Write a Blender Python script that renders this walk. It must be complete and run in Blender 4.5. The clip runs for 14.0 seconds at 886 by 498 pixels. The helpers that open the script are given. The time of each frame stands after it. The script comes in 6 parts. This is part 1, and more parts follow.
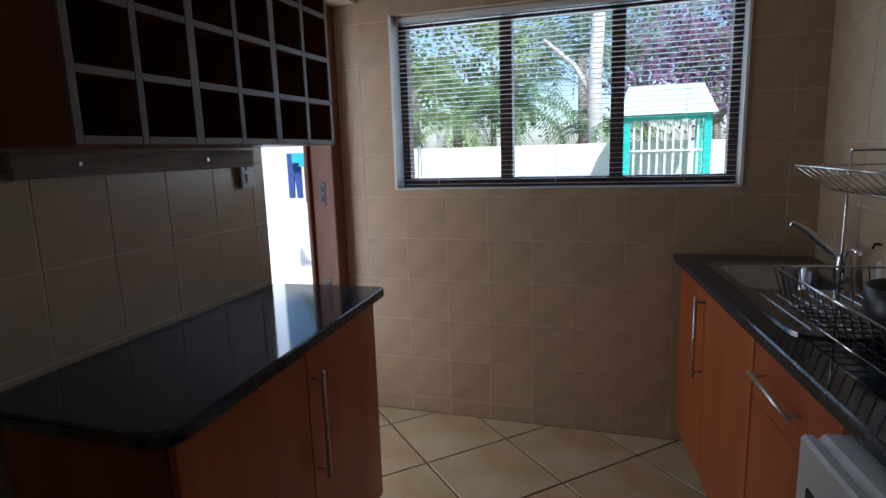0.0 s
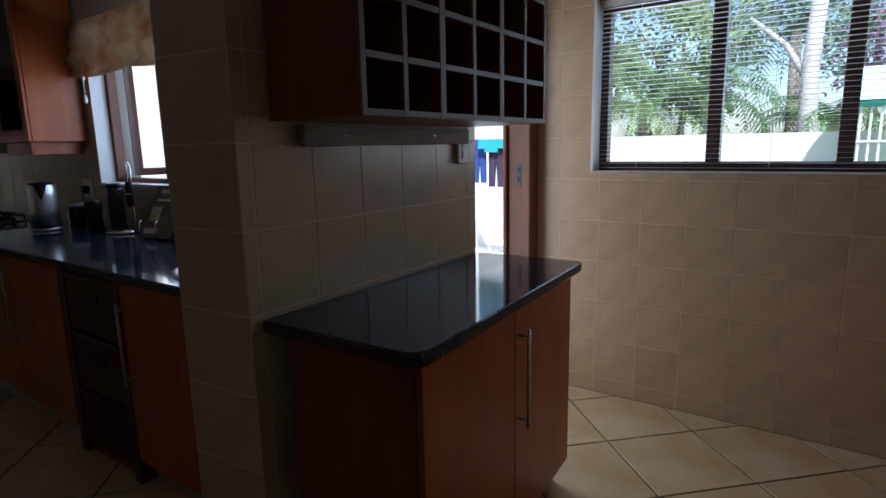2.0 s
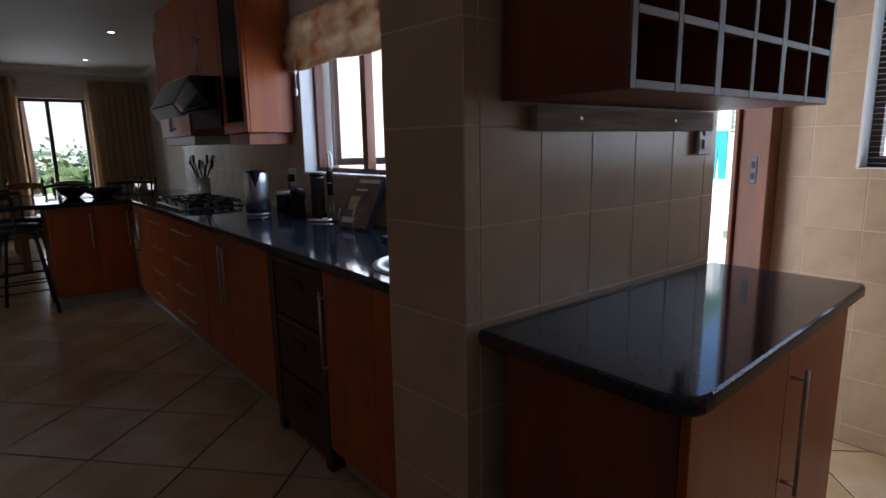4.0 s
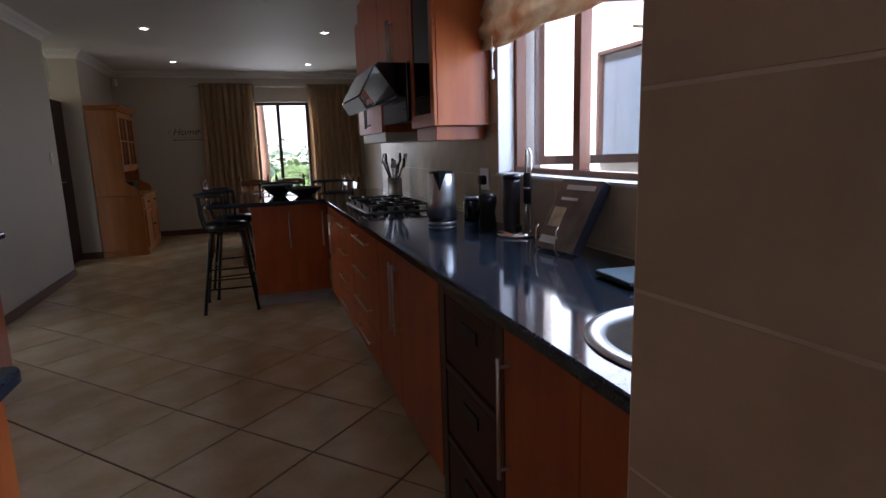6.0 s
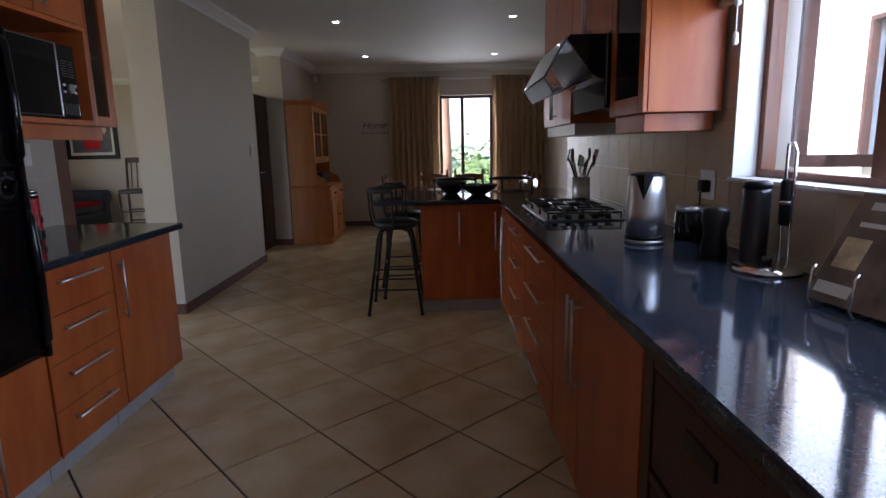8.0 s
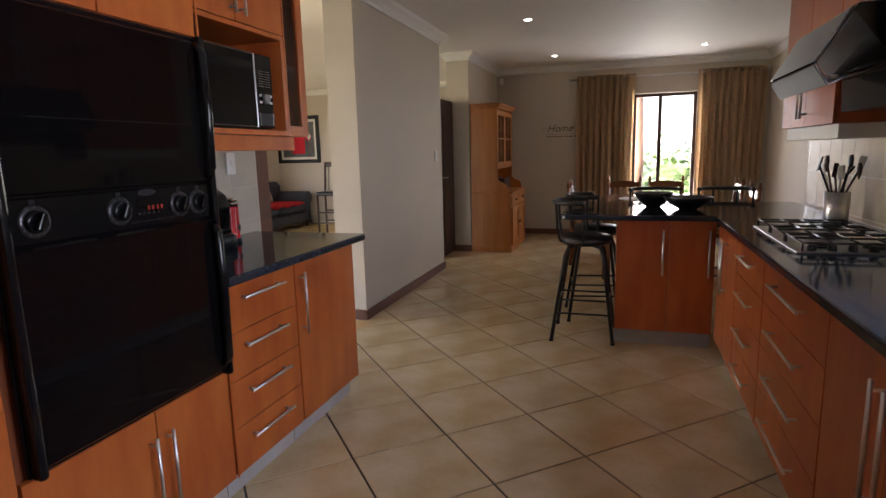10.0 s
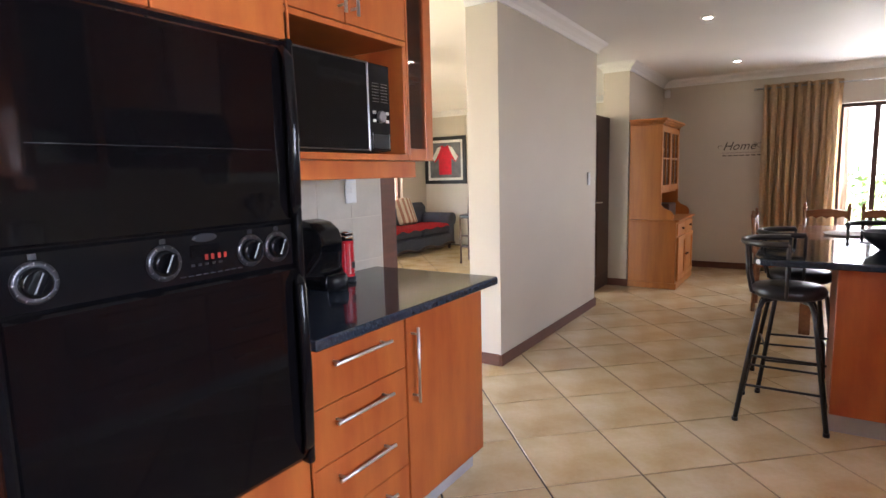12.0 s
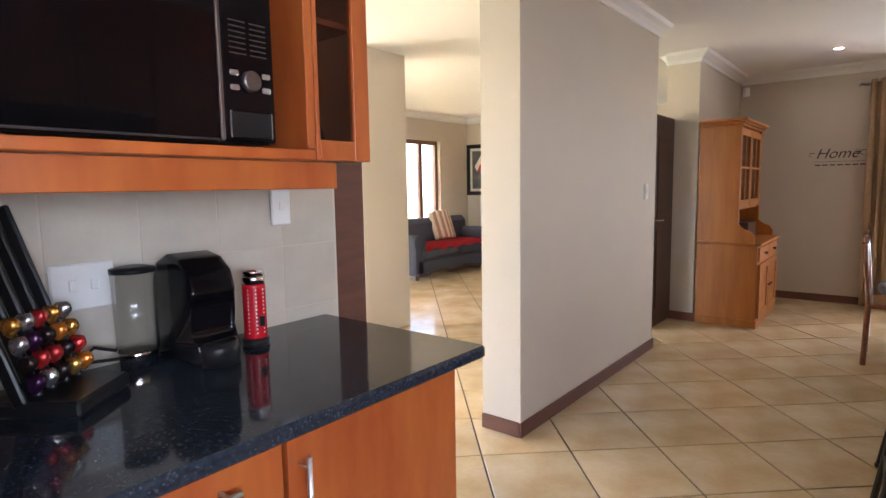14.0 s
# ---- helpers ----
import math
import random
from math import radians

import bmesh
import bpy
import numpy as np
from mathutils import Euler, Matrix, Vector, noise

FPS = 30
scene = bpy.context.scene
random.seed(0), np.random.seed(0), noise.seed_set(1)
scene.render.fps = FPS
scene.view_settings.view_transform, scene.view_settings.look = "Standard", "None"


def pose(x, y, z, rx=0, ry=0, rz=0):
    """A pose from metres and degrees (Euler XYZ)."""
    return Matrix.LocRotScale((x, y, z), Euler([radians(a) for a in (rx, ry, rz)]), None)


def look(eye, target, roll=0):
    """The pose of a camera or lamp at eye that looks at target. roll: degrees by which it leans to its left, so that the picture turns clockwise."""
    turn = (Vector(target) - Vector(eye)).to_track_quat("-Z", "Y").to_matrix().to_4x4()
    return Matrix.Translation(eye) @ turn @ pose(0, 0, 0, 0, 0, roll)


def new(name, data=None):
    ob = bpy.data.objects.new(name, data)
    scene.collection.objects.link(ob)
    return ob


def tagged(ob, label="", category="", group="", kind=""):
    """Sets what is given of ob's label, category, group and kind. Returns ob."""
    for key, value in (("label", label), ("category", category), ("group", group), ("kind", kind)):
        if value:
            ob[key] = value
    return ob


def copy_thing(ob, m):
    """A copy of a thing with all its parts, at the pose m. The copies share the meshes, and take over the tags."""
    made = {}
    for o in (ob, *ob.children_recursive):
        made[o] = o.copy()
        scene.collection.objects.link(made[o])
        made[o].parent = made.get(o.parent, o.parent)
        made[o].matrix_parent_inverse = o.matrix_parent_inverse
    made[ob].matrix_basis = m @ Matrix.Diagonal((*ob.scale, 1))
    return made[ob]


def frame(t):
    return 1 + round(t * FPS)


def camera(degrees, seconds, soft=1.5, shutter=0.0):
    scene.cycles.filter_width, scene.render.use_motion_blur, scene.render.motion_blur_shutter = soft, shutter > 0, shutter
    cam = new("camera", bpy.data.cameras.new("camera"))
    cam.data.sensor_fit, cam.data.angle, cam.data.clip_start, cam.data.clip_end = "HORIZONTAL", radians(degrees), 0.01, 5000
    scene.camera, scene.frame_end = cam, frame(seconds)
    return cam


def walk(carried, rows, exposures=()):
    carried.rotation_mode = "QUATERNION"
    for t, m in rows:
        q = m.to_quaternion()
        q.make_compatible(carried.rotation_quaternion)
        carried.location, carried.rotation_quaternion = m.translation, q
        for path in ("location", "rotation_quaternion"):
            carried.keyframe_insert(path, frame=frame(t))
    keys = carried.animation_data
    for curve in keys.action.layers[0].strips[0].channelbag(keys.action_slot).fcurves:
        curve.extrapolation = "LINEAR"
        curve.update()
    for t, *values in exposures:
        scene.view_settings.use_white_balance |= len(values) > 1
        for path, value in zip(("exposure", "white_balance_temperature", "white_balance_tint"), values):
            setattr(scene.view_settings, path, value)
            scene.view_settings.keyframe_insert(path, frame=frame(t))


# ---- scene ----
cam = camera(76.4, 14.0)
PATH = [
    (0, (-0.1, -0.064, 1.379), (-0.706, 1.811, 1.035), -1.8),
    (0.5, (-0.092, -0.148, 1.36), (-0.847, 1.672, 1.014), -1.7),
    (1, (-0.098, -0.2, 1.352), (-0.979, 1.562, 1.003), -1.5),
    (1.5, (-0.132, -0.223, 1.35), (-1.129, 1.473, 0.988), -1.2),
    (2, (-0.161, -0.241, 1.339), (-1.286, 1.373, 0.979), -1.2),
    (2.5, (-0.192, -0.262, 1.331), (-1.431, 1.266, 0.972), -1.2),
    (3, (-0.233, -0.258, 1.327), (-1.573, 1.182, 0.97), -1.1),
    (3.5, (-0.327, -0.224, 1.328), (-1.76, 1.124, 0.969), -1.0),
    (4, (-0.448, -0.182, 1.318), (-1.984, 1.046, 0.953), -1.0),
    (4.2, (-0.505, -0.165, 1.31), (-2.073, 1.022, 0.945), -1.1),
    (6.3, (-1.208, 0.239, 1.298), (-3.102, 0.773, 0.941), -1.7),
    (6.5, (-1.259, 0.258, 1.294), (-3.166, 0.747, 0.936), -1.7),
    (7, (-1.408, 0.28, 1.288), (-3.342, 0.644, 0.932), -1.6),
    (7.5, (-1.593, 0.297, 1.305), (-3.551, 0.487, 0.947), -1.4),
    (8, (-1.715, 0.319, 1.297), (-3.682, 0.318, 0.939), -1.2),
    (8.2, (-1.752, 0.315, 1.296), (-3.718, 0.254, 0.936), -1.0),
    (10.3, (-2.163, 0.178, 1.342), (-4.007, -0.523, 1.015), -1.7),
    (10.5, (-2.203, 0.174, 1.348), (-4.023, -0.591, 1.028), -1.8),
    (11, (-2.337, 0.113, 1.348), (-4.102, -0.782, 1.053), -1.6),
    (11.5, (-2.48, 0.067, 1.353), (-4.19, -0.934, 1.077), -1.6),
    (12, (-2.653, -0.004, 1.365), (-4.32, -1.079, 1.106), -1.4),
    (12.5, (-2.854, -0.087, 1.36), (-4.492, -1.209, 1.12), -1.2),
    (13, (-3.098, -0.155, 1.371), (-4.707, -1.319, 1.137), -1.1),
    (13.5, (-3.346, -0.216, 1.356), (-4.924, -1.423, 1.134), -1.1),
    (14, (-3.601, -0.266, 1.36), (-5.153, -1.508, 1.141), -0.9),
]
walk(cam, [(t, look(eye, target, roll)) for t, eye, target, roll in PATH],
     exposures=[(0, 0.4, 5350, 11), (1.5, 0.4, 5350, 11), (3, 0.7, 5450, 13), (4.2, 0.9, 5600, 16), (6.5, 1.85, 5650, 19), (8.2, 2.0, 5550, 19), (10.3, 3.1, 6450, 20), (11, 3.5, 6250, 20), (12.5, 4.1, 6050, 20), (14, 4.0, 6150, 20)])

# ---- light ----
world = bpy.data.worlds.new("world")
scene.world = world
world.use_nodes = True
wt = world.node_tree
sky = wt.nodes.new("ShaderNodeTexSky")
sky.sky_type, sky.sun_disc = "NISHITA", False
sky.sun_elevation, sky.sun_rotation = radians(47), radians(151)
wt.links.new(sky.outputs[0], wt.nodes["Background"].inputs[0])
wt.nodes["Background"].inputs[1].default_value = 0.15
sun_data = bpy.data.lights.new("sun", "SUN")
sun_data.energy, sun_data.angle, sun_data.color = 5.0, radians(0.5), (1.0, 0.95, 0.86)
sun = new("sun", sun_data)
sun.matrix_world = look((0, 0, 22), (-10, 18, 0))


def window_light(name, m, w, h, energy, color):
    d = bpy.data.lights.new(name, "AREA")
    d.shape, d.size, d.size_y, d.energy, d.color = "RECTANGLE", w, h, energy, color
    ob = new(name, d)
    ob.matrix_world = m
    return ob


window_light("window_light_scullery", pose(-0.41, 2.80, 1.61, -90, 0, 0), 1.45, 0.75, 3.4, (0.82, 0.91, 1.0))
window_light("window_light_kitchen", pose(-2.9, 1.70, 1.62, -90, 0, 0), 1.8, 0.8, 8, (0.78, 0.88, 1.0))
window_light("window_light_dining", pose(-11.36, 0.72, 1.2, 0, -90, 0), 1.7, 0.85, 5, (1.0, 0.97, 0.92))
window_light("window_light_door", pose(-1.72, 2.08, 1.1, 0, -90, 0), 1.8, 0.5, 5, (1.0, 0.96, 0.9))
window_light("window_light_lounge", pose(-6.0, -6.72, 1.2, 90, 0, 0), 3.1, 2.1, 3.5, (1.0, 0.97, 0.93))
# added fill lamp at an unseen opening, to brighten the lounge
window_light("window_light_patio", pose(-1.92, -4.8, 1.3, 0, 90, 0), 1.9, 2.7, 1.5, (1.0, 0.97, 0.93))


# ---- materials ----
def material(name, color, rough=0.5, metal=0.0, vary=0.12, scale=6.0, fine=80.0, bump=0.03, stretch=(1, 1, 1), spec=0.5, island=0.0, coat=0.0, second=None):
    m = bpy.data.materials.new(name)
    m.use_nodes = True
    nt = m.node_tree
    p = nt.nodes["Principled BSDF"]
    p.inputs["Roughness"].default_value, p.inputs["Metallic"].default_value = rough, metal
    p.inputs["Specular IOR Level"].default_value = spec
    p.inputs["Coat Weight"].default_value = coat
    p.inputs["Coat Roughness"].default_value = 0.08
    tc = nt.nodes.new("ShaderNodeTexCoord")
    mp = nt.nodes.new("ShaderNodeMapping")
    mp.inputs["Scale"].default_value = stretch
    nt.links.new(tc.outputs["Object"], mp.inputs[0])
    big = nt.nodes.new("ShaderNodeTexNoise")
    big.inputs["Scale"].default_value, big.inputs["Detail"].default_value = scale, 5
    small = nt.nodes.new("ShaderNodeTexNoise")
    small.inputs["Scale"].default_value, small.inputs["Detail"].default_value = fine, 3
    for n in (big, small):
        nt.links.new(mp.outputs[0], n.inputs["Vector"])
    mix = nt.nodes.new("ShaderNodeMix")
    mix.data_type = "RGBA"
    c2 = second or tuple(min(1, c * (1 + vary)) for c in color)
    c1 = color if second else tuple(c * (1 - vary) for c in color)
    mix.inputs[6].default_value, mix.inputs[7].default_value = (*c1, 1), (*c2, 1)
    ramp = nt.nodes.new("ShaderNodeMapRange")
    ramp.inputs[1].default_value, ramp.inputs[2].default_value = 0.3, 0.7
    add = nt.nodes.new("ShaderNodeMath")
    add.operation = "MULTIPLY_ADD"
    add.inputs[1].default_value, add.inputs[2].default_value = 0.35, -0.17
    add2 = nt.nodes.new("ShaderNodeMath")
    add2.operation = "ADD"
    nt.links.new(big.outputs["Fac"], ramp.inputs[0])
    nt.links.new(small.outputs["Fac"], add.inputs[0])
    nt.links.new(ramp.outputs[0], add2.inputs[0])
    nt.links.new(add.outputs[0], add2.inputs[1])
    nt.links.new(add2.outputs[0], mix.inputs[0])
    out = mix.outputs[2]
    if island:
        info = nt.nodes.new("ShaderNodeObjectInfo")
        hsv = nt.nodes.new("ShaderNodeHueSaturation")
        mr = nt.nodes.new("ShaderNodeMapRange")
        mr.inputs[3].default_value, mr.inputs[4].default_value = 1 - island, 1 + island
        nt.links.new(info.outputs["Random"], mr.inputs[0])
        nt.links.new(mr.outputs[0], hsv.inputs["Value"])
        nt.links.new(out, hsv.inputs["Color"])
        out = hsv.outputs[0]
    nt.links.new(out, p.inputs["Base Color"])
    rr = nt.nodes.new("ShaderNodeMapRange")
    rr.inputs[3].default_value, rr.inputs[4].default_value = max(0.02, rough * 0.82), min(1, rough * 1.18)
    nt.links.new(big.outputs["Fac"], rr.inputs[0])
    nt.links.new(rr.outputs[0], p.inputs["Roughness"])
    if bump:
        b = nt.nodes.new("ShaderNodeBump")
        b.inputs["Strength"].default_value, b.inputs["Distance"].default_value = bump * 4, 0.004
        nt.links.new(small.outputs["Fac"], b.inputs["Height"])
        nt.links.new(b.outputs[0], p.inputs["Normal"])
    return m


def glass(name, color=(1, 1, 1), rough=0.0, mixin=0.9):
    m = bpy.data.materials.new(name)
    m.use_nodes = True
    nt = m.node_tree
    t = nt.nodes.new("ShaderNodeBsdfTransparent")
    t.inputs[0].default_value = (*color, 1)
    g = nt.nodes.new("ShaderNodeBsdfGlossy")
    g.inputs["Roughness"].default_value = 0.02
    lw = nt.nodes.new("ShaderNodeLayerWeight")
    pw = nt.nodes.new("ShaderNodeMath")
    pw.operation = "POWER"
    pw.inputs[1].default_value = 5.0
    nt.links.new(lw.outputs["Facing"], pw.inputs[0])
    f = nt.nodes.new("ShaderNodeMath")
    f.operation = "MULTIPLY_ADD"
    f.inputs[1].default_value, f.inputs[2].default_value = 0.8, 0.035
    nt.links.new(pw.outputs[0], f.inputs[0])
    mx = nt.nodes.new("ShaderNodeMixShader")
    nt.links.new(f.outputs[0], mx.inputs[0])
    nt.links.new(t.outputs[0], mx.inputs[1])
    nt.links.new(g.outputs[0], mx.inputs[2])
    nt.links.new(mx.outputs[0], nt.nodes["Material Output"].inputs[0])
    return m


def glow(name, color, strength):
    m = bpy.data.materials.new(name)
    m.use_nodes = True
    p = m.node_tree.nodes["Principled BSDF"]
    p.inputs["Base Color"].default_value = (*(c * 0.2 for c in color), 1)
    p.inputs["Emission Color"].default_value, p.inputs["Emission Strength"].default_value = (*color, 1), strength
    return m


CHERRY = material("cherry_laminate", (0.34, 0.066, 0.015), 0.33, vary=0.2, scale=2.2, fine=14, bump=0.012, stretch=(4, 4, 0.9), second=(0.49, 0.135, 0.028))
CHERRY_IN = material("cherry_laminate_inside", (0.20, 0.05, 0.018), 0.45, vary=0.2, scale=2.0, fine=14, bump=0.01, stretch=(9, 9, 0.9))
DARKWOOD = material("dark_stained_wood", (0.055, 0.022, 0.014), 0.4, vary=0.3, scale=3, fine=30, bump=0.03, stretch=(8, 8, 1))
FRAMEWOOD = material("varnished_window_wood", (0.17, 0.06, 0.026), 0.4, vary=0.25, scale=3, fine=30, bump=0.03, stretch=(6, 6, 1))
PINE = material("honey_pine", (0.38, 0.125, 0.018), 0.42, vary=0.15, scale=2.0, fine=18, bump=0.02, stretch=(8, 8, 0.8), second=(0.50, 0.185, 0.03))
GRANITE = material("black_granite", (0.012, 0.016, 0.024), 0.08, vary=0.4, scale=70, fine=350, bump=0.0, second=(0.028, 0.037, 0.052), spec=0.42)
nt = GRANITE.node_tree
gp = nt.nodes["Principled BSDF"]
gv = nt.nodes.new("ShaderNodeTexVoronoi")
gv.inputs["Scale"].default_value = 260
gc = nt.nodes.new("ShaderNodeTexCoord")
nt.links.new(gc.outputs["Object"], gv.inputs["Vector"])
sep = nt.nodes.new("ShaderNodeSeparateColor")
nt.links.new(gv.outputs["Color"], sep.inputs[0])
gr = nt.nodes.new("ShaderNodeMapRange")
gr.inputs[1].default_value, gr.inputs[2].default_value, gr.inputs[4].default_value = 0.88, 1.0, 0.22
nt.links.new(sep.outputs[0], gr.inputs[0])
gm = nt.nodes.new("ShaderNodeMix")
gm.data_type = "RGBA"
gm.inputs[7].default_value = (0.20, 0.26, 0.34, 1)
nt.links.new(gp.inputs["Base Color"].links[0].from_socket, gm.inputs[6])
nt.links.new(gr.outputs[0], gm.inputs[0])
nt.links.new(gm.outputs[2], gp.inputs["Base Color"])
PAINT = material("beige_wall_paint", (0.56, 0.50, 0.42), 0.6, vary=0.04, scale=1.3, fine=60, bump=0.05)
WHITE = material("white_ceiling_paint", (0.80, 0.79, 0.77), 0.65, vary=0.02, scale=1.5, fine=60, bump=0.02)
OUTWALL = material("cream_outside_plaster", (0.82, 0.79, 0.72), 0.9, vary=0.05, scale=2, fine=90, bump=0.1)
# same tile as SPLASHTILE, with warm bounced light put into its colour
WARMLIT_TILE = material("warmlit_wall_tile", (0.50, 0.37, 0.24), 0.3, vary=0.14, scale=7, fine=60, bump=0.04, island=0.05)
SPLASHTILE = material("cream_wall_tile", (0.57, 0.45, 0.31), 0.25, vary=0.1, scale=6, fine=60, bump=0.03, island=0.04)
KITCHENTILE = material("pale_kitchen_tile", (0.56, 0.51, 0.43), 0.22, vary=0.08, scale=6, fine=60, bump=0.03, island=0.04)
GROUT = material("pale_grout", (0.70, 0.60, 0.47), 0.9, vary=0.08, scale=20, fine=200, bump=0.05)
TILEGROUT = material("sandy_wall_grout", (0.62, 0.50, 0.36), 0.9, vary=0.12, scale=8, fine=160, bump=0.05)
FLOORTILE = material("cream_floor_tile", (0.50, 0.35, 0.165), 0.2, vary=0.1, scale=3.0, fine=45, bump=0.012, island=0.06, second=(0.68, 0.55, 0.36))
FLOORGROUT = material("dark_floor_grout", (0.06, 0.05, 0.045), 0.9, vary=0.2, scale=20, fine=200, bump=0.05)
STEEL = material("brushed_steel", (0.62, 0.62, 0.62), 0.37, 1.0, vary=0.06, scale=10, fine=120, bump=0.01, stretch=(1, 1, 12))
CHROME = material("polished_chrome", (0.78, 0.78, 0.78), 0.08, 1.0, vary=0.03, bump=0.0)
BLACKGLOSS = material("black_enamel", (0.005, 0.005, 0.006), 0.14, vary=0.2, bump=0.0, spec=0.25)
BLACKGLASS = material("black_oven_glass", (0.004, 0.0035, 0.004), 0.05, vary=0.1, bump=0.0, spec=0.2)
BLACKPLASTIC = material("black_plastic", (0.012, 0.012, 0.013), 0.35, spec=0.25, vary=0.2, fine=150, bump=0.02)
BLACKMETAL = material("black_powder_metal", (0.012, 0.010, 0.010), 0.35, vary=0.2, bump=0.01)
LEATHER = material("black_vinyl", (0.018, 0.016, 0.017), 0.38, vary=0.2, scale=14, fine=120, bump=0.08)
SKIRT = material("brown_skirting", (0.13, 0.05, 0.03), 0.6, vary=0.2, scale=4, fine=40, bump=0.02, stretch=(1, 1, 6))
PLASTIC = material("white_plastic", (0.78, 0.78, 0.76), 0.4, vary=0.03, bump=0.01)
PLINTH = material("grey_aluminium_plinth", (0.42, 0.41, 0.40), 0.42, vary=0.12, scale=5, fine=60, bump=0.02)
CURTAIN = material("gold_curtain_fabric", (0.72, 0.57, 0.40), 0.6, vary=0.12, scale=30, fine=300, bump=0.1)
nt = CURTAIN.node_tree
tl = nt.nodes.new("ShaderNodeBsdfTranslucent")
tl.inputs[0].default_value = (0.78, 0.60, 0.36, 1)
mxs = nt.nodes.new("ShaderNodeMixShader")
mxs.inputs[0].default_value = 0.4
nt.links.new(nt.nodes["Principled BSDF"].outputs[0], mxs.inputs[1])
nt.links.new(tl.outputs[0], mxs.inputs[2])
nt.links.new(mxs.outputs[0], nt.nodes["Material Output"].inputs[0])
RED = material("red_plastic", (0.55, 0.012, 0.02), 0.25, vary=0.1, bump=0.0)
REDCLOTH = material("red_throw", (0.55, 0.012, 0.03), 0.85, vary=0.15, scale=20, fine=250, bump=0.1)
NAVY = material("blue_grey_sofa_fabric", (0.055, 0.062, 0.095), 0.7, vary=0.15, scale=14, fine=250, bump=0.1)
GLASS = glass("window_glass")
TINT = glass("smoked_cabinet_glass", (0.82, 0.74, 0.68))
LAMP = glow("downlight_glow", (1.0, 0.93, 0.8), 7.0)
DISPLAY = glow("red_display_glow", (1.0, 0.06, 0.03), 0.006)
DARKSTEEL = material("dull_steel_trim", (0.30, 0.30, 0.31), 0.3, 1.0, vary=0.08, bump=0.0)
SINKSTEEL = material("smooth_sink_steel", (0.42, 0.43, 0.45), 0.2, 1.0, vary=0.06, scale=10, fine=120, bump=0.005)
BRASS = material("pale_brass", (0.62, 0.50, 0.30), 0.3, 1.0, vary=0.1, bump=0.0)
DARKFRAME = material("dark_varnished_sash", (0.075, 0.032, 0.02), 0.4, vary=0.25, scale=3, fine=30, bump=0.03, stretch=(6, 6, 1))
GUNMETAL = material("dark_dial_metal", (0.07, 0.07, 0.08), 0.3, 0.8, vary=0.1, bump=0.0)


# ---- geometry helpers ----
def box(bm, x0, x1, y0, y1, z0, z1, bevel=0.0, m=None, seg=1):
    r = bmesh.ops.create_cube(bm, size=1.0)
    vs = r["verts"]
    bmesh.ops.scale(bm, vec=(x1 - x0, y1 - y0, z1 - z0), verts=vs)
    bmesh.ops.translate(bm, vec=((x0 + x1) / 2, (y0 + y1) / 2, (z0 + z1) / 2), verts=vs)
    if bevel:
        es = list({e for v in vs for e in v.link_edges})
        r2 = bmesh.ops.bevel(bm, geom=es, offset=bevel, segments=seg, affect="EDGES", profile=0.5)
        vs = list({v for f in r2["faces"] for v in f.verts} | {v for v in vs if v.is_valid})
    if m is not None:
        bmesh.ops.transform(bm, matrix=m, verts=vs)
    return vs


def tube(bm, pts, r, n=8, closed=False, r_end=None):
    pts = [Vector(p) for p in pts]
    rings, k = [], len(pts)
    side = None
    for i, p in enumerate(pts):
        if closed:
            d = pts[(i + 1) % k] - pts[i - 1]
        else:
            d = pts[min(i + 1, k - 1)] - pts[max(i - 1, 0)]
        d.normalize()
        if side is None:
            side = d.orthogonal().normalized()
        side = (side - d * side.dot(d)).normalized()
        other = d.cross(side)
        rad = r if r_end is None else r + (r_end - r) * i / (k - 1)
        rings.append([bm.verts.new(p + (side * math.cos(2 * math.pi * j / n) + other * math.sin(2 * math.pi * j / n)) * rad) for j in range(n)])
    for i in range(k if closed else k - 1):
        a, b = rings[i], rings[(i + 1) % k]
        for j in range(n):
            f = bm.faces.new((a[j], a[(j + 1) % n], b[(j + 1) % n], b[j]))
            f.smooth = True
    if not closed:
        bm.faces.new(rings[0][::-1])
        bm.faces.new(rings[-1])
    return [v for ring in rings for v in ring]


def lathe(bm, profile, x, y, z, n=24, m=None, caps=True):
    rings = []
    for r, h in profile:
        r = max(r, 0.0004)
        rings.append([bm.verts.new((x + r * math.cos(2 * math.pi * j / n), y + r * math.sin(2 * math.pi * j / n), z + h)) for j in range(n)])
    for a, b in zip(rings, rings[1:]):
        for j in range(n):
            f = bm.faces.new((a[j], a[(j + 1) % n], b[(j + 1) % n], b[j]))
            f.smooth = True
    if caps:
        bm.faces.new(rings[0][::-1])
        bm.faces.new(rings[-1])
    vs = [v for ring in rings for v in ring]
    if m is not None:
        bmesh.ops.transform(bm, matrix=m, verts=vs)
    return vs


def prism(bm, outline, z0, z1):
    lo = [bm.verts.new((x, y, z0)) for x, y in outline]
    hi = [bm.verts.new((x, y, z1)) for x, y in outline]
    k = len(outline)
    bm.faces.new(lo[::-1])
    bm.faces.new(hi)
    for i in range(k):
        bm.faces.new((lo[i], lo[(i + 1) % k], hi[(i + 1) % k], hi[i]))
    return lo + hi


def thing(name, label, category, x=0, y=0, z=0, rz=0, group="", kind=""):
    ob = new(name)
    ob.matrix_basis = pose(x, y, z, 0, 0, rz)
    ob.empty_display_size = 0.05
    return tagged(ob, label, category, group, kind)


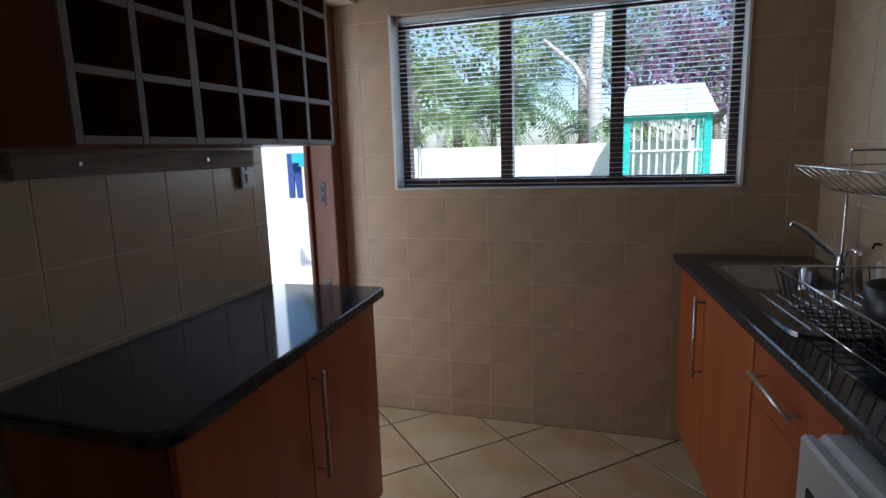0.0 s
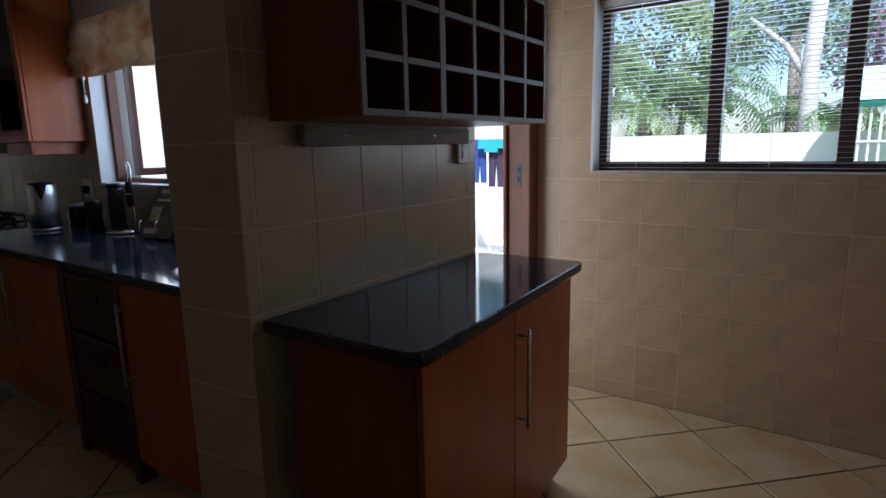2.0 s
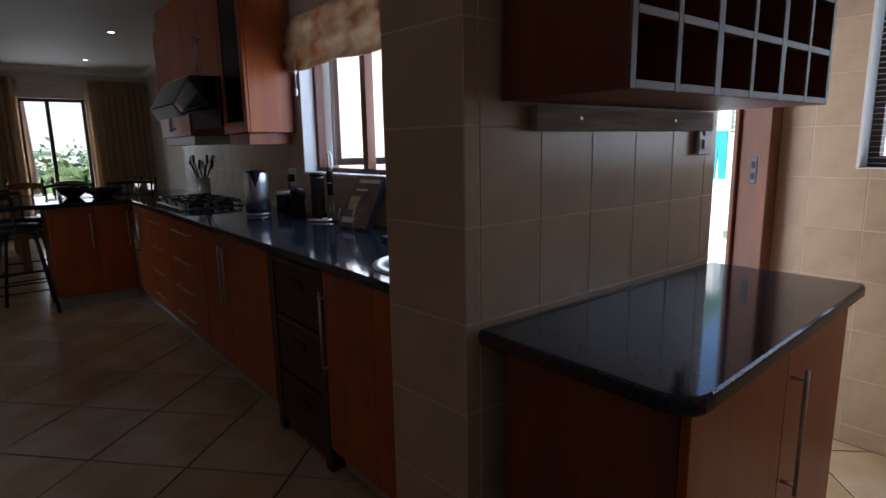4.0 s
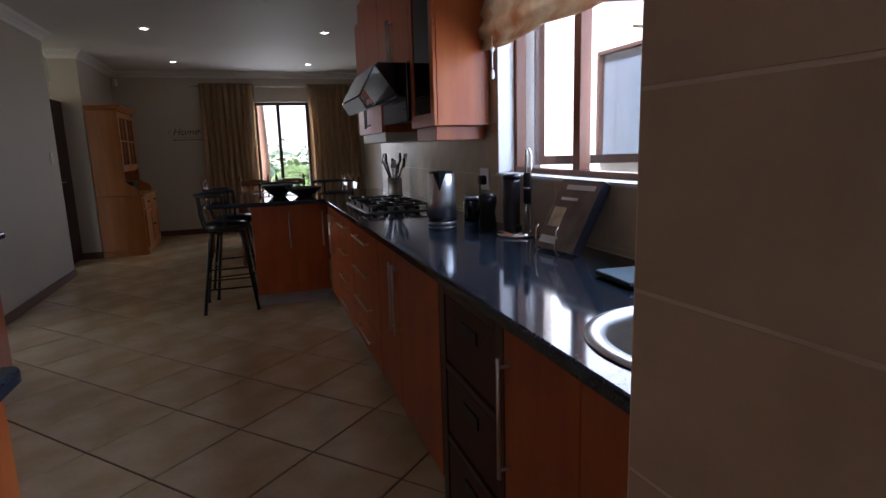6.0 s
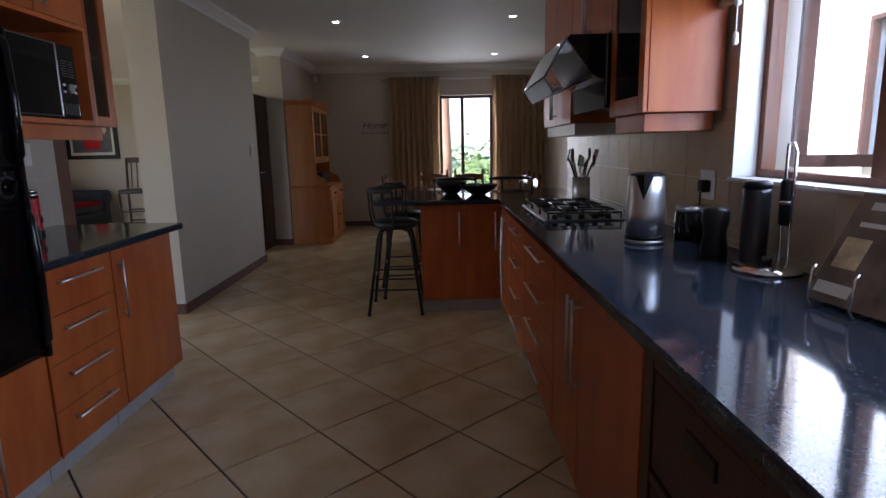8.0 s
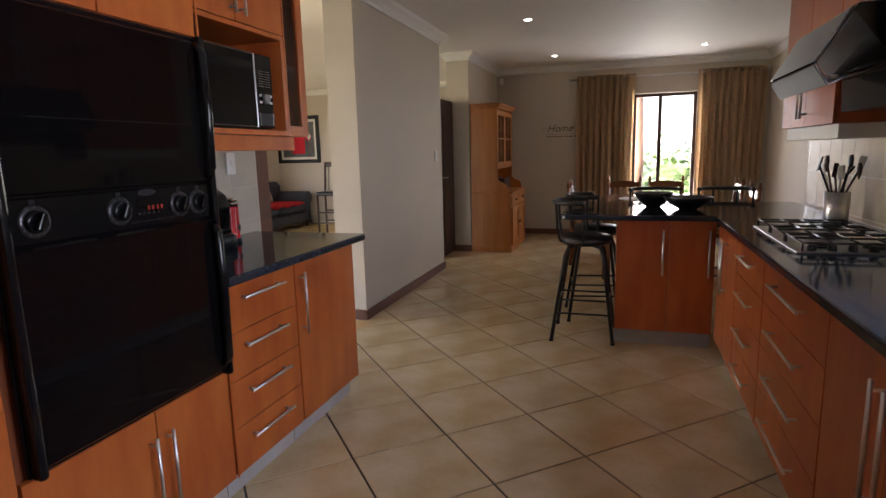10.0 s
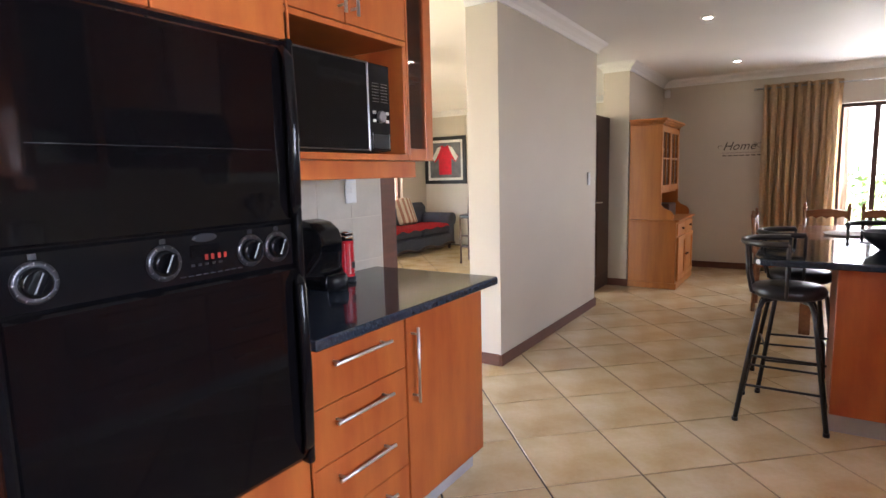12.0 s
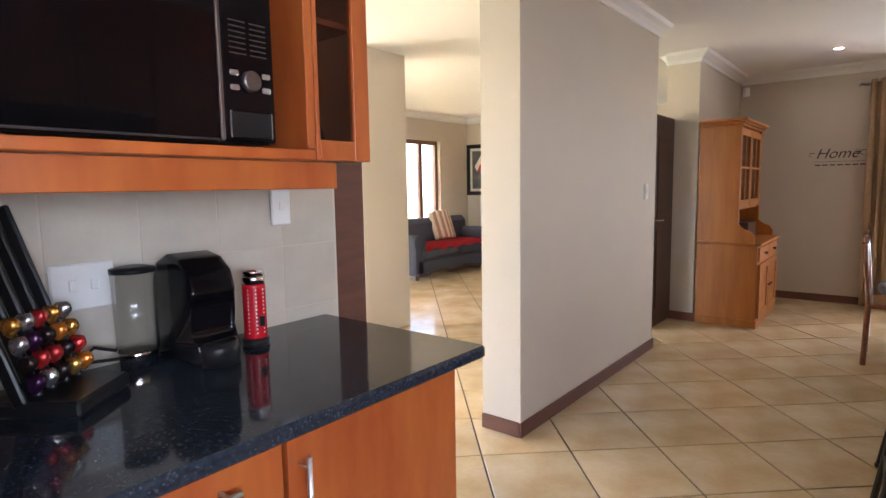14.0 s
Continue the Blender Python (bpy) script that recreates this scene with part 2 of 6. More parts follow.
def part(name, bm, mat, parent, label=""):
    bmesh.ops.recalc_face_normals(bm, faces=bm.faces)
    me = bpy.data.meshes.new(name)
    bm.to_mesh(me)
    bm.free()
    me.materials.append(mat)
    ob = new(name, me)
    ob.parent = parent
    if label:
        ob["label"] = label
    return ob


def boxpart(name, dims, mat, parent, label="", bevel=0.002):
    bm = bmesh.new()
    box(bm, *dims, bevel=bevel)
    return part(name, bm, mat, parent, label)


def solo(name, bm, mat, label, category, group="", kind=""):
    return tagged(part(name, bm, mat, None), label, category, group, kind)


def structure(name, boxes, mat, label, category):
    bm = bmesh.new()
    for b in boxes:
        box(bm, *b)
    return solo(name, bm, mat, label, category, kind="structure")


# ---- structure ----
CEIL = 2.60
structure("ground", [(-60, 60, -60, 60, -0.45, -0.12)], material("dry_lawn", (0.16, 0.19, 0.07), 0.95, vary=0.3, scale=1.5, fine=40, bump=0.3), "dry grass and paving outside the house", "ground")
floor = structure("floor", [(-12.3, -1.642, -8.1, 1.68, -0.119, -0.006), (-12.3, -6.5, 1.68, 2.35, -0.119, -0.006), (-1.642, 1.3, -8.1, 2.84, -0.119, -0.006)], FLOORGROUT, "cream ceramic tiles laid diagonally with dark grout", "floor")
structure("ceiling", [(-12.3, -1.642, -8.1, 1.68, CEIL, CEIL + 0.15), (-12.3, -6.5, 1.68, 2.35, CEIL, CEIL + 0.15), (-1.642, 1.3, -8.1, 2.84, CEIL, CEIL + 0.15)], WHITE, "plain white painted plaster ceiling", "ceiling")
# scullery
bm = bmesh.new()
prism(bm, [(-1.648, 0.597), (-1.372, 0.619), (-1.372, 1.735), (-1.648, 1.735)], 0, CEIL)
box(bm, -1.648, -1.372, 1.735, 2.602, 2.10, CEIL)
wall_scullery_west = solo("wall_scullery_west", bm, GROUT, "tiled partition wall with grout joints", "wall", kind="structure")
wall_scullery_north = structure("wall_scullery_north", [(-1.648, -1.205, 2.604, 2.84, 0, CEIL), (0.38, 1.30, 2.604, 2.84, 0, CEIL), (-1.205, 0.38, 2.604, 2.84, 0, 1.19), (-1.205, 0.38, 2.604, 2.84, 2.03, CEIL)], TILEGROUT, "beige tiled wall under and around the window", "wall")
wall_scullery_east = structure("wall_scullery_east", [(0.668, 0.95, -2.1, 2.604, 0, CEIL)], TILEGROUT, "beige tiled wall above the sink", "wall")
# kitchen
wall_kitchen_north = structure("wall_kitchen_north", [(-6.75, -3.888, 1.43, 1.68, 0, CEIL), (-6.75, -6.5, 1.681, 2.1, 0, CEIL), (-11.2, -6.5, 2.1, 2.35, 0, CEIL), (-1.98, -1.642, 1.43, 1.68, 0, CEIL), (-3.888, -1.98, 1.43, 1.68, 0, 1.148), (-3.888, -1.98, 1.43, 1.68, 2.10, CEIL)], PAINT, "painted plaster wall with a window opening", "wall")
structure("wall_dining_west", [(-11.45, -11.2, -2.06, 0.30, 0, CEIL), (-11.45, -11.2, 1.18, 2.35, 0, CEIL), (-11.45, -11.2, 0.30, 1.18, 0, 0.30), (-11.45, -11.2, 0.30, 1.18, 2.12, CEIL)], PAINT, "beige painted wall with a tall window", "wall")
structure("wall_passage", [(-8.25, -6.14, -2.025, -1.78, 0, CEIL)], PAINT, "beige painted wall between two openings", "wall")
structure("wall_dining_south", [(-12.4, -9.40, -2.06, -1.76, 0, CEIL)], PAINT, "beige painted wall behind the dresser", "wall")
wall_kitchen_south = structure("wall_kitchen_south", [(-5.0, 0.668, -2.1, -1.902, 0, CEIL)], PAINT, "painted wall behind the kitchen units", "wall")
structure("wall_lounge_stub", [(-7.69, -7.10, -4.25, -3.97, 0, CEIL)], PAINT, "pale painted pier beside the lounge", "wall")
structure("wall_lounge_west", [(-12.4, -12.15, -6.75, -2.06, 0, CEIL)], PAINT, "beige painted lounge wall with framed pictures", "wall")
structure("wall_lounge_south", [(-12.4, -11.35, -6.75, -6.5, 0, CEIL), (-11.35, -10.45, -6.75, -6.5, 2.15, CEIL), (-10.45, -7.6, -6.75, -6.5, 0, CEIL), (-7.6, -4.4, -6.75, -6.5, 2.3, CEIL), (-4.4, -1.9, -6.75, -6.5, 0, CEIL)], PAINT, "painted lounge wall with a wide opening", "wall")
# unseen wall; its wide opening is added to let light into the lounge
structure("wall_lounge_east", [(-2.1, -1.9, -6.5, -2.1, 0, 0.3), (-2.1, -1.9, -6.5, -6.2, 0.3, CEIL), (-2.1, -1.9, -3.4, -2.1, 0.3, CEIL), (-2.1, -1.9, -6.2, -3.4, 2.3, CEIL)], PAINT, "painted lounge wall with a wide opening", "wall")


def cornice(pts, name, label):
    bm = bmesh.new()
    prof = [(0.0, 0.0), (0.015, 0.0), (0.02, 0.03), (0.045, 0.055), (0.075, 0.075), (0.09, 0.10), (0.0, 0.10)]
    k = len(pts)
    rows = []
    for i, (x, y) in enumerate(pts):
        p = Vector((x, y))
        a = (p - Vector(pts[i - 1])).normalized() if i else None
        b = (Vector(pts[i + 1]) - p).normalized() if i < k - 1 else None
        na = Vector((-a.y, a.x)) if a else None
        nb = Vector((-b.y, b.x)) if b else None
        if na and nb:
            n = (na + nb)
            n = n / max(0.2, n.dot(na))
        else:
            n = na or nb
        rows.append([bm.verts.new((x + n.x * o, y + n.y * o, CEIL - 0.101 + h)) for o, h in prof])
    for r, s in zip(rows, rows[1:]):
        for j in range(len(prof)):
            bm.faces.new((r[j], r[(j + 1) % len(prof)], s[(j + 1) % len(prof)], s[j]))
    bm.faces.new(rows[0][::-1])
    bm.faces.new(rows[-1])
    return solo(name, bm, WHITE, label, "cornice", kind="structure")


cornice([(-8.25, -2.025), (-8.25, -1.78), (-6.14, -1.78), (-6.14, -2.025)], "cornice_passage", "moulded white cornice round the passage wall")
cornice([(-9.40, -2.06), (-9.40, -1.76), (-11.2, -1.76), (-11.2, 2.1), (-6.75, 2.1), (-6.75, 1.43), (-1.645, 1.43)][::-1], "cornice_dining", "moulded white cornice round the dining area")
cornice([(-10.0, -6.5), (-12.15, -6.5), (-12.15, -2.06), (-9.40, -2.06)][::-1], "cornice_lounge", "moulded white cornice in the lounge")


def skirting(name, x0, x1, y0, y1):
    bm = bmesh.new()
    box(bm, x0, x1, y0, y1, 0.0, 0.085, bevel=0.004)
    return solo(name, bm, SKIRT, "brown wooden skirting board", "skirting", kind="structure")


skirting("baseboard_passage_north", -8.262, -6.128, -1.778, -1.765)
skirting("baseboard_passage_east", -6.138, -6.125, -2.025, -1.779)
skirting("baseboard_passage_west", -8.265, -8.252, -2.025, -1.779)
skirting("baseboard_dining_end", -9.398, -9.385, -2.06, -1.745)
skirting("baseboard_dining_west", -11.198, -11.185, -1.74, 2.09)
skirting("baseboard_dining_south", -11.18, -10.5, -1.758, -1.745)


# ---- cabinets ----
def bar_handle(parent, x0, z0, x1, z1, y=0.0):
    bm = bmesh.new()
    r = 0.006
    tube(bm, [(x0, y - 0.032, z0), (x1, y - 0.032, z1)], r, 10)
    d = Vector((x1 - x0, 0, z1 - z0)).normalized() * 0.025
    for px, pz, s in ((x0, z0, 1), (x1, z1, -1)):
        tube(bm, [(px + s * d.x, y - 0.03, pz + s * d.z), (px + s * d.x, y + 0.001, pz + s * d.z)], r * 0.8, 8)
    return part("handle", bm, STEEL, parent, "brushed steel bar handle")


def base_unit(name, label, m, width, depth, fronts, z0=0.11, z1=0.862, plinth=True, category="cabinet", group="", mat=None, body_top=None):
    """Local frame: front at y=0 looking to -y, x to the right. fronts: (kind, x0, x1, z0, z1, handle)."""
    mat = mat or CHERRY
    ob = tagged(new(name), label, category, group)
    ob.matrix_basis = m
    bm = bmesh.new()
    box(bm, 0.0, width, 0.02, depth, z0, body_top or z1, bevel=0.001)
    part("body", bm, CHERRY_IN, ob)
    for kind, a, b, c, d, h in fronts:
        f = boxpart(kind, (a + 0.002, b - 0.002, 0.0, 0.0185, c + 0.002, d - 0.002), mat, ob, bevel=0.0015)
        if h:
            bar_handle(f, *h)
    if plinth:
        boxpart("plinth", (0.0, width, 0.06, 0.075, 0.0, z0 - 0.002), PLINTH, ob, "grey metal-faced plinth")
    return ob


def worktop(name, outline, label, z0=0.865, z1=0.90, holes=()):
    """A slab with an eased upper edge; holes: (x, y, r) round cut-outs or outlines."""
    bm = bmesh.new()
    k = len(outline)
    if sum(outline[i - 1][0] * outline[i][1] - outline[i][0] * outline[i - 1][1] for i in range(k)) < 0:
        outline = outline[::-1]

    def inset(o):
        pts = []
        for i in range(k):
            p = Vector(outline[i])
            a, b = (p - Vector(outline[i - 1])).normalized(), (Vector(outline[(i + 1) % k]) - p).normalized()
            na, nb = Vector((-a.y, a.x)), Vector((-b.y, b.x))
            n = na + nb
            pts.append(p + n / max(0.3, n.dot(na)) * o)
        return pts

    loops = []
    for o, z in ((0.004, z0), (0.0, z0 + 0.005), (0.0, z1 - 0.010), (0.002, z1 - 0.004), (0.007, z1)):
        loops.append([bm.verts.new((p.x, p.y, z)) for p in inset(o)])
    for lo, hi in zip(loops, loops[1:]):
        for i in range(k):
            bm.faces.new((lo[i], lo[(i + 1) % k], hi[(i + 1) % k], hi[i]))
    cuts = []
    for hole in holes:
        if len(hole) == 3:
            hx, hy, hr = hole
            hole = [(hx + hr * math.cos(2 * math.pi * j / 40), hy + hr * math.sin(2 * math.pi * j / 40)) for j in range(40)]
        n = len(hole)
        c = [[bm.verts.new((px, py, z)) for px, py in hole] for z in (z0, z1)]
        cuts.append(c)
        for j in range(n):
            bm.faces.new((c[0][j], c[1][j], c[1][(j + 1) % n], c[0][(j + 1) % n]))
    for level, lp in ((0, loops[0]), (1, loops[-1])):
        es = [bm.edges.get((lp[i], lp[(i + 1) % k])) for i in range(k)]
        for c in cuts:
            es += [bm.edges.get((c[level][j], c[level][(j + 1) % len(c[level])])) for j in range(len(c[level]))]
        bmesh.ops.triangle_fill(bm, use_beauty=True, edges=es)
    return solo(name, bm, GRANITE, label, "worktop")


def rounded(pts, r, n=5):
    """Polygon with rounded corners; r: one radius a corner."""
    out, k = [], len(pts)
    for i, p in enumerate(pts):
        p = Vector(p)
        if not r[i]:
            out.append(tuple(p))
            continue
        a = (Vector(pts[i - 1]) - p).normalized()
        b = (Vector(pts[(i + 1) % k]) - p).normalized()
        for j in range(n + 1):
            t = j / n
            q0, q1 = p + a * r[i] * (1 - t), p + b * r[i] * t
            out.append(tuple(q0 + (q1 - q0) * t))
    return out


# scullery cabinet under the partition
worktop("granite_worktop", rounded([(-1.366, 0.648), (-0.852, 0.655), (-0.915, 1.768), (-1.366, 1.748)], (0.01, 0.07, 0.03, 0)), "polished black granite worktop on the scullery cabinet")
base_unit("scullery_cabinet", "cherry wood base cabinet with two doors and steel bar handles", pose(-0.882, 0.70, 0, 0, 0, 93.3), 1.01, 0.415,
          [("door", 0.0, 0.505, 0.11, 0.862, None), ("door", 0.505, 1.01, 0.11, 0.862, (0.535, 0.47, 0.535, 0.79))])
# scullery sink run, set slightly askew to the window wall
ASKEW = 6.2
EAST = pose(0.118, 2.585, 0, 0, 0, -90 + ASKEW)


def east(x, y):
    """A place along the sink run (x from the window wall, y from its front edge) in the world."""
    v = EAST @ Vector((x, y, 0))
    return v.x, v.y


worktop("granite_worktop", [east(0.0, 0.0), east(2.35, 0.0), (0.66, east(2.35, 0.0)[1] + 0.05), (0.66, 2.59)], "polished black granite worktop round the scullery sink",
        holes=([east(x, y) for x, y in rounded([(0.25, 0.10), (0.68, 0.10), (0.68, 0.43), (0.25, 0.43)], (0.07,) * 4)],))
base_unit("sink_cabinet", "cherry wood base cabinet below the scullery sink", EAST @ pose(0.03, 0.03, 0), 0.955, 0.38,
          [("door", 0.0, 0.455, 0.11, 0.862, (0.415, 0.50, 0.415, 0.82)), ("door", 0.455, 0.955, 0.11, 0.862, None)], body_top=0.68)
base_unit("drawer_cabinet", "cherry wood base cabinet with a drawer beside the washing machine", EAST @ pose(0.99, 0.03, 0), 0.50, 0.34,
          [("drawer", 0.0, 0.50, 0.68, 0.862, (0.06, 0.77, 0.34, 0.77)), ("door", 0.0, 0.50, 0.11, 0.68, None)])
# kitchen north run
NORTH_TOP = rounded([(-1.652, 0.735), (-1.652, 1.421), (-6.95, 1.421), (-6.95, -0.22), (-5.93, -0.22), (-5.93, 0.735)], (0, 0, 0, 0.05, 0.10, 0))
worktop("granite_worktop", NORTH_TOP, "polished black granite worktop with a breakfast bar return", holes=((-1.985, 1.06, 0.225),))
Y = 0.765


def north_unit(name, label, x0, x1, fronts, body_top=None):
    return base_unit(name, label, pose(x0, Y, 0), x1 - x0, 0.64, fronts, body_top=body_top)


def two_doors(w):
    return [("door", 0, w / 2, 0.11, 0.862, (w / 2 - 0.03, 0.48, w / 2 - 0.03, 0.80)), ("door", w / 2, w, 0.11, 0.862, (w / 2 + 0.03, 0.48, w / 2 + 0.03, 0.80))]


def drawers(w, n=4, lift=0.6, a=0.24, b=0.76):
    h = (0.862 - 0.11) / n
    return [("drawer", 0, w, 0.11 + i * h, 0.11 + (i + 1) * h, (w * a, 0.11 + (i + lift) * h, w * b, 0.11 + (i + lift) * h)) for i in range(n)]


north_unit("sink_cabinet", "cherry wood base cabinet below the round sink", -2.38, -1.66, [("door", 0, 0.36, 0.11, 0.862, (0.035, 0.45, 0.035, 0.78)), ("door", 0.36, 0.72, 0.11, 0.862, (0.685, 0.45, 0.685, 0.78))], 0.70)
north_unit("base_cabinet", "cherry wood base cabinet with two steel-handled doors", -3.93, -2.92, [("door", 0, 0.42, 0.11, 0.862, (0.385, 0.48, 0.385, 0.80)), ("door", 0.42, 1.01, 0.11, 0.862, (0.455, 0.48, 0.455, 0.80))])
north_unit("drawer_cabinet", "cherry wood drawer unit under the hob", -4.73, -3.935, drawers(0.795))
north_unit("drawer_cabinet", "cherry wood drawer unit under the hob", -5.33, -4.735, drawers(0.595))
north_unit("base_cabinet", "cherry wood corner cabinet with steel handles", -5.93, -5.335, two_doors(0.595))
base_unit("peninsula_cabinet", "cherry wood breakfast bar cabinet with two doors", pose(-6.0, 0.15, 0, 0, 0, 90), 0.61, 0.75,
          [("door", 0.0, 0.33, 0.11, 0.862, (0.295, 0.50, 0.295, 0.80)), ("door", 0.33, 0.61, 0.11, 0.862, (0.57, 0.50, 0.57, 0.80))])
# basket unit: three woven-look drawers in a dark frame
basket_unit = tagged(new("basket_unit"), "dark pull-out basket drawers beside the sink cabinet", "drawers")
basket_unit.matrix_basis = pose(-2.91, Y, 0)
boxpart("body", (0.0, 0.52, 0.03, 0.62, 0.0, 0.862), CHERRY_IN, basket_unit)
boxpart("upright", (0.0, 0.05, 0.0, 0.03, 0.0, 0.862), DARKWOOD, basket_unit)
boxpart("upright", (0.475, 0.525, 0.0, 0.03, 0.0, 0.862), DARKWOOD, basket_unit)
for i in range(3):
    z = 0.06 + i * 0.265
    f = boxpart("drawer", (0.055, 0.47, 0.004, 0.028, z, z + 0.225), material("dark_cane", (0.07, 0.03, 0.02), 0.6, vary=0.4, scale=40, fine=200, bump=0.25) if i == 0 else bpy.data.materials["dark_cane"], basket_unit, "dark woven basket front")
    boxpart("rail", (0.055, 0.47, 0.0, 0.026, z + 0.23, z + 0.255), DARKWOOD, basket_unit)
    boxpart("grip", (0.22, 0.34, -0.002, 0.006, z + 0.14, z + 0.18), BLACKPLASTIC, f, "dark cut-out grip")

# kitchen south run
S = -1.205
worktop("granite_worktop", rounded([(-3.772, -1.893), (-4.93, -1.893), (-4.93, -1.17), (-3.772, -1.17)], (0, 0, 0.02, 0)), "polished black granite worktop with coffee things on it")
base_unit("drawer_cabinet", "cherry wood unit of four drawers with bar handles", pose(-3.772, S, 0, 0, 0, 180), 0.473, 0.60, drawers(0.473, lift=0.70, a=0.17, b=0.76))
base_unit("base_cabinet", "cherry wood base cabinet with one tall door", pose(-4.25, S, 0, 0, 0, 180), 0.575, 0.60, [("door", 0.003, 0.572, 0.11, 0.862, (0.035, 0.53, 0.035, 0.815))])
oven_tower = base_unit("oven_tower", "tall cherry wood housing for the double oven", pose(-2.99, S, 0, 0, 0, 180), 0.778, 0.68,
                       [("door", 0, 0.423, 0.11, 0.548, (0.39, 0.16, 0.39, 0.475)), ("door", 0.423, 0.769, 0.11, 0.548, (0.456, 0.16, 0.456, 0.475)),
                        ("door", 0, 0.39, 1.735, 2.30, (0.355, 1.79, 0.355, 2.0)), ("door", 0.39, 0.769, 1.735, 2.30, (0.425, 1.79, 0.425, 2.0))], z1=2.30)
boxpart("side_panel", (0.770, 0.778, -0.008, -0.0005, 0.11, 2.30), CHERRY, oven_tower, "cherry edge of the oven housing")
base_unit("tall_cabinet", "tall cherry wood larder cabinet beside the ovens", pose(-2.42, S, 0, 0, 0, 180), 0.565, 0.68, [("door", 0, 0.565, 0.11, 2.30, None)], z1=2.30)
# end unit beside the scullery passage
worktop("granite_worktop", rounded([(-1.60, -0.275), (-2.405, -0.275), (-2.405, -1.18), (-1.60, -1.18)], (0.02, 0.02, 0, 0)), "polished black granite worktop on a free-standing cabinet end")
base_unit("end_cabinet", "cherry wood cabinet end unit under dark granite", pose(-1.62, -0.305, 0, 0, 0, 180), 0.76, 0.86, [("door", 0, 0.38, 0.11, 0.862, None), ("door", 0.38, 0.76, 0.11, 0.862, None)])

# double oven
oven = thing("double_oven", "black built-in double oven with round control knobs", "oven", -3.003, S, 0, 180)
boxpart("body", (0.004, 0.735, -0.012, -0.001, 0.555, 1.728), BLACKGLOSS, oven)
door = boxpart("upper_door", (0.03, 0.709, -0.04, -0.013, 1.254, 1.708), BLACKGLASS, oven, "black glass upper oven door", 0.006)
boxpart("window_edge", (0.10, 0.65, -0.0408, -0.0401, 1.44, 1.4415), BLACKPLASTIC, door, "faint line of the oven window", 0.0)
boxpart("lower_door", (0.03, 0.709, -0.04, -0.013, 0.575, 1.128), BLACKGLASS, oven, "black glass lower oven door", 0.006)
boxpart("control_panel", (0.03, 0.709, -0.034, -0.013, 1.134, 1.248), BLACKGLOSS, oven, "black control panel", 0.004)
for side in (0.006, 0.711):
    bm = bmesh.new()
    box(bm, side, side + 0.024, -0.05, -0.0125, 0.553, 1.73, bevel=0.008, seg=2)
    part("side_trim", bm, BLACKGLOSS, oven)
for z0, z1 in ((1.27, 1.70), (0.60, 1.11)):
    bm = bmesh.new()
    pts = [(0.703, -0.038, z0), (0.703, -0.058, z0 + 0.03), (0.703, -0.064, (z0 + z1) / 2), (0.703, -0.058, z1 - 0.03), (0.703, -0.038, z1)]
    tube(bm, pts, 0.016, 12)
    part("door_handle", bm, BLACKGLOSS, oven, "long glossy black vertical handle")
for kx in (0.093, 0.339, 0.567, 0.650):
    bm = bmesh.new()
    lathe(bm, [(0.040, 0.0), (0.040, 0.003), (0.034, 0.006), (0.030, 0.0045)], 0, 0, 0, 36, pose(kx, -0.034, 1.19, 90, 0, 0))
    k = part("dial", bm, GUNMETAL, oven, "round dial with a dark metal rim")
    for i in range(11):
        an = math.radians(-150 + i * 30)
        bm = bmesh.new()
        box(bm, -0.0008, 0.0008, -0.0007, 0.0, 0.0335, 0.038, m=pose(kx, -0.0402, 1.19) @ Matrix.Rotation(an, 4, "Y"))
        part("mark", bm, DARKSTEEL, k)
    bm = bmesh.new()
    lathe(bm, [(0.029, 0.005), (0.027, 0.014), (0.022, 0.016)], 0, 0, 0, 28, pose(kx, -0.034, 1.19, 90, 0, 0))
    box(bm, -0.008, 0.008, -0.022, -0.004, -0.024, 0.024, bevel=0.004, m=pose(kx, -0.045, 1.19, 0, 25, 0), seg=2)
    part("knob", bm, BLACKGLOSS, k, "black turning knob")
    boxpart("symbol", (kx - 0.007, kx + 0.007, -0.0352, -0.0342, 1.232, 1.243), GUNMETAL, oven, "small pale symbol", 0.0)
bm = bmesh.new()
lathe(bm, [(0.010, 0.0), (0.010, 0.0015), (0.007, 0.002)], 0, 0, 0, 28, pose(0.441, -0.0342, 1.236, 90, 0, 0) @ Matrix.Diagonal((3.2, 1, 1, 1)))
part("badge", bm, GUNMETAL, oven, "plain oval metal badge")
boxpart("clock", (0.403, 0.479, -0.0355, -0.0342, 1.192, 1.220), BLACKGLASS, oven, "small dark display")
for dx in (0.0, 0.016, 0.034, 0.050):
    boxpart("digit", (0.438 + dx, 0.446 + dx, -0.0368, -0.0357, 1.184, 1.197), DISPLAY, oven, "dim red glowing digit", 0.0)
for i in range(5):
    boxpart("button", (0.402 + i * 0.018, 0.411 + i * 0.018, -0.0365, -0.0342, 1.172, 1.178), GUNMETAL, oven, "small button", 0.001)
for i in range(9):
    boxpart("marking", (0.375 + i * 0.019, 0.388 + i * 0.019, -0.0352, -0.0342, 1.150, 1.153), GUNMETAL, oven, "", 0.0)

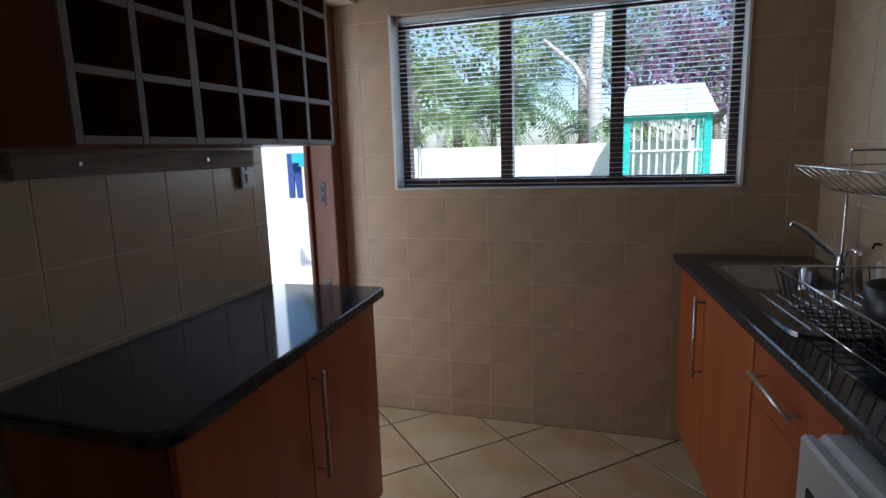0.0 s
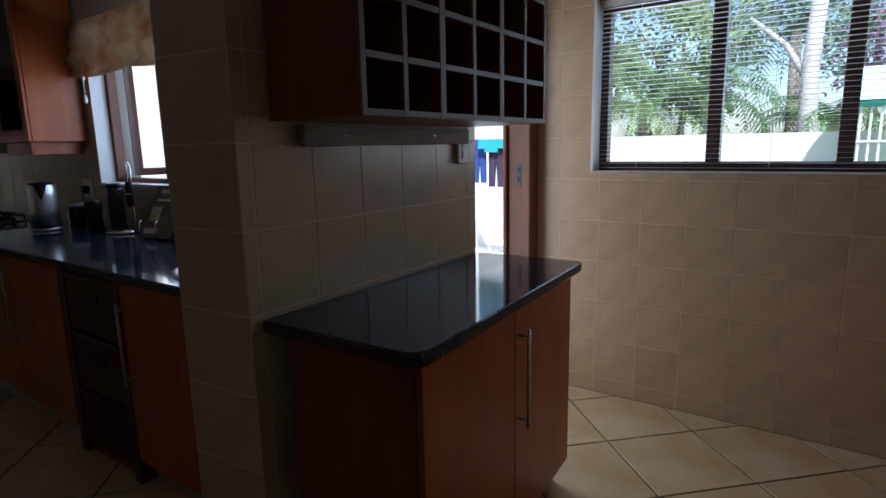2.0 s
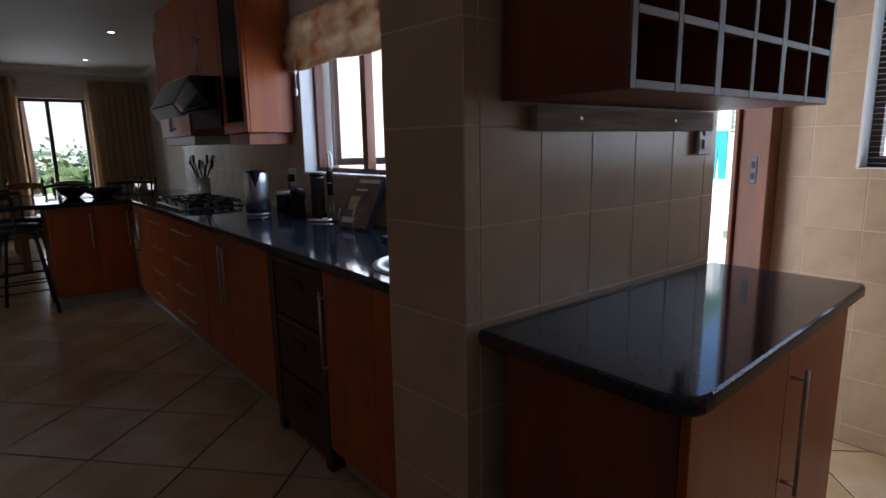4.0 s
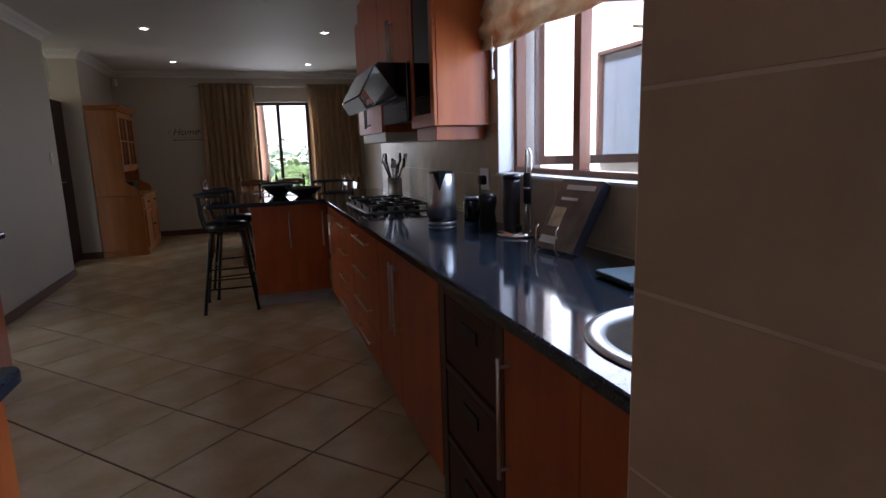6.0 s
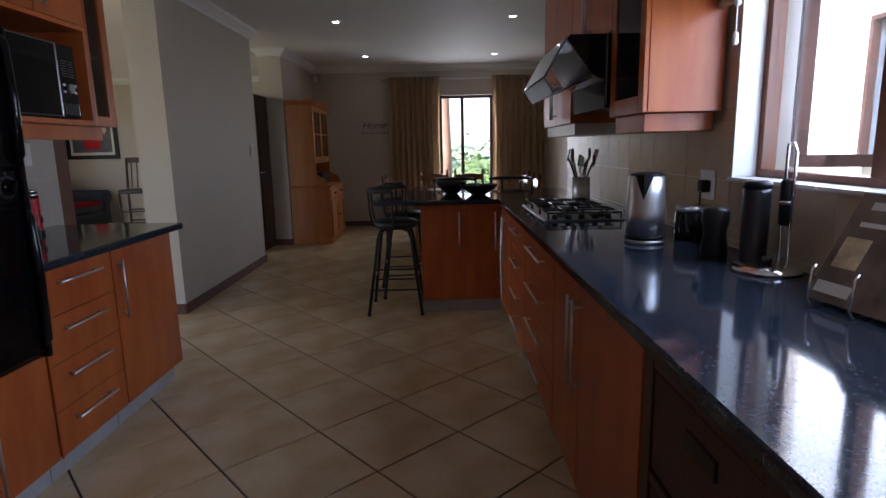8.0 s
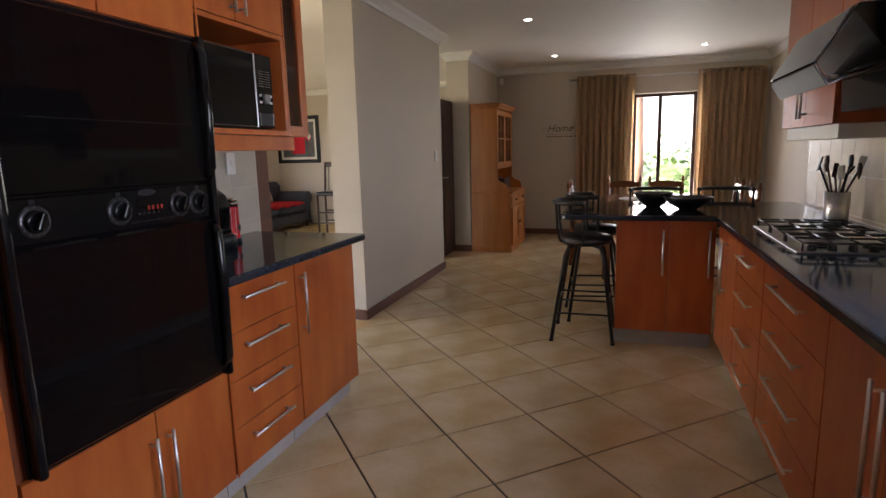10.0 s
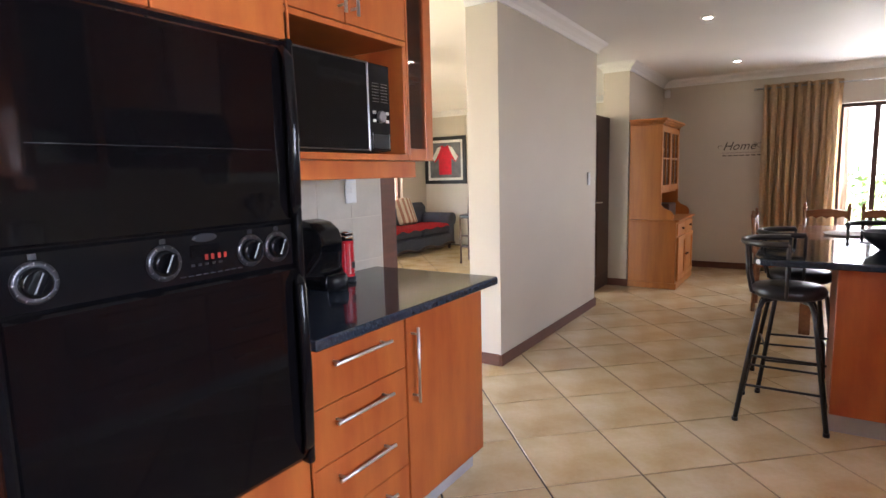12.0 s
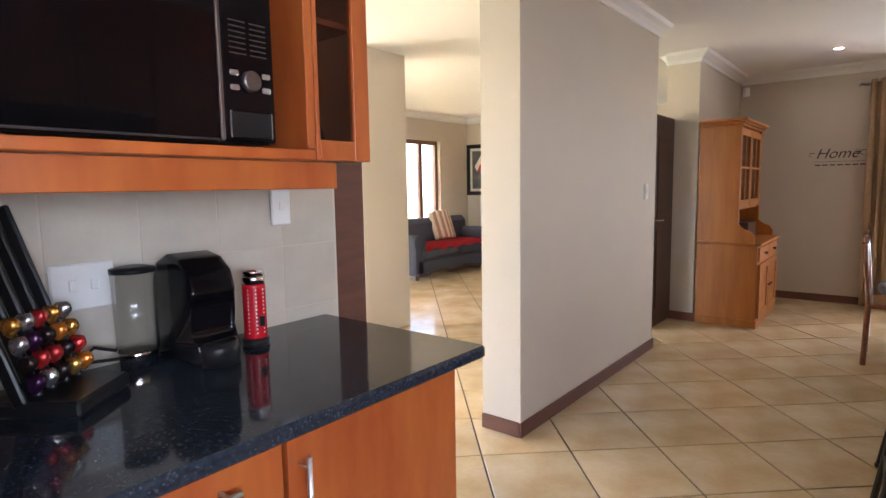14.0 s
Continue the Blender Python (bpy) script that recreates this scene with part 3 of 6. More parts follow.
# microwave niche and glazed wall cabinet above the south worktop
niche = tagged(new("microwave_cabinet"), "cherry wood wall cabinet with an open microwave niche", "cabinet")
niche.matrix_basis = pose(-3.772, -1.30, 0, 0, 0, 180)
N0, N1, ND = 0.0, 0.665, 0.58
for nm, d in (("bottom_panel", (N0, N1, 0, ND, 1.425, 1.448)), ("top_panel", (N0, N1, 0, ND, 1.845, 1.865)), ("side_panel", (N0, N0 + 0.02, 0, ND, 1.449, 1.844)), ("side_panel", (N1 - 0.022, N1, 0, ND, 1.449, 1.844)), ("back_panel", (N0 + 0.021, N1 - 0.023, ND - 0.02, ND, 1.449, 1.844))):
    boxpart(nm, d, CHERRY, niche)
for a, b, hx in ((N0, 0.335, 0.305), (0.335, N1, 0.365)):
    f = boxpart("door", (a + 0.002, b - 0.002, -0.0, 0.018, 1.868, 2.298), CHERRY, niche)
    bar_handle(f, hx, 1.89, hx, 2.12)
boxpart("upper_body", (N0, N1, 0.02, ND, 1.866, 2.30), CHERRY_IN, niche)
boxpart("pelmet", (N0, N1 + 0.085, 0.03, 0.05, 1.36, 1.423), CHERRY, niche, "cherry pelmet strip")
glazed = tagged(new("glazed_cabinet"), "narrow cherry wall cabinet with a glass door holding jars", "cabinet")
glazed.matrix_basis = pose(-4.44, -1.30, 0, 0, 0, 180)
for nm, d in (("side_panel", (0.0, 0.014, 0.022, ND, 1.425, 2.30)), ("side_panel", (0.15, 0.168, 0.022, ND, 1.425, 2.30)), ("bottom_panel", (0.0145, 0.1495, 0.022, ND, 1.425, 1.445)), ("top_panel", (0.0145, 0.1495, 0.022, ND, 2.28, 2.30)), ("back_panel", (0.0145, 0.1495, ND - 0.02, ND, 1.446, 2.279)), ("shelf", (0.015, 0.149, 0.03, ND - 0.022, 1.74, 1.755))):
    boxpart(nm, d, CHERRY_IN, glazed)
boxpart("door_stile", (0.0, 0.012, 0, 0.02, 1.425, 2.30), CHERRY, glazed)
boxpart("door_stile", (0.118, 0.168, 0, 0.02, 1.425, 2.30), CHERRY, glazed)
boxpart("door_rail", (0.0125, 0.1175, 0, 0.02, 1.425, 1.472), CHERRY, glazed)
boxpart("door_rail", (0.0125, 0.1175, 0, 0.02, 2.24, 2.30), CHERRY, glazed)
boxpart("pane", (0.0125, 0.1175, 0.008, 0.012, 1.473, 2.239), TINT, glazed, "smoked glass pane", 0.0)

microwave = thing("microwave", "black and steel microwave oven in the cabinet niche", "microwave", -3.822, -1.315, 1.449, 180)
boxpart("body", (0, 0.475, 0.015, 0.38, 0.006, 0.285), BLACKPLASTIC, microwave)
boxpart("door", (0.0, 0.36, -0.008, 0.014, 0.008, 0.285), BLACKGLASS, microwave, "black glass door", 0.004)
boxpart("door_edge", (0.358, 0.366, -0.011, 0.014, 0.008, 0.285), DARKSTEEL, microwave, "steel door edge")
boxpart("door_trim", (0.0, 0.354, -0.011, -0.0085, 0.280, 0.285), DARKSTEEL, microwave, "steel trim strip")
boxpart("door_trim", (0.0, 0.354, -0.011, -0.0085, 0.008, 0.012), DARKSTEEL, microwave, "steel trim strip")
panel = boxpart("control_panel", (0.367, 0.475, -0.008, 0.014, 0.008, 0.285), BLACKGLOSS, microwave, "black control panel", 0.003)
boxpart("open_button", (0.378, 0.465, -0.011, -0.0085, 0.016, 0.062), BLACKPLASTIC, microwave, "square door button")
for a in (0.377, 0.463):
    boxpart("panel_rim", (a, a + 0.003, -0.0105, -0.0085, 0.015, 0.064), STEEL, microwave)
for i in range(7):
    for x0 in (0.382, 0.425):
        boxpart("marking", (x0, x0 + 0.034, -0.0095, -0.0085, 0.165 + i * 0.0095, 0.167 + i * 0.0095), DARKSTEEL, microwave, "", 0.0)
bm = bmesh.new()
lathe(bm, [(0.019, 0), (0.019, 0.01), (0.016, 0.014)], 0, 0, 0, 24, pose(0.421, -0.0085, 0.118, 90, 0, 0))
part("dial", bm, DARKSTEEL, microwave, "round steel dial")
for x0, z0 in ((0.38, 0.126), (0.38, 0.10), (0.447, 0.126), (0.447, 0.10)):
    boxpart("button", (x0, x0 + 0.018, -0.0115, -0.0085, z0, z0 + 0.010), STEEL, microwave)
for fx in (0.03, 0.43):
    boxpart("foot", (fx, fx + 0.02, 0.05, 0.07, 0.0, 0.006), BLACKPLASTIC, microwave)

microwave.scale = (1.085, 1.0, 1.1)

# ---- wine rack wall cabinet in the scullery ----
rack = thing("wine_rack", "wall-hung dark wood wine rack with square pigeonholes", "wine rack", -1.361, 0.72, 1.41)
RW, RH = 0.965, 0.82
LIP = material("pale_rack_edging", (0.17, 0.12, 0.10), 0.5, vary=0.2, scale=6, fine=50, bump=0.03)
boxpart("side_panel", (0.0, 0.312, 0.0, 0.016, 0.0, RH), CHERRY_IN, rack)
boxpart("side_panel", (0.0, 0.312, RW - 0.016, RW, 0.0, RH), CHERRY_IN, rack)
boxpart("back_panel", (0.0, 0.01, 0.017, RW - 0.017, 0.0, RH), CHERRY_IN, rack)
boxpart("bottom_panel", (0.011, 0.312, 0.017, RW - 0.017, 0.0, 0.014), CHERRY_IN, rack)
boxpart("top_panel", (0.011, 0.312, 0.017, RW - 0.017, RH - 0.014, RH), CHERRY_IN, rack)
cols, rows_n = 6, 6
cw, rh = RW / cols, RH / rows_n
for i in range(cols + 1):
    y = min(max(i * cw, 0.009), RW - 0.009)
    w = 0.013 if i in (2, 4) else 0.009
    boxpart("upright", (0.3125, 0.32, y - w, y + w, 0.0, RH), LIP, rack, "pale edged upright", 0.001)
    if 0 < i < cols:
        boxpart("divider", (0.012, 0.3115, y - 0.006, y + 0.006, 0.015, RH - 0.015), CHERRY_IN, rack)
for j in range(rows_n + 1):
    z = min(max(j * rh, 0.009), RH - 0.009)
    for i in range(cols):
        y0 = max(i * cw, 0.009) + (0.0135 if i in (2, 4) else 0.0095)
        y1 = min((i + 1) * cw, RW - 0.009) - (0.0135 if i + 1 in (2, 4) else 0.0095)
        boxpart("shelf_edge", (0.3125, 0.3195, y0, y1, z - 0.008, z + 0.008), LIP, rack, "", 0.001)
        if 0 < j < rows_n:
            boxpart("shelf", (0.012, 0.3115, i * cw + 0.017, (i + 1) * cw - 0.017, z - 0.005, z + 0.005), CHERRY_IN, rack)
rail = thing("rack_rail", "rough grey-brown timber rail fixed to the tiles", "rail", -1.361, 0.81, 1.345)
boxpart("board", (0.0, 0.024, 0.0, 0.83, 0.0, 0.058), material("rough_timber", (0.46, 0.40, 0.34), 0.8, vary=0.35, scale=5, fine=60, bump=0.3, stretch=(6, 1, 14)), rail, bevel=0.003)
for y in (0.16, 0.60):
    bm = bmesh.new()
    lathe(bm, [(0.005, 0), (0.005, 0.003)], 0, 0, 0, 10, pose(0.022, y, 0.03, 0, 90, 0))
    part("screw", bm, STEEL, rail)
sw = thing("light_switch", "white wall light switch on the tiles", "switch", -1.361, 1.58, 1.27)
boxpart("plate", (0, 0.012, 0.0, 0.075, 0.0, 0.115), PLASTIC, sw, bevel=0.004)
boxpart("rocker", (0.0125, 0.018, 0.022, 0.052, 0.02, 0.05), PLASTIC, sw)
boxpart("rocker", (0.0125, 0.018, 0.022, 0.052, 0.062, 0.095), PLASTIC, sw)

# back door frame
df = thing("door_frame", "brown varnished back door frame with a lock keep", "door", -1.50, 1.75, 0, kind="structure")
boxpart("jamb", (-0.125, 0.005, 0.745, 0.851, 0.0, 2.098), FRAMEWOOD, df, "", 0.006)
boxpart("rebate", (-0.145, -0.126, 0.72, 0.851, 0.0, 2.098), FRAMEWOOD, df, "", 0.003)
boxpart("jamb", (-0.125, 0.005, -0.014, 0.016, 0.0, 2.098), FRAMEWOOD, df)
boxpart("head", (-0.125, 0.005, 0.017, 0.744, 2.05, 2.098), FRAMEWOOD, df)
for z in (1.12, 0.62):
    k = boxpart("keep_plate", (-0.075, -0.045, 0.7415, 0.7445, z, z + 0.12), GUNMETAL, df, "dull steel lock keep plate")
    boxpart("latch_hole", (-0.068, -0.052, 0.7405, 0.7414, z + 0.02, z + 0.05), BLACKPLASTIC, k, "", 0.0)
    boxpart("latch_hole", (-0.068, -0.052, 0.7405, 0.7414, z + 0.07, z + 0.10), BLACKPLASTIC, k, "", 0.0)


# ---- windows ----
def window(name, label, m, w, h, divisions, mat, bar=0.045, depth=0.06, half=0.6):
    """Local: x along the wall, z up, y through the wall, origin at the lower left corner."""
    ob = tagged(new(name), label, "window", kind="structure")
    ob.matrix_basis = m
    fr = boxpart("window_frame", (0, w, 0, depth, 0, bar), mat, ob)
    boxpart("window_frame", (0, w, 0, depth, h - bar, h), mat, ob)
    boxpart("window_frame", (0, bar, 0, depth, bar + 0.0005, h - bar - 0.0005), mat, ob)
    boxpart("window_frame", (w - bar, w, 0, depth, bar + 0.0005, h - bar - 0.0005), mat, ob)
    last = bar
    for d in (*divisions, None):
        x1 = w - bar if d is None else d - bar * half
        p = boxpart("pane", (last, x1, depth / 2 - 0.002, depth / 2 + 0.002, bar, h - bar), GLASS, ob, "clear glass pane", 0.0)
        p.visible_shadow = False
        if d is not None:
            boxpart("mullion", (x1, d + bar * half, 0, depth, bar + 0.0005, h - bar - 0.0005), mat, ob)
            last = d + bar * half
    return ob


window("window_1", "three-light dark wooden window behind a venetian blind", pose(-1.205, 2.70, 1.19), 1.585, 0.84, (0.555, 1.07), DARKWOOD, 0.05)
structure("sill_scullery", [(-1.2045, 0.3795, 2.598, 2.699, 1.191, 1.196)], PLASTIC, "white tiled window sill", "sill")
structure("reveal_scullery", [(-1.2045, -1.193, 2.598, 2.699, 1.197, 2.029), (0.368, 0.3795, 2.598, 2.699, 1.197, 2.029)], PLASTIC, "white window reveal", "reveal")
structure("sill_kitchen", [(-3.886, -1.981, 1.414, 1.518, 1.149, 1.160)], PLASTIC, "white painted window sill", "sill")
structure("reveal_kitchen", [(-3.886, -3.878, 1.428, 1.518, 1.161, 2.099)], PLASTIC, "white tiled window reveal", "reveal")
kw = window("window_2", "varnished wooden kitchen window with an open casement", pose(-3.886, 1.52, 1.15), 1.904, 0.95, (0.612, 1.262), FRAMEWOOD, 0.036, 0.055, 0.75)
window("window_3", "tall dark wooden dining room window", pose(-11.30, 0.30, 0.30, 0, 0, 90), 0.88, 1.82, (0.38,), DARKWOOD, 0.045)
# open casement of the kitchen window
cs = thing("casement", "wide-open dark wooden window casement with a brass stay", "casement", -3.80, 1.60, 1.195, 69)
for d in ((0.0, 0.61, 0, 0.04, 0.0, 0.045), (0.0, 0.61, 0, 0.04, 0.80, 0.845), (0.0, 0.05, 0, 0.04, 0.0455, 0.7995), (0.56, 0.61, 0, 0.04, 0.0455, 0.7995)):
    boxpart("sash_bar", d, DARKFRAME, cs)
p = boxpart("pane", (0.05, 0.56, 0.018, 0.022, 0.045, 0.80), GLASS, cs, "clear glass pane", 0.0)
p.visible_shadow = False
bm = bmesh.new()
tube(bm, [(0.585, -0.002, 0.66), (0.585, -0.03, 0.66), (0.47, -0.05, 0.665)], 0.008, 8)
part("handle", bm, BRASS, cs, "pale brass casement handle")

# venetian blind
vb = thing("venetian_blind", "white slatted venetian blind over the scullery window", "blind", -1.187, 2.665, 1.20)
for i in range(36):
    bm = bmesh.new()
    box(bm, 0.0, 1.55, -0.0125, 0.0125, -0.0005, 0.0005)
    s = part("slat", bm, PLASTIC, vb) if i == 0 else vb.children[0].copy()
    if i:
        bm.free()
        scene.collection.objects.link(s)
        s.parent = vb
    s.location = (0, 0, 0.012 + i * 0.0222)
boxpart("head_rail", (0, 1.55, -0.02, 0.02, 0.80, 0.826), PLASTIC, vb)
for x in (0.2, 0.78, 1.34):
    bm = bmesh.new()
    tube(bm, [(x, -0.014, 0.01), (x, -0.014, 0.80)], 0.0012, 5)
    part("cord", bm, PLASTIC, vb)

# ---- kitchen wall cabinets and hood ----
def wall_unit(name, label, x0, x1, z0, z1, doors, y=1.105, depth=0.31):
    ob = tagged(new(name), label, "cabinet", "cabinets over the hob")
    ob.matrix_basis = pose(x0, y, 0)
    w = x1 - x0
    boxpart("body", (0.0, w, 0.02, depth, z0, z1), CHERRY, ob)
    for a, b, h in doors:
        f = boxpart("door", (a + 0.002, b - 0.002, 0, 0.018, z0, z1), CHERRY, ob)
        if h:
            bar_handle(f, h, z0 + 0.04, h, z0 + 0.30)
    return ob


u = wall_unit("wall_cabinet", "cherry wood wall cabinet, door front blackened for shade", -4.40, -3.965, 1.412, 2.32, [])
for d in ((0.0, 0.06, 0, 0.018, 1.412, 2.32), (0.375, 0.435, 0, 0.018, 1.412, 2.32)):
    boxpart("door_stile", d, CHERRY, u)
boxpart("door_rail", (0.061, 0.374, 0, 0.018, 1.412, 1.48), CHERRY, u)
# black pane stands in for the shade on this door front
boxpart("pane", (0.061, 0.374, 0.006, 0.012, 1.481, 2.32), BLACKGLASS, u, "black panel drawn for the shade on the door", 0.0)
boxpart("pelmet", (0.0, 0.375, 0.03, 0.305, 1.338, 1.410), CHERRY, u, "cherry light pelmet")
wall_unit("wall_cabinet", "cherry wood cabinet above the cooker hood", -5.20, -4.405, 1.80, 2.32, [(0, 0.40, 0.37), (0.40, 0.795, 0.43)])
u = wall_unit("wall_cabinet", "cherry wood wall cabinet beside the cooker hood", -6.10, -5.205, 1.42, 2.32, [(0, 0.45, 0.42), (0.45, 0.895, 0.48)])
boxpart("pelmet", (0.0, 0.88, 0.03, 0.305, 1.35, 1.418), PLASTIC, u, "pale light pelmet")
wall_unit("bulkhead_panel", "cherry wood infill up to the ceiling", -6.10, -3.965, 2.325, 2.49, [], y=1.115, depth=0.30)

hood = thing("cooker_hood", "black cooker hood with a tilted glass visor", "cooker hood", -4.42, 0, 0)
bm = bmesh.new()
prof = [(1.415, 1.46), (1.415, 1.79), (0.92, 1.79), (0.905, 1.77), (1.03, 1.605), (1.08, 1.59), (1.085, 1.46)]
vs0 = [bm.verts.new((-0.0, y, z)) for y, z in prof]
vs1 = [bm.verts.new((-0.62, y, z)) for y, z in prof]
bm.faces.new(vs0)
bm.faces.new(vs1[::-1])
for i in range(len(prof)):
    bm.faces.new((vs0[i], vs1[i], vs1[(i + 1) % len(prof)], vs0[(i + 1) % len(prof)]))
part("body", bm, BLACKGLOSS, hood)
for (y0, z0, y1, z1, nm, mt) in ((0.905, 1.776, 0.805, 1.605, "visor", BLACKGLASS), (0.805, 1.598, 0.848, 1.532, "visor_lip", BLACKPLASTIC), (0.849, 1.531, 1.02, 1.598, "filter_tray", BLACKMETAL)):
    bm = bmesh.new()
    d = Vector((0, y1 - y0, z1 - z0)).normalized()
    n = Vector((0, -d.z, d.y)) * 0.005
    q = [Vector((x, y0, z0)) for x in (0.0, -0.62)] + [Vector((x, y1, z1)) for x in (-0.62, 0.0)]
    lo, hi = [bm.verts.new(v - n) for v in q], [bm.verts.new(v + n) for v in q]
    bm.faces.new(lo[::-1])
    bm.faces.new(hi)
    for i in range(4):
        bm.faces.new((lo[i], lo[(i + 1) % 4], hi[(i + 1) % 4], hi[i]))
    part(nm, bm, mt, hood)
bm = bmesh.new()
tube(bm, [(0.002, 0.905, 1.782), (0.002, 0.803, 1.608)], 0.004, 6)
tube(bm, [(0.002, 0.803, 1.600), (0.002, 0.848, 1.529), (0.002, 1.02, 1.597)], 0.004, 6)
tube(bm, [(0.004, 1.09, 1.79), (0.004, 1.09, 1.47)], 0.004, 6)
part("edge_trim", bm, DARKSTEEL, hood, "bright metal edge trim")
boxpart("hood_lamp", (-0.35, -0.1, 0.88, 0.91, 1.556, 1.570), PLASTIC, hood, "pale lamp cover")

# ---- things on the north worktop ----
TOP = 0.9005
k = thing("kettle", "brushed steel jug kettle with a dark spout", "kettle", -3.955, 1.13, TOP, 64)
bm = bmesh.new()
lathe(bm, [(0.078, 0.0), (0.078, 0.012), (0.074, 0.016)], 0, 0, 0, 32)
part("base", bm, STEEL, k)
bm = bmesh.new()
lathe(bm, [(0.072, 0.0165), (0.076, 0.022), (0.076, 0.034)], 0, 0, 0, 32)
part("band", bm, BLACKPLASTIC, k, "black band")
bm = bmesh.new()
lathe(bm, [(0.077, 0.0345), (0.075, 0.12), (0.072, 0.20), (0.070, 0.262), (0.066, 0.266)], 0, 0, 0, 32)
part("jug", bm, STEEL, k)
bm = bmesh.new()
pts = [(0.0, -0.0735, 0.175), (0.033, -0.0665, 0.268), (-0.033, -0.0665, 0.268), (0.0, -0.086, 0.272)]
v = [bm.verts.new(p) for p in pts]
for f in ((0, 1, 3), (0, 3, 2), (1, 2, 3), (0, 2, 1)):
    bm.faces.new([v[i] for i in f])
part("spout", bm, BLACKPLASTIC, k, "dark triangular spout")
bm = bmesh.new()
lathe(bm, [(0.064, 0.2665), (0.06, 0.275), (0.02, 0.28)], 0, 0, 0, 28)
part("lid", bm, BLACKPLASTIC, k, "black lid")
bm = bmesh.new()
tube(bm, [(0, 0.07, 0.255), (0, 0.115, 0.25), (0, 0.125, 0.17), (0, 0.11, 0.08), (0, 0.074, 0.06)], 0.011, 8)
part("handle", bm, BLACKPLASTIC, k, "black loop handle")

jar = thing("canister", "dark glass storage canister with a metal lid", "canister", -4.02, 1.345, TOP)
bm = bmesh.new()
lathe(bm, [(0.062, 0), (0.064, 0.01), (0.064, 0.105), (0.056, 0.112)], 0, 0, 0, 28)
part("body", bm, BLACKGLASS, jar)
bm = bmesh.new()
lathe(bm, [(0.058, 0.1125), (0.058, 0.135), (0.02, 0.14)], 0, 0, 0, 28)
part("lid", bm, STEEL, jar, "steel lid")

flask = thing("steel_flask", "tall dark steel flask with a black lid", "flask", -3.53, 1.335, TOP)
bm = bmesh.new()
lathe(bm, [(0.040, 0), (0.041, 0.02), (0.042, 0.23), (0.040, 0.245)], 0, 0, 0, 28)
part("body", bm, GUNMETAL, flask)
bm = bmesh.new()
lathe(bm, [(0.043, 0.2455), (0.043, 0.262), (0.03, 0.268)], 0, 0, 0, 28)
part("lid", bm, BLACKPLASTIC, flask, "black lid")
mill = thing("coffee_mill", "small black coffee mill", "mill", -3.62, 1.25, TOP)
bm = bmesh.new()
lathe(bm, [(0.042, 0), (0.045, 0.02), (0.036, 0.09), (0.045, 0.13), (0.044, 0.165), (0.02, 0.178)], 0, 0, 0, 24)
part("body", bm, BLACKPLASTIC, mill)

frother = thing("drink_maker", "chrome stand drink maker with a round base", "appliance", -3.405, 1.31, TOP)
bm = bmesh.new()
lathe(bm, [(0.098, 0), (0.10, 0.006), (0.092, 0.016), (0.05, 0.02), (0.012, 0.028)], 0, 0, 0, 36)
part("base", bm, CHROME, frother)
bm = bmesh.new()
tube(bm, [(-0.022, 0.05, 0.015), (-0.022, 0.05, 0.36), (-0.012, 0.045, 0.385), (0.012, 0.045, 0.385), (0.022, 0.05, 0.36), (0.022, 0.05, 0.015)], 0.005, 8)
part("frame", bm, CHROME, frother)
bm = bmesh.new()
lathe(bm, [(0.016, 0.14), (0.019, 0.15), (0.019, 0.27), (0.014, 0.28)], 0, 0.045, 0, 20)
part("grip", bm, BLACKPLASTIC, frother, "black grip")
bm = bmesh.new()
lathe(bm, [(0.02, 0.205), (0.021, 0.21), (0.02, 0.215)], 0, 0.045, 0, 20)
part("ring", bm, CHROME, frother)
bm = bmesh.new()
lathe(bm, [(0.015, 0.021), (0.015, 0.04), (0.01, 0.045)], 0, 0.0, 0, 20)
part("knob", bm, BLACKPLASTIC, frother)

# cookbook leaning on a wire stand against the wall
BOOKCOVER = material("brown_book_cover", (0.11, 0.07, 0.05), 0.35, vary=0.6, scale=9, fine=40, bump=0.0, second=(0.26, 0.2, 0.15))
PAPER = material("white_paper", (0.75, 0.73, 0.68), 0.8, vary=0.04, fine=200, bump=0.05)
NAVYCOVER = material("navy_spine", (0.03, 0.035, 0.06), 0.4, vary=0.2, bump=0.01)
PLATE = material("cream_patch", (0.62, 0.50, 0.30), 0.6, vary=0.3, scale=20)
book = thing("cookbook", "thick cookery book leaning on a wire stand", "book", -2.965, 1.235, TOP, 8)
tilt = pose(0, 0, 0.012, -29, 0, 0)
for nm, d, mt in (("pages", (-0.108, 0.106, 0.004, 0.036, 0.004, 0.283), PAPER), ("front_cover", (-0.112, 0.112, 0.0, 0.0035, 0.0, 0.287), BOOKCOVER), ("back_cover", (-0.112, 0.112, 0.0365, 0.04, 0.0, 0.287), NAVYCOVER), ("spine", (0.1125, 0.116, 0.0, 0.04, 0.0, 0.287), NAVYCOVER),
                  ("title_bar", (-0.07, 0.09, -0.0012, -0.0002, 0.245, 0.265), PAPER), ("title_bar", (-0.075, 0.02, -0.0012, -0.0002, 0.20, 0.212), PAPER), ("cover_picture", (-0.09, -0.02, -0.0012, -0.0002, 0.09, 0.17), PLATE), ("cover_picture", (-0.10, 0.0, -0.0012, -0.0002, 0.02, 0.05), PAPER)):
    bm = bmesh.new()
    box(bm, *d, m=tilt)
    part(nm, bm, mt, book)
stand = thing("book_stand", "bent wire cookbook stand", "stand", -2.965, 1.235, TOP, 8)
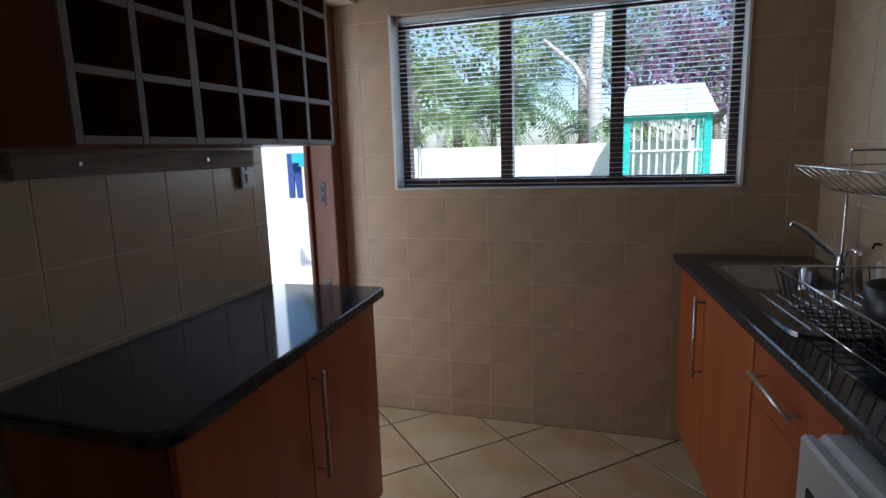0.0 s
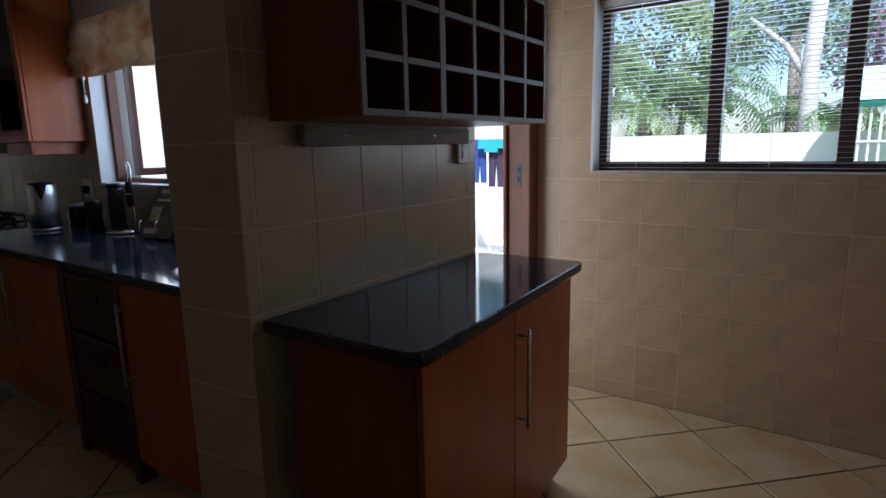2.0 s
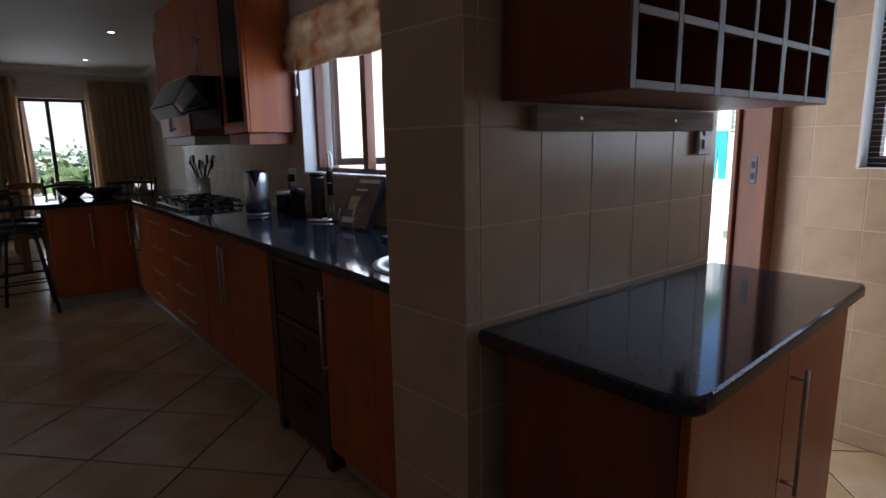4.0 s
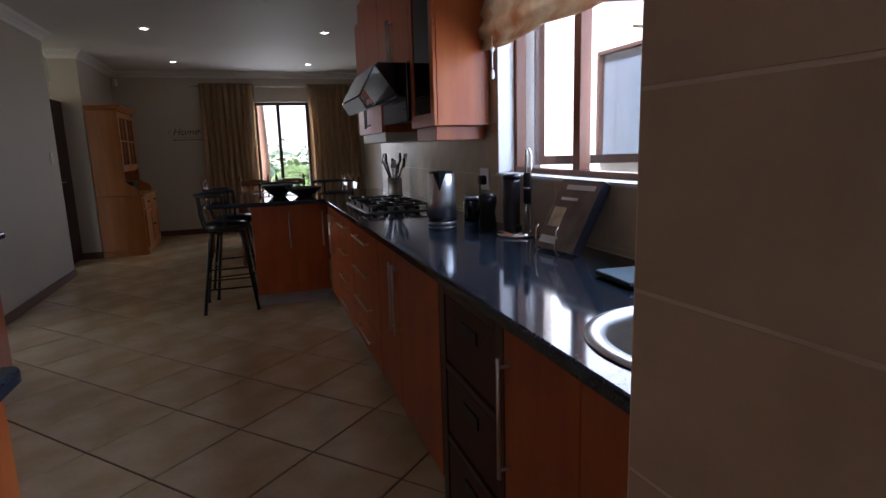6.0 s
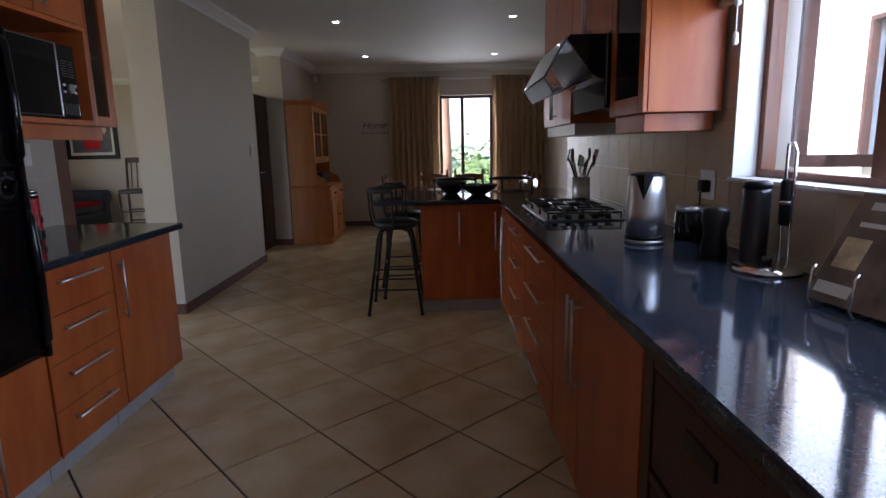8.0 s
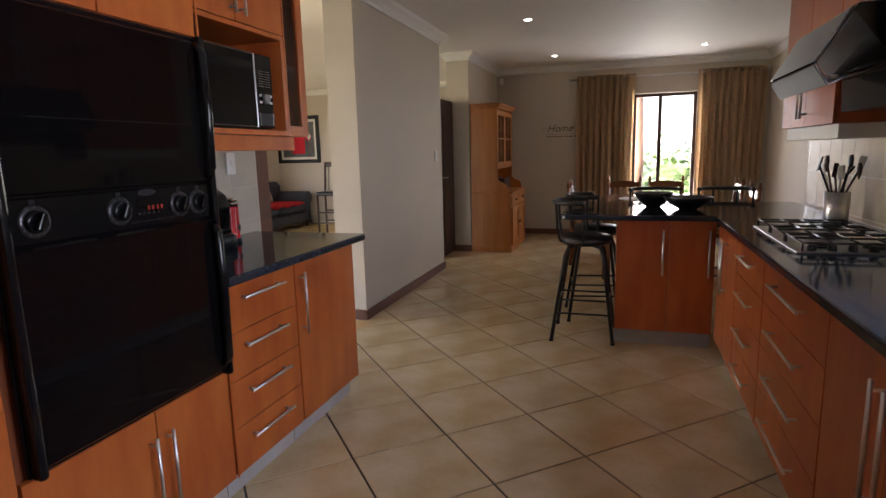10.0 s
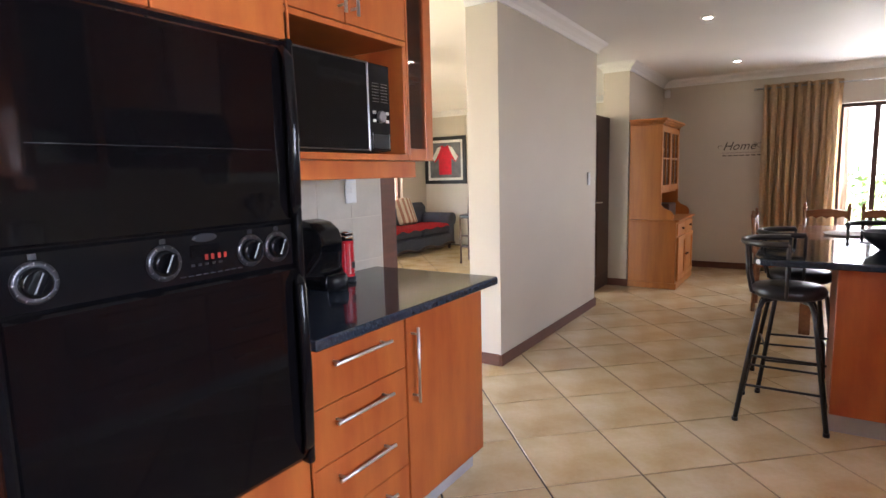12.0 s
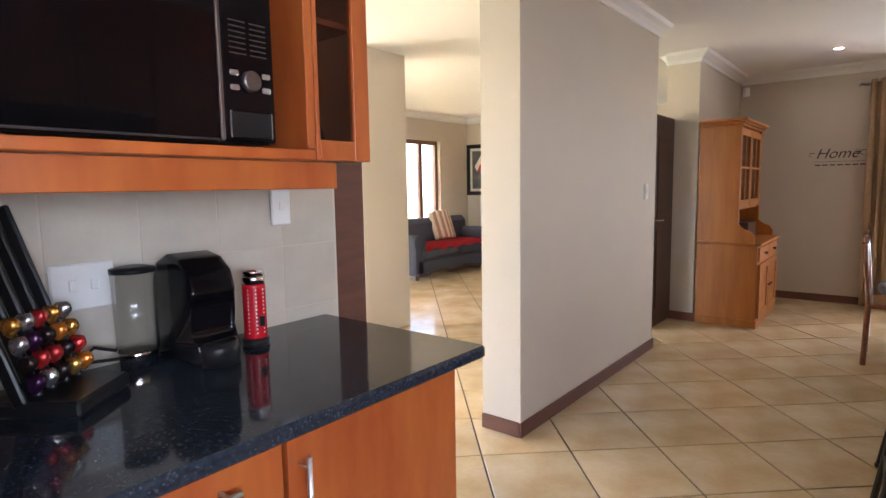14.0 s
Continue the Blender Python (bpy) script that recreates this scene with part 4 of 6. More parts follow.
for x in (-0.07, 0.05):
    bm = bmesh.new()
    tube(bm, [(x, -0.012, 0.10), (x, -0.022, 0.09), (x, -0.03, 0.02), (x, -0.02, 0.004), (x, 0.02, 0.004), (x, 0.10, 0.004), (x, 0.15, 0.17)], 0.0035, 6)
    part("wire", bm, CHROME, stand)
scale_ob = thing("kitchen_scale", "flat black and glass kitchen scale", "scale", -2.47, 1.235, TOP, -4)
scale_ob.scale = (0.82, 0.85, 1.0)
boxpart("body", (-0.115, 0.115, -0.10, 0.10, 0.004, 0.016), BLACKPLASTIC, scale_ob, bevel=0.004)
boxpart("glass_top", (-0.112, 0.112, -0.097, 0.097, 0.0165, 0.021), material("pale_blue_glass", (0.30, 0.42, 0.50), 0.08, vary=0.05, bump=0.0), scale_ob, "pale reflective glass top")
for x, y in ((-0.09, -0.08), (0.08, 0.07)):
    boxpart("foot", (x, x + 0.015, y, y + 0.015, 0.0, 0.004), BLACKPLASTIC, scale_ob)

sink = thing("round_sink", "round stainless steel inset sink bowl", "sink", -1.985, 1.06, 0.90)
bm = bmesh.new()
lathe(bm, [(0.222, 0.0), (0.262, 0.0006), (0.263, 0.004), (0.245, 0.009), (0.222, 0.006), (0.212, -0.02), (0.205, -0.12), (0.17, -0.165), (0.0, -0.175), (0.0, -0.18), (0.175, -0.17), (0.212, -0.12), (0.22, -0.02), (0.222, 0.0)], 0, 0, 0, 56, caps=False)
part("bowl", bm, STEEL, sink)
bm = bmesh.new()
lathe(bm, [(0.035, -0.1745), (0.035, -0.170), (0.01, -0.168)], 0, 0, 0, 20)
part("drain", bm, CHROME, sink)
tap = thing("kitchen_tap", "chrome swivel tap behind the sink", "tap", -1.90, 1.345, TOP)
bm = bmesh.new()
lathe(bm, [(0.028, 0), (0.026, 0.03), (0.018, 0.05)], 0, 0, 0, 20)
tube(bm, [(0, 0, 0.04), (0, 0, 0.24), (0, -0.05, 0.29), (0, -0.13, 0.29), (0, -0.17, 0.24)], 0.011, 10)
part("spout", bm, CHROME, tap)

hob = thing("gas_hob", "steel gas hob with black pan supports", "hob", -5.02, 1.06, TOP)
boxpart("plate", (-0.40, 0.40, -0.215, 0.215, 0.0, 0.008), STEEL, hob, bevel=0.004)
for bx, by, br in ((-0.27, -0.09, 0.045), (-0.27, 0.1, 0.035), (0.0, 0.0, 0.06), (0.27, -0.09, 0.035), (0.27, 0.1, 0.045)):
    bm = bmesh.new()
    lathe(bm, [(br, 0.0085), (br, 0.018), (br * 0.8, 0.026), (0.01, 0.028)], bx, by, 0, 20)
    part("burner", bm, BLACKMETAL, hob)
for gx in (-0.27, 0.0, 0.27):
    bm = bmesh.new()
    z = 0.042
    tube(bm, [(gx - 0.12, -0.19, z), (gx + 0.12, -0.19, z), (gx + 0.12, 0.19, z), (gx - 0.12, 0.19, z)], 0.005, 6, closed=True)
    for yy in (-0.09, 0.0, 0.1):
        tube(bm, [(gx - 0.12, yy, z + 0.003), (gx + 0.12, yy, z + 0.003)], 0.0045, 6)
    tube(bm, [(gx, -0.19, z + 0.003), (gx, 0.19, z + 0.003)], 0.0045, 6)
    for sx in (-0.12, 0.12):
        for sy in (-0.19, 0.19):
            tube(bm, [(gx + sx, sy, z), (gx + sx, sy, 0.0085)], 0.005, 6)
    part("pan_support", bm, BLACKMETAL, hob, "black iron pan support")
for i in range(5):
    bm = bmesh.new()
    lathe(bm, [(0.017, 0.0085), (0.015, 0.03), (0.012, 0.032)], 0.365, -0.15 + i * 0.07, 0, 16)
    part("knob", bm, BLACKPLASTIC, hob)
pot = thing("utensil_pot", "steel pot full of cooking utensils", "utensils", -5.62, 1.28, TOP)
bm = bmesh.new()
lathe(bm, [(0.055, 0), (0.06, 0.005), (0.06, 0.17), (0.056, 0.17), (0.052, 0.01)], 0, 0, 0, 24)
part("pot", bm, STEEL, pot)
for i in range(9):
    a = i * 0.75
    rx, ry = 0.035 * math.cos(a), 0.035 * math.sin(a)
    bm = bmesh.new()
    tip = (rx * 3.2, ry * 2.6, 0.27 + 0.02 * (i % 4))
    tube(bm, [(rx * 0.6, ry * 0.6, 0.012), (rx, ry, 0.16), tip], 0.006, 6)
    if i % 2:
        lathe(bm, [(0.006, -0.05), (0.026, -0.02), (0.03, 0.01), (0.02, 0.035)], 0, 0, 0, 10, pose(*tip) @ Matrix.Diagonal((1, 0.35, 1, 1)))
    else:
        box(bm, -0.016, 0.016, -0.004, 0.004, -0.03, 0.05, bevel=0.004, m=pose(*tip, 8 * (i - 4), 10, 30 * i))
    part("utensil", bm, (BLACKPLASTIC, DARKWOOD, STEEL)[i % 3], pot)
sock = thing("wall_socket", "white double wall socket with a black plug", "socket", -4.06, 1.4285, 1.06)
boxpart("plate", (-0.06, 0.06, -0.012, 0.0, 0.0, 0.12), PLASTIC, sock, bevel=0.004)
boxpart("plug", (0.0, 0.045, -0.05, -0.0125, 0.03, 0.08), BLACKPLASTIC, sock, "black plug", 0.006)
bm = bmesh.new()
tube(bm, [(0.022, -0.045, 0.03), (0.03, -0.05, -0.06), (0.05, -0.06, -0.15), (0.12, -0.10, -0.155)], 0.004, 6)
part("cable", bm, BLACKPLASTIC, sock)


def bowl(label, x, y, r, h):
    bm = bmesh.new()
    lathe(bm, [(r * 0.35, 0), (r * 0.4, 0.006), (r * 0.8, h * 0.55), (r, h), (r * 0.96, h), (r * 0.76, h * 0.58), (r * 0.3, 0.014)], x, y, TOP, 32)
    return solo("bowl", bm, BLACKPLASTIC, label, "bowl", "bowls on the breakfast bar")


bowl("dark wooden bowl on the granite breakfast bar", -6.52, 0.40, 0.14, 0.105)
bowl("wider shallow dark bowl on the granite breakfast bar", -6.36, 0.62, 0.165, 0.085)

# ---- bar stools ----
stool = thing("bar_stool", "black metal bar stool with a padded seat and curved back", "stool", -6.18, -0.055, 0, 0, "stools at the breakfast bar")
SH = 0.70
bm = bmesh.new()
lathe(bm, [(0.15, SH - 0.03), (0.175, SH - 0.015), (0.18, SH + 0.01), (0.165, SH + 0.032), (0.09, SH + 0.042), (0.01, SH + 0.044)], 0, 0, 0, 32)
part("seat", bm, LEATHER, stool, "round padded black vinyl seat")
for sx, sy in ((0.21, -0.215), (0.21, 0.2), (-0.21, -0.215), (-0.21, 0.2)):
    bm = bmesh.new()
    tube(bm, [(sx * 0.25, sy * 0.25, SH - 0.035), (sx * 0.52, sy * 0.52, SH - 0.045), (sx * 0.62, sy * 0.62, SH - 0.10), (sx, sy, 0.012)], 0.013, 8)
    lathe(bm, [(0.016, 0), (0.016, 0.02)], sx, sy, 0, 10)
    part("leg", bm, BLACKMETAL, stool)


def at_height(z, sx, sy):
    t = (SH - 0.10 - z) / (SH - 0.112)
    return (sx * (0.62 + 0.38 * t), sy * (0.62 + 0.38 * t), z)


for a, b, z in (((0.21, -0.215), (0.21, 0.2), 0.20), ((-0.21, -0.215), (-0.21, 0.2), 0.20), ((0.21, -0.215), (-0.21, -0.215), 0.27), ((0.21, 0.2), (-0.21, 0.2), 0.27), ((0.21, -0.215), (0.21, 0.2), 0.36)):
    bm = bmesh.new()
    tube(bm, [at_height(z, *a), at_height(z, *b)], 0.007, 6)
    part("rung", bm, BLACKMETAL, stool)
bm = bmesh.new()
arc = [(0.205 * math.cos(a), 0.205 * math.sin(a) - 0.02, SH + 0.27) for a in [math.pi * (0.98 + 1.04 * i / 14) for i in range(15)]]
tube(bm, arc, 0.017, 8)
part("back_rail", bm, BLACKMETAL, stool, "padded black curved back rail")
for i in (0, 5, 9, 14):
    bm = bmesh.new()
    x, y, z = arc[i]
    tube(bm, [(x, y, z), (x * 0.98, y * 0.95, SH + 0.1), (x * 0.9, y * 0.85, SH + 0.0), (x * 0.6, y * 0.6, SH - 0.03)], 0.009, 6)
    part("back_post", bm, BLACKMETAL, stool)
copy_thing(stool, pose(-6.70, -0.01, 0, 0, 0, 8))
for y, rz in ((0.45, -84), (1.0, -97)):
    copy_thing(stool, pose(-7.28, y, 0, 0, 0, rz))

# ---- pine dresser ----
HX0, HX1 = -10.45, -9.40
d = thing("dresser", "honey pine kitchen dresser with glazed upper doors", "dresser", HX0, -1.75, 0)
W = HX1 - HX0
boxpart("base_body", (0.012, W - 0.012, 0.0, 0.53, 0.07, 0.775), PINE, d)
boxpart("plinth", (0.0, W, 0.0, 0.545, 0.0, 0.07), PINE, d, bevel=0.006)
boxpart("counter_top", (-0.015, W + 0.015, 0.0, 0.565, 0.776, 0.80), PINE, d, bevel=0.006)
for i in range(2):
    a = 0.04 + i * (W - 0.08) / 2
    b = a + (W - 0.08) / 2
    f = boxpart("drawer", (a + 0.01, b - 0.01, 0.531, 0.548, 0.62, 0.755), PINE, d, bevel=0.004)
    bm = bmesh.new()
    lathe(bm, [(0.008, 0), (0.008, 0.01), (0.017, 0.018), (0.012, 0.028)], 0, 0, 0, 14, pose((a + b) / 2, 0.548, 0.69, -90, 0, 0))
    part("knob", bm, DARKWOOD, f)
    f = boxpart("door", (a + 0.01, b - 0.01, 0.531, 0.545, 0.09, 0.60), PINE, d, bevel=0.003)
    for dd in ((a + 0.01, b - 0.01, 0.5455, 0.556, 0.09, 0.15), (a + 0.01, b - 0.01, 0.5455, 0.556, 0.54, 0.60), (a + 0.01, a + 0.075, 0.5455, 0.556, 0.151, 0.539), (b - 0.075, b - 0.01, 0.5455, 0.556, 0.151, 0.539)):
        boxpart("frame", dd, PINE, f)
    bm = bmesh.new()
    lathe(bm, [(0.007, 0), (0.007, 0.01), (0.014, 0.016), (0.01, 0.024)], 0, 0, 0, 14, pose((b - 0.05) if i == 0 else (a + 0.05), 0.556, 0.36, -90, 0, 0))
    part("knob", bm, DARKWOOD, f)
for x in (0.02, W - 0.042):
    bm = bmesh.new()
    side = [(0.0, 0.8005), (0.50, 0.8005), (0.50, 0.86), (0.47, 0.90), (0.40, 0.93), (0.36, 0.97), (0.365, 1.02), (0.36, 1.08), (0.36, 1.88), (0.0, 1.88)]
    v0, v1 = [bm.verts.new((x, y, z)) for y, z in side], [bm.verts.new((x + 0.022, y, z)) for y, z in side]
    bm.faces.new(v0)
    bm.faces.new(v1[::-1])
    for i in range(len(side)):
        bm.faces.new((v0[i], v1[i], v1[(i + 1) % len(side)], v0[(i + 1) % len(side)]))
    part("side_panel", bm, PINE, d, "shaped pine side panel")
boxpart("back_panel", (0.043, W - 0.043, 0.0, 0.015, 0.801, 1.88), PINE, d)
for z in (1.10, 1.35, 1.60, 1.86):
    boxpart("shelf", (0.043, W - 0.043, 0.016, 0.335, z, z + 0.018), PINE, d)
bm = bmesh.new()
for o, z0, z1 in ((0.0, 1.881, 1.90), (0.02, 1.90, 1.92), (0.045, 1.92, 1.945)):
    box(bm, 0.02 - o, W - 0.02 + o, 0.0, 0.37 + o, z0, z1, bevel=0.004)
part("crown_moulding", bm, PINE, d, "stepped pine crown moulding")
for i in range(2):
    a = 0.043 + i * (W - 0.086) / 2
    b = a + (W - 0.086) / 2
    f = boxpart("door_stile", (a + 0.002, a + 0.05, 0.336, 0.358, 1.12, 1.86), PINE, d)
    boxpart("door_stile", (b - 0.05, b - 0.002, 0.336, 0.358, 1.12, 1.86), PINE, d)
    boxpart("door_rail", (a + 0.0505, b - 0.0505, 0.336, 0.358, 1.12, 1.19), PINE, d)
    boxpart("door_rail", (a + 0.0505, b - 0.0505, 0.336, 0.358, 1.80, 1.86), PINE, d)
    boxpart("glazing_bar", ((a + b) / 2 - 0.009, (a + b) / 2 + 0.009, 0.338, 0.356, 1.19, 1.80), PINE, d)
    boxpart("glazing_bar", (a + 0.0505, b - 0.0505, 0.340, 0.354, 1.49, 1.508), PINE, d)
    boxpart("pane", (a + 0.0505, b - 0.0505, 0.344, 0.348, 1.19, 1.80), TINT, d, "glass pane", 0.0)
box_ob = thing("bread_box", "dark box standing in the dresser recess", "box", -10.2, -1.62, 0.8005)
boxpart("body", (0.0, 0.42, 0.0, 0.25, 0.0, 0.16), DARKWOOD, box_ob, bevel=0.01)
card = thing("card", "small white card in the dresser recess", "card", -9.55, -1.45, 0.8005)
boxpart("sheet", (0.0, 0.06, 0.0, 0.006, 0.0, 0.10), PAPER, card)

# ---- curtains and rail ----
def curtain(name, y0, y1, folds, seed):
    rnd = random.Random(seed)
    ob = thing(name, "gold fabric eyelet curtain hanging in deep folds", "curtain", -11.12, y0, 0, 0, "dining room curtains")
    bm = bmesh.new()
    n = folds * 10
    cols = []
    ph = [rnd.uniform(-0.4, 0.4) for _ in range(folds + 1)]
    for i in range(n + 1):
        t = i / n
        y = (y1 - y0) * t
        a = 2 * math.pi * folds * t + ph[int(t * folds)] * 0.5
        col = []
        for j in range(9):
            s = j / 8
            amp = 0.035 + 0.012 * math.sin(3 * s + ph[int(t * folds)])
            col.append(bm.verts.new((amp * math.sin(a) , y + 0.012 * math.cos(2 * a) + 0.01 * math.sin(5 * s + i), 0.02 + (2.39) * s)))
        cols.append(col)
    for p, q in zip(cols, cols[1:]):
        for j in range(8):
            f = bm.faces.new((p[j], q[j], q[j + 1], p[j + 1]))
            f.smooth = True
    bmesh.ops.solidify(bm, geom=bm.faces[:], thickness=0.003)
    part("cloth", bm, CURTAIN, ob)
    for i in range(folds):
        bm = bmesh.new()
        yy = (y1 - y0) * (i + 0.5) / folds
        tube(bm, [(0.024 * math.cos(b), yy, 2.365 + 0.024 * math.sin(b)) for b in [2 * math.pi * q / 14 for q in range(14)]], 0.004, 6, closed=True)
        part("eyelet", bm, STEEL, ob, "steel eyelet ring")
    return ob


curtain("curtain", -0.52, 0.30, 9, 3)
curtain("curtain", 1.16, 2.02, 9, 5)
rod = thing("curtain_rail", "slim steel curtain rod with end caps", "curtain rod", -11.12, -0.6, 2.365)
bm = bmesh.new()
tube(bm, [(0, 0, 0), (0, 2.68, 0)], 0.010, 10)
part("rod", bm, STEEL, rod)
for y in (0.0, 2.66):
    bm = bmesh.new()
    lathe(bm, [(0.018, 0), (0.02, 0.015), (0.01, 0.03)], 0, 0, 0, 14, pose(0, y, 0, 90, 0, 0))
    part("finial", bm, STEEL, rod)
    boxpart("bracket", (-0.078, -0.012, y + 0.03, y + 0.045, -0.01, 0.01), STEEL, rod)

# ---- dining table and chairs ----
TABLEWOOD = material("reddish_table_wood", (0.24, 0.10, 0.045), 0.18, vary=0.2, scale=3, fine=30, bump=0.01, stretch=(1, 8, 8))
t = thing("dining_table", "polished reddish wood dining table", "table", -9.65, -0.05, 0)
boxpart("tabletop", (0, 1.7, 0, 1.15, 0.725, 0.76), TABLEWOOD, t, bevel=0.008)
for x in (0.05, 1.57):
    for y in (0.05, 1.02):
        boxpart("leg", (x, x + 0.08, y, y + 0.08, 0.0, 0.724), TABLEWOOD, t, bevel=0.006)
boxpart("apron", (0.14, 1.56, 0.06, 0.08, 0.64, 0.724), TABLEWOOD, t)
boxpart("apron", (0.14, 1.56, 1.07, 1.09, 0.64, 0.724), TABLEWOOD, t)
platter = thing("platter", "large pale platter on the dining table", "platter", -8.7, 0.35, 0.7605)
bm = bmesh.new()
lathe(bm, [(0.12, 0), (0.2, 0.012), (0.21, 0.018), (0.19, 0.016), (0.1, 0.006)], 0, 0, 0, 36)
part("dish", bm, PAPER, platter)
chair = thing("dining_chair", "reddish wooden dining chair with a scalloped top rail", "chair", -9.80, 0.20, 0, 90, "chairs round the dining table")
boxpart("seat", (-0.22, 0.22, -0.21, 0.21, 0.43, 0.465), TABLEWOOD, chair, bevel=0.01)
for x in (-0.2, 0.2):
    bm = bmesh.new()
    tube(bm, [(x, -0.19, 0), (x, -0.19, 0.43)], 0.018, 8)
    part("leg", bm, TABLEWOOD, chair)
    bm = bmesh.new()
    tube(bm, [(x, 0.21, 0), (x, 0.2, 0.46), (x, 0.24, 0.9)], 0.018, 8)
    lathe(bm, [(0.018, 0), (0.022, 0.02), (0.012, 0.04), (0.016, 0.055), (0.004, 0.07)], x, 0.24, 0.9, 10)
    part("back_post", bm, TABLEWOOD, chair)
for z, h in ((0.80, 0.085), (0.56, 0.06)):
    bm = bmesh.new()
    n = 20
    lo, hi = [], []
    for i in range(n + 1):
        u = i / n
        x = -0.185 + 0.37 * u
        lo.append((x, z + 0.022 * abs(math.sin(math.pi * 4 * u))))
        hi.append((x, z + h + 0.02 * math.sin(math.pi * u)))
    ring = lo + hi[::-1]
    f0, f1 = [bm.verts.new((x, 0.222, zz)) for x, zz in ring], [bm.verts.new((x, 0.242, zz)) for x, zz in ring]
    for i in range(n):
        m = len(ring)
        bm.faces.new((f0[i], f0[i + 1], f0[m - 2 - i], f0[m - 1 - i]))
        bm.faces.new((f1[i + 1], f1[i], f1[m - 1 - i], f1[m - 2 - i]))
    for i in range(len(ring)):
        j = (i + 1) % len(ring)
        bm.faces.new((f0[i], f1[i], f1[j], f0[j]))
    part("top_rail" if z > 0.7 else "lower_rail", bm, TABLEWOOD, chair, "scalloped carved rail")
for cx, cy, rz in ((-9.80, 0.72, 90), (-8.9, -0.17, 180), (-9.2, 1.2, 0), (-8.4, 1.2, 0)):
    copy_thing(chair, pose(cx, cy, 0, 0, 0, rz))

# ---- ceiling lights, alarm sensor, wall lettering ----
for x, y in ((-7.91, -0.75), (-10.2, -0.75), (-7.81, 1.08), (-10.2, 1.12)):
    dl = thing("downlight", "small round recessed ceiling downlight, switched on", "downlight", x, y, CEIL, 0, "ceiling downlights")
    bm = bmesh.new()
    lathe(bm, [(0.055, -0.0005), (0.053, -0.006), (0.038, -0.008), (0.036, -0.002)], 0, 0, 0, 28)
    part("rim", bm, PLASTIC, dl)
    bm = bmesh.new()
    lathe(bm, [(0.034, -0.006), (0.02, -0.010), (0.002, -0.011)], 0, 0, 0, 24)
    part("lamp", bm, LAMP, dl, "glowing lamp")
sensor = thing("alarm_sensor", "white corner alarm sensor", "sensor", -11.13, -1.69, 2.36, 45)
boxpart("body", (-0.035, 0.035, -0.03, 0.03, 0.0, 0.10), PLASTIC, sensor, bevel=0.012)
INK = material("dark_lettering", (0.07, 0.055, 0.045), 0.7, vary=0.1, bump=0.0)
sign = thing("wall_lettering", "dark vinyl Home lettering with a flourish and two lines", "lettering", -11.198, -1.0, 1.55)
fc = bpy.data.curves.new("word", "FONT")
fc.body, fc.size, fc.extrude, fc.shear = "Home", 0.155, 0.0008, 0.35
tmp = bpy.data.objects.new("word_curve", fc)
me = bpy.data.meshes.new_from_object(tmp)
bpy.data.objects.remove(tmp)
me.materials.append(INK)
w = new("word", me)
w.parent = sign
w.matrix_basis = pose(0.002, 0.02, 0.06, 90, 0, 90)
for i, (z, a, b) in enumerate(((0.022, 0.0, 0.52), (-0.015, 0.02, 0.50))):
    for s in range(7 if i else 1):
        bm = bmesh.new()
        n = 7 if i else 1
        box(bm, 0.0008, 0.002, a + (b - a) * s / n, a + (b - a) * (s + (0.75 if i else 1)) / n, z - (0.007 if i else 0.002), z + (0.007 if i else 0.002))
        part("text_line", bm, INK, sign)
for (yc, zc, r, a0, a1) in ((0.47, 0.11, 0.05, 0.5, 5.2), (0.40, 0.13, 0.03, -2, 2.6), (-0.01, 0.10, 0.035, 0.8, 4.6)):
    bm = bmesh.new()
    tube(bm, [(0.0025, yc + r * (1 - 0.08 * q / 4) * math.cos(a0 + (a1 - a0) * q / 14), zc + 0.6 * r * math.sin(a0 + (a1 - a0) * q / 14)) for q in range(15)], 0.004, 5, r_end=0.0015)
    part("flourish", bm, INK, sign)
sw2 = thing("light_switch", "white wall light switch on painted plaster", "switch", -8.02, -1.779, 1.30)
boxpart("plate", (-0.035, 0.035, 0.0, 0.012, -0.06, 0.06), PLASTIC, sw2, bevel=0.004)
boxpart("rocker", (-0.012, 0.012, 0.0125, 0.017, -0.03, 0.03), PLASTIC, sw2)
screen = thing("folding_screen", "tall dark carved wooden screen in the passage", "screen", -9.41, -2.12, 0)
boxpart("panel", (0.0, 0.035, -0.42, 0.0, 0.0, 1.93), DARKWOOD, screen)
boxpart("stile", (0.036, 0.05, -0.06, 0.0, 0.0, 1.95), DARKWOOD, screen)
for y in (-0.03, -0.25):
    bm = bmesh.new()
    lathe(bm, [(0.02, 0), (0.03, 0.02), (0.015, 0.05), (0.022, 0.07), (0.003, 0.1)], 0.02, y, 1.93, 12)
    part("finial", bm, DARKWOOD, screen)

# ---- things on the south worktop ----
coffee = thing("coffee_machine", "black capsule coffee machine with a clear water tank", "coffee machine", -4.37, -1.72, TOP, 180)
coffee.scale = (1.15, 1.0, 1.25)
bm = bmesh.new()
prof = [(-0.075, 0.0), (0.16, 0.0), (0.16, 0.17), (0.13, 0.215), (0.07, 0.235), (0.0, 0.225), (-0.045, 0.20), (-0.065, 0.15), (-0.04, 0.13), (-0.035, 0.06), (-0.075, 0.05)]
v0, v1 = [bm.verts.new((-0.055, y, z)) for y, z in prof], [bm.verts.new((0.055, y, z)) for y, z in prof]
bm.faces.new(v0)
bm.faces.new(v1[::-1])
for i in range(len(prof)):
    bm.faces.new((v0[i], v1[i], v1[(i + 1) % len(prof)], v0[(i + 1) % len(prof)]))
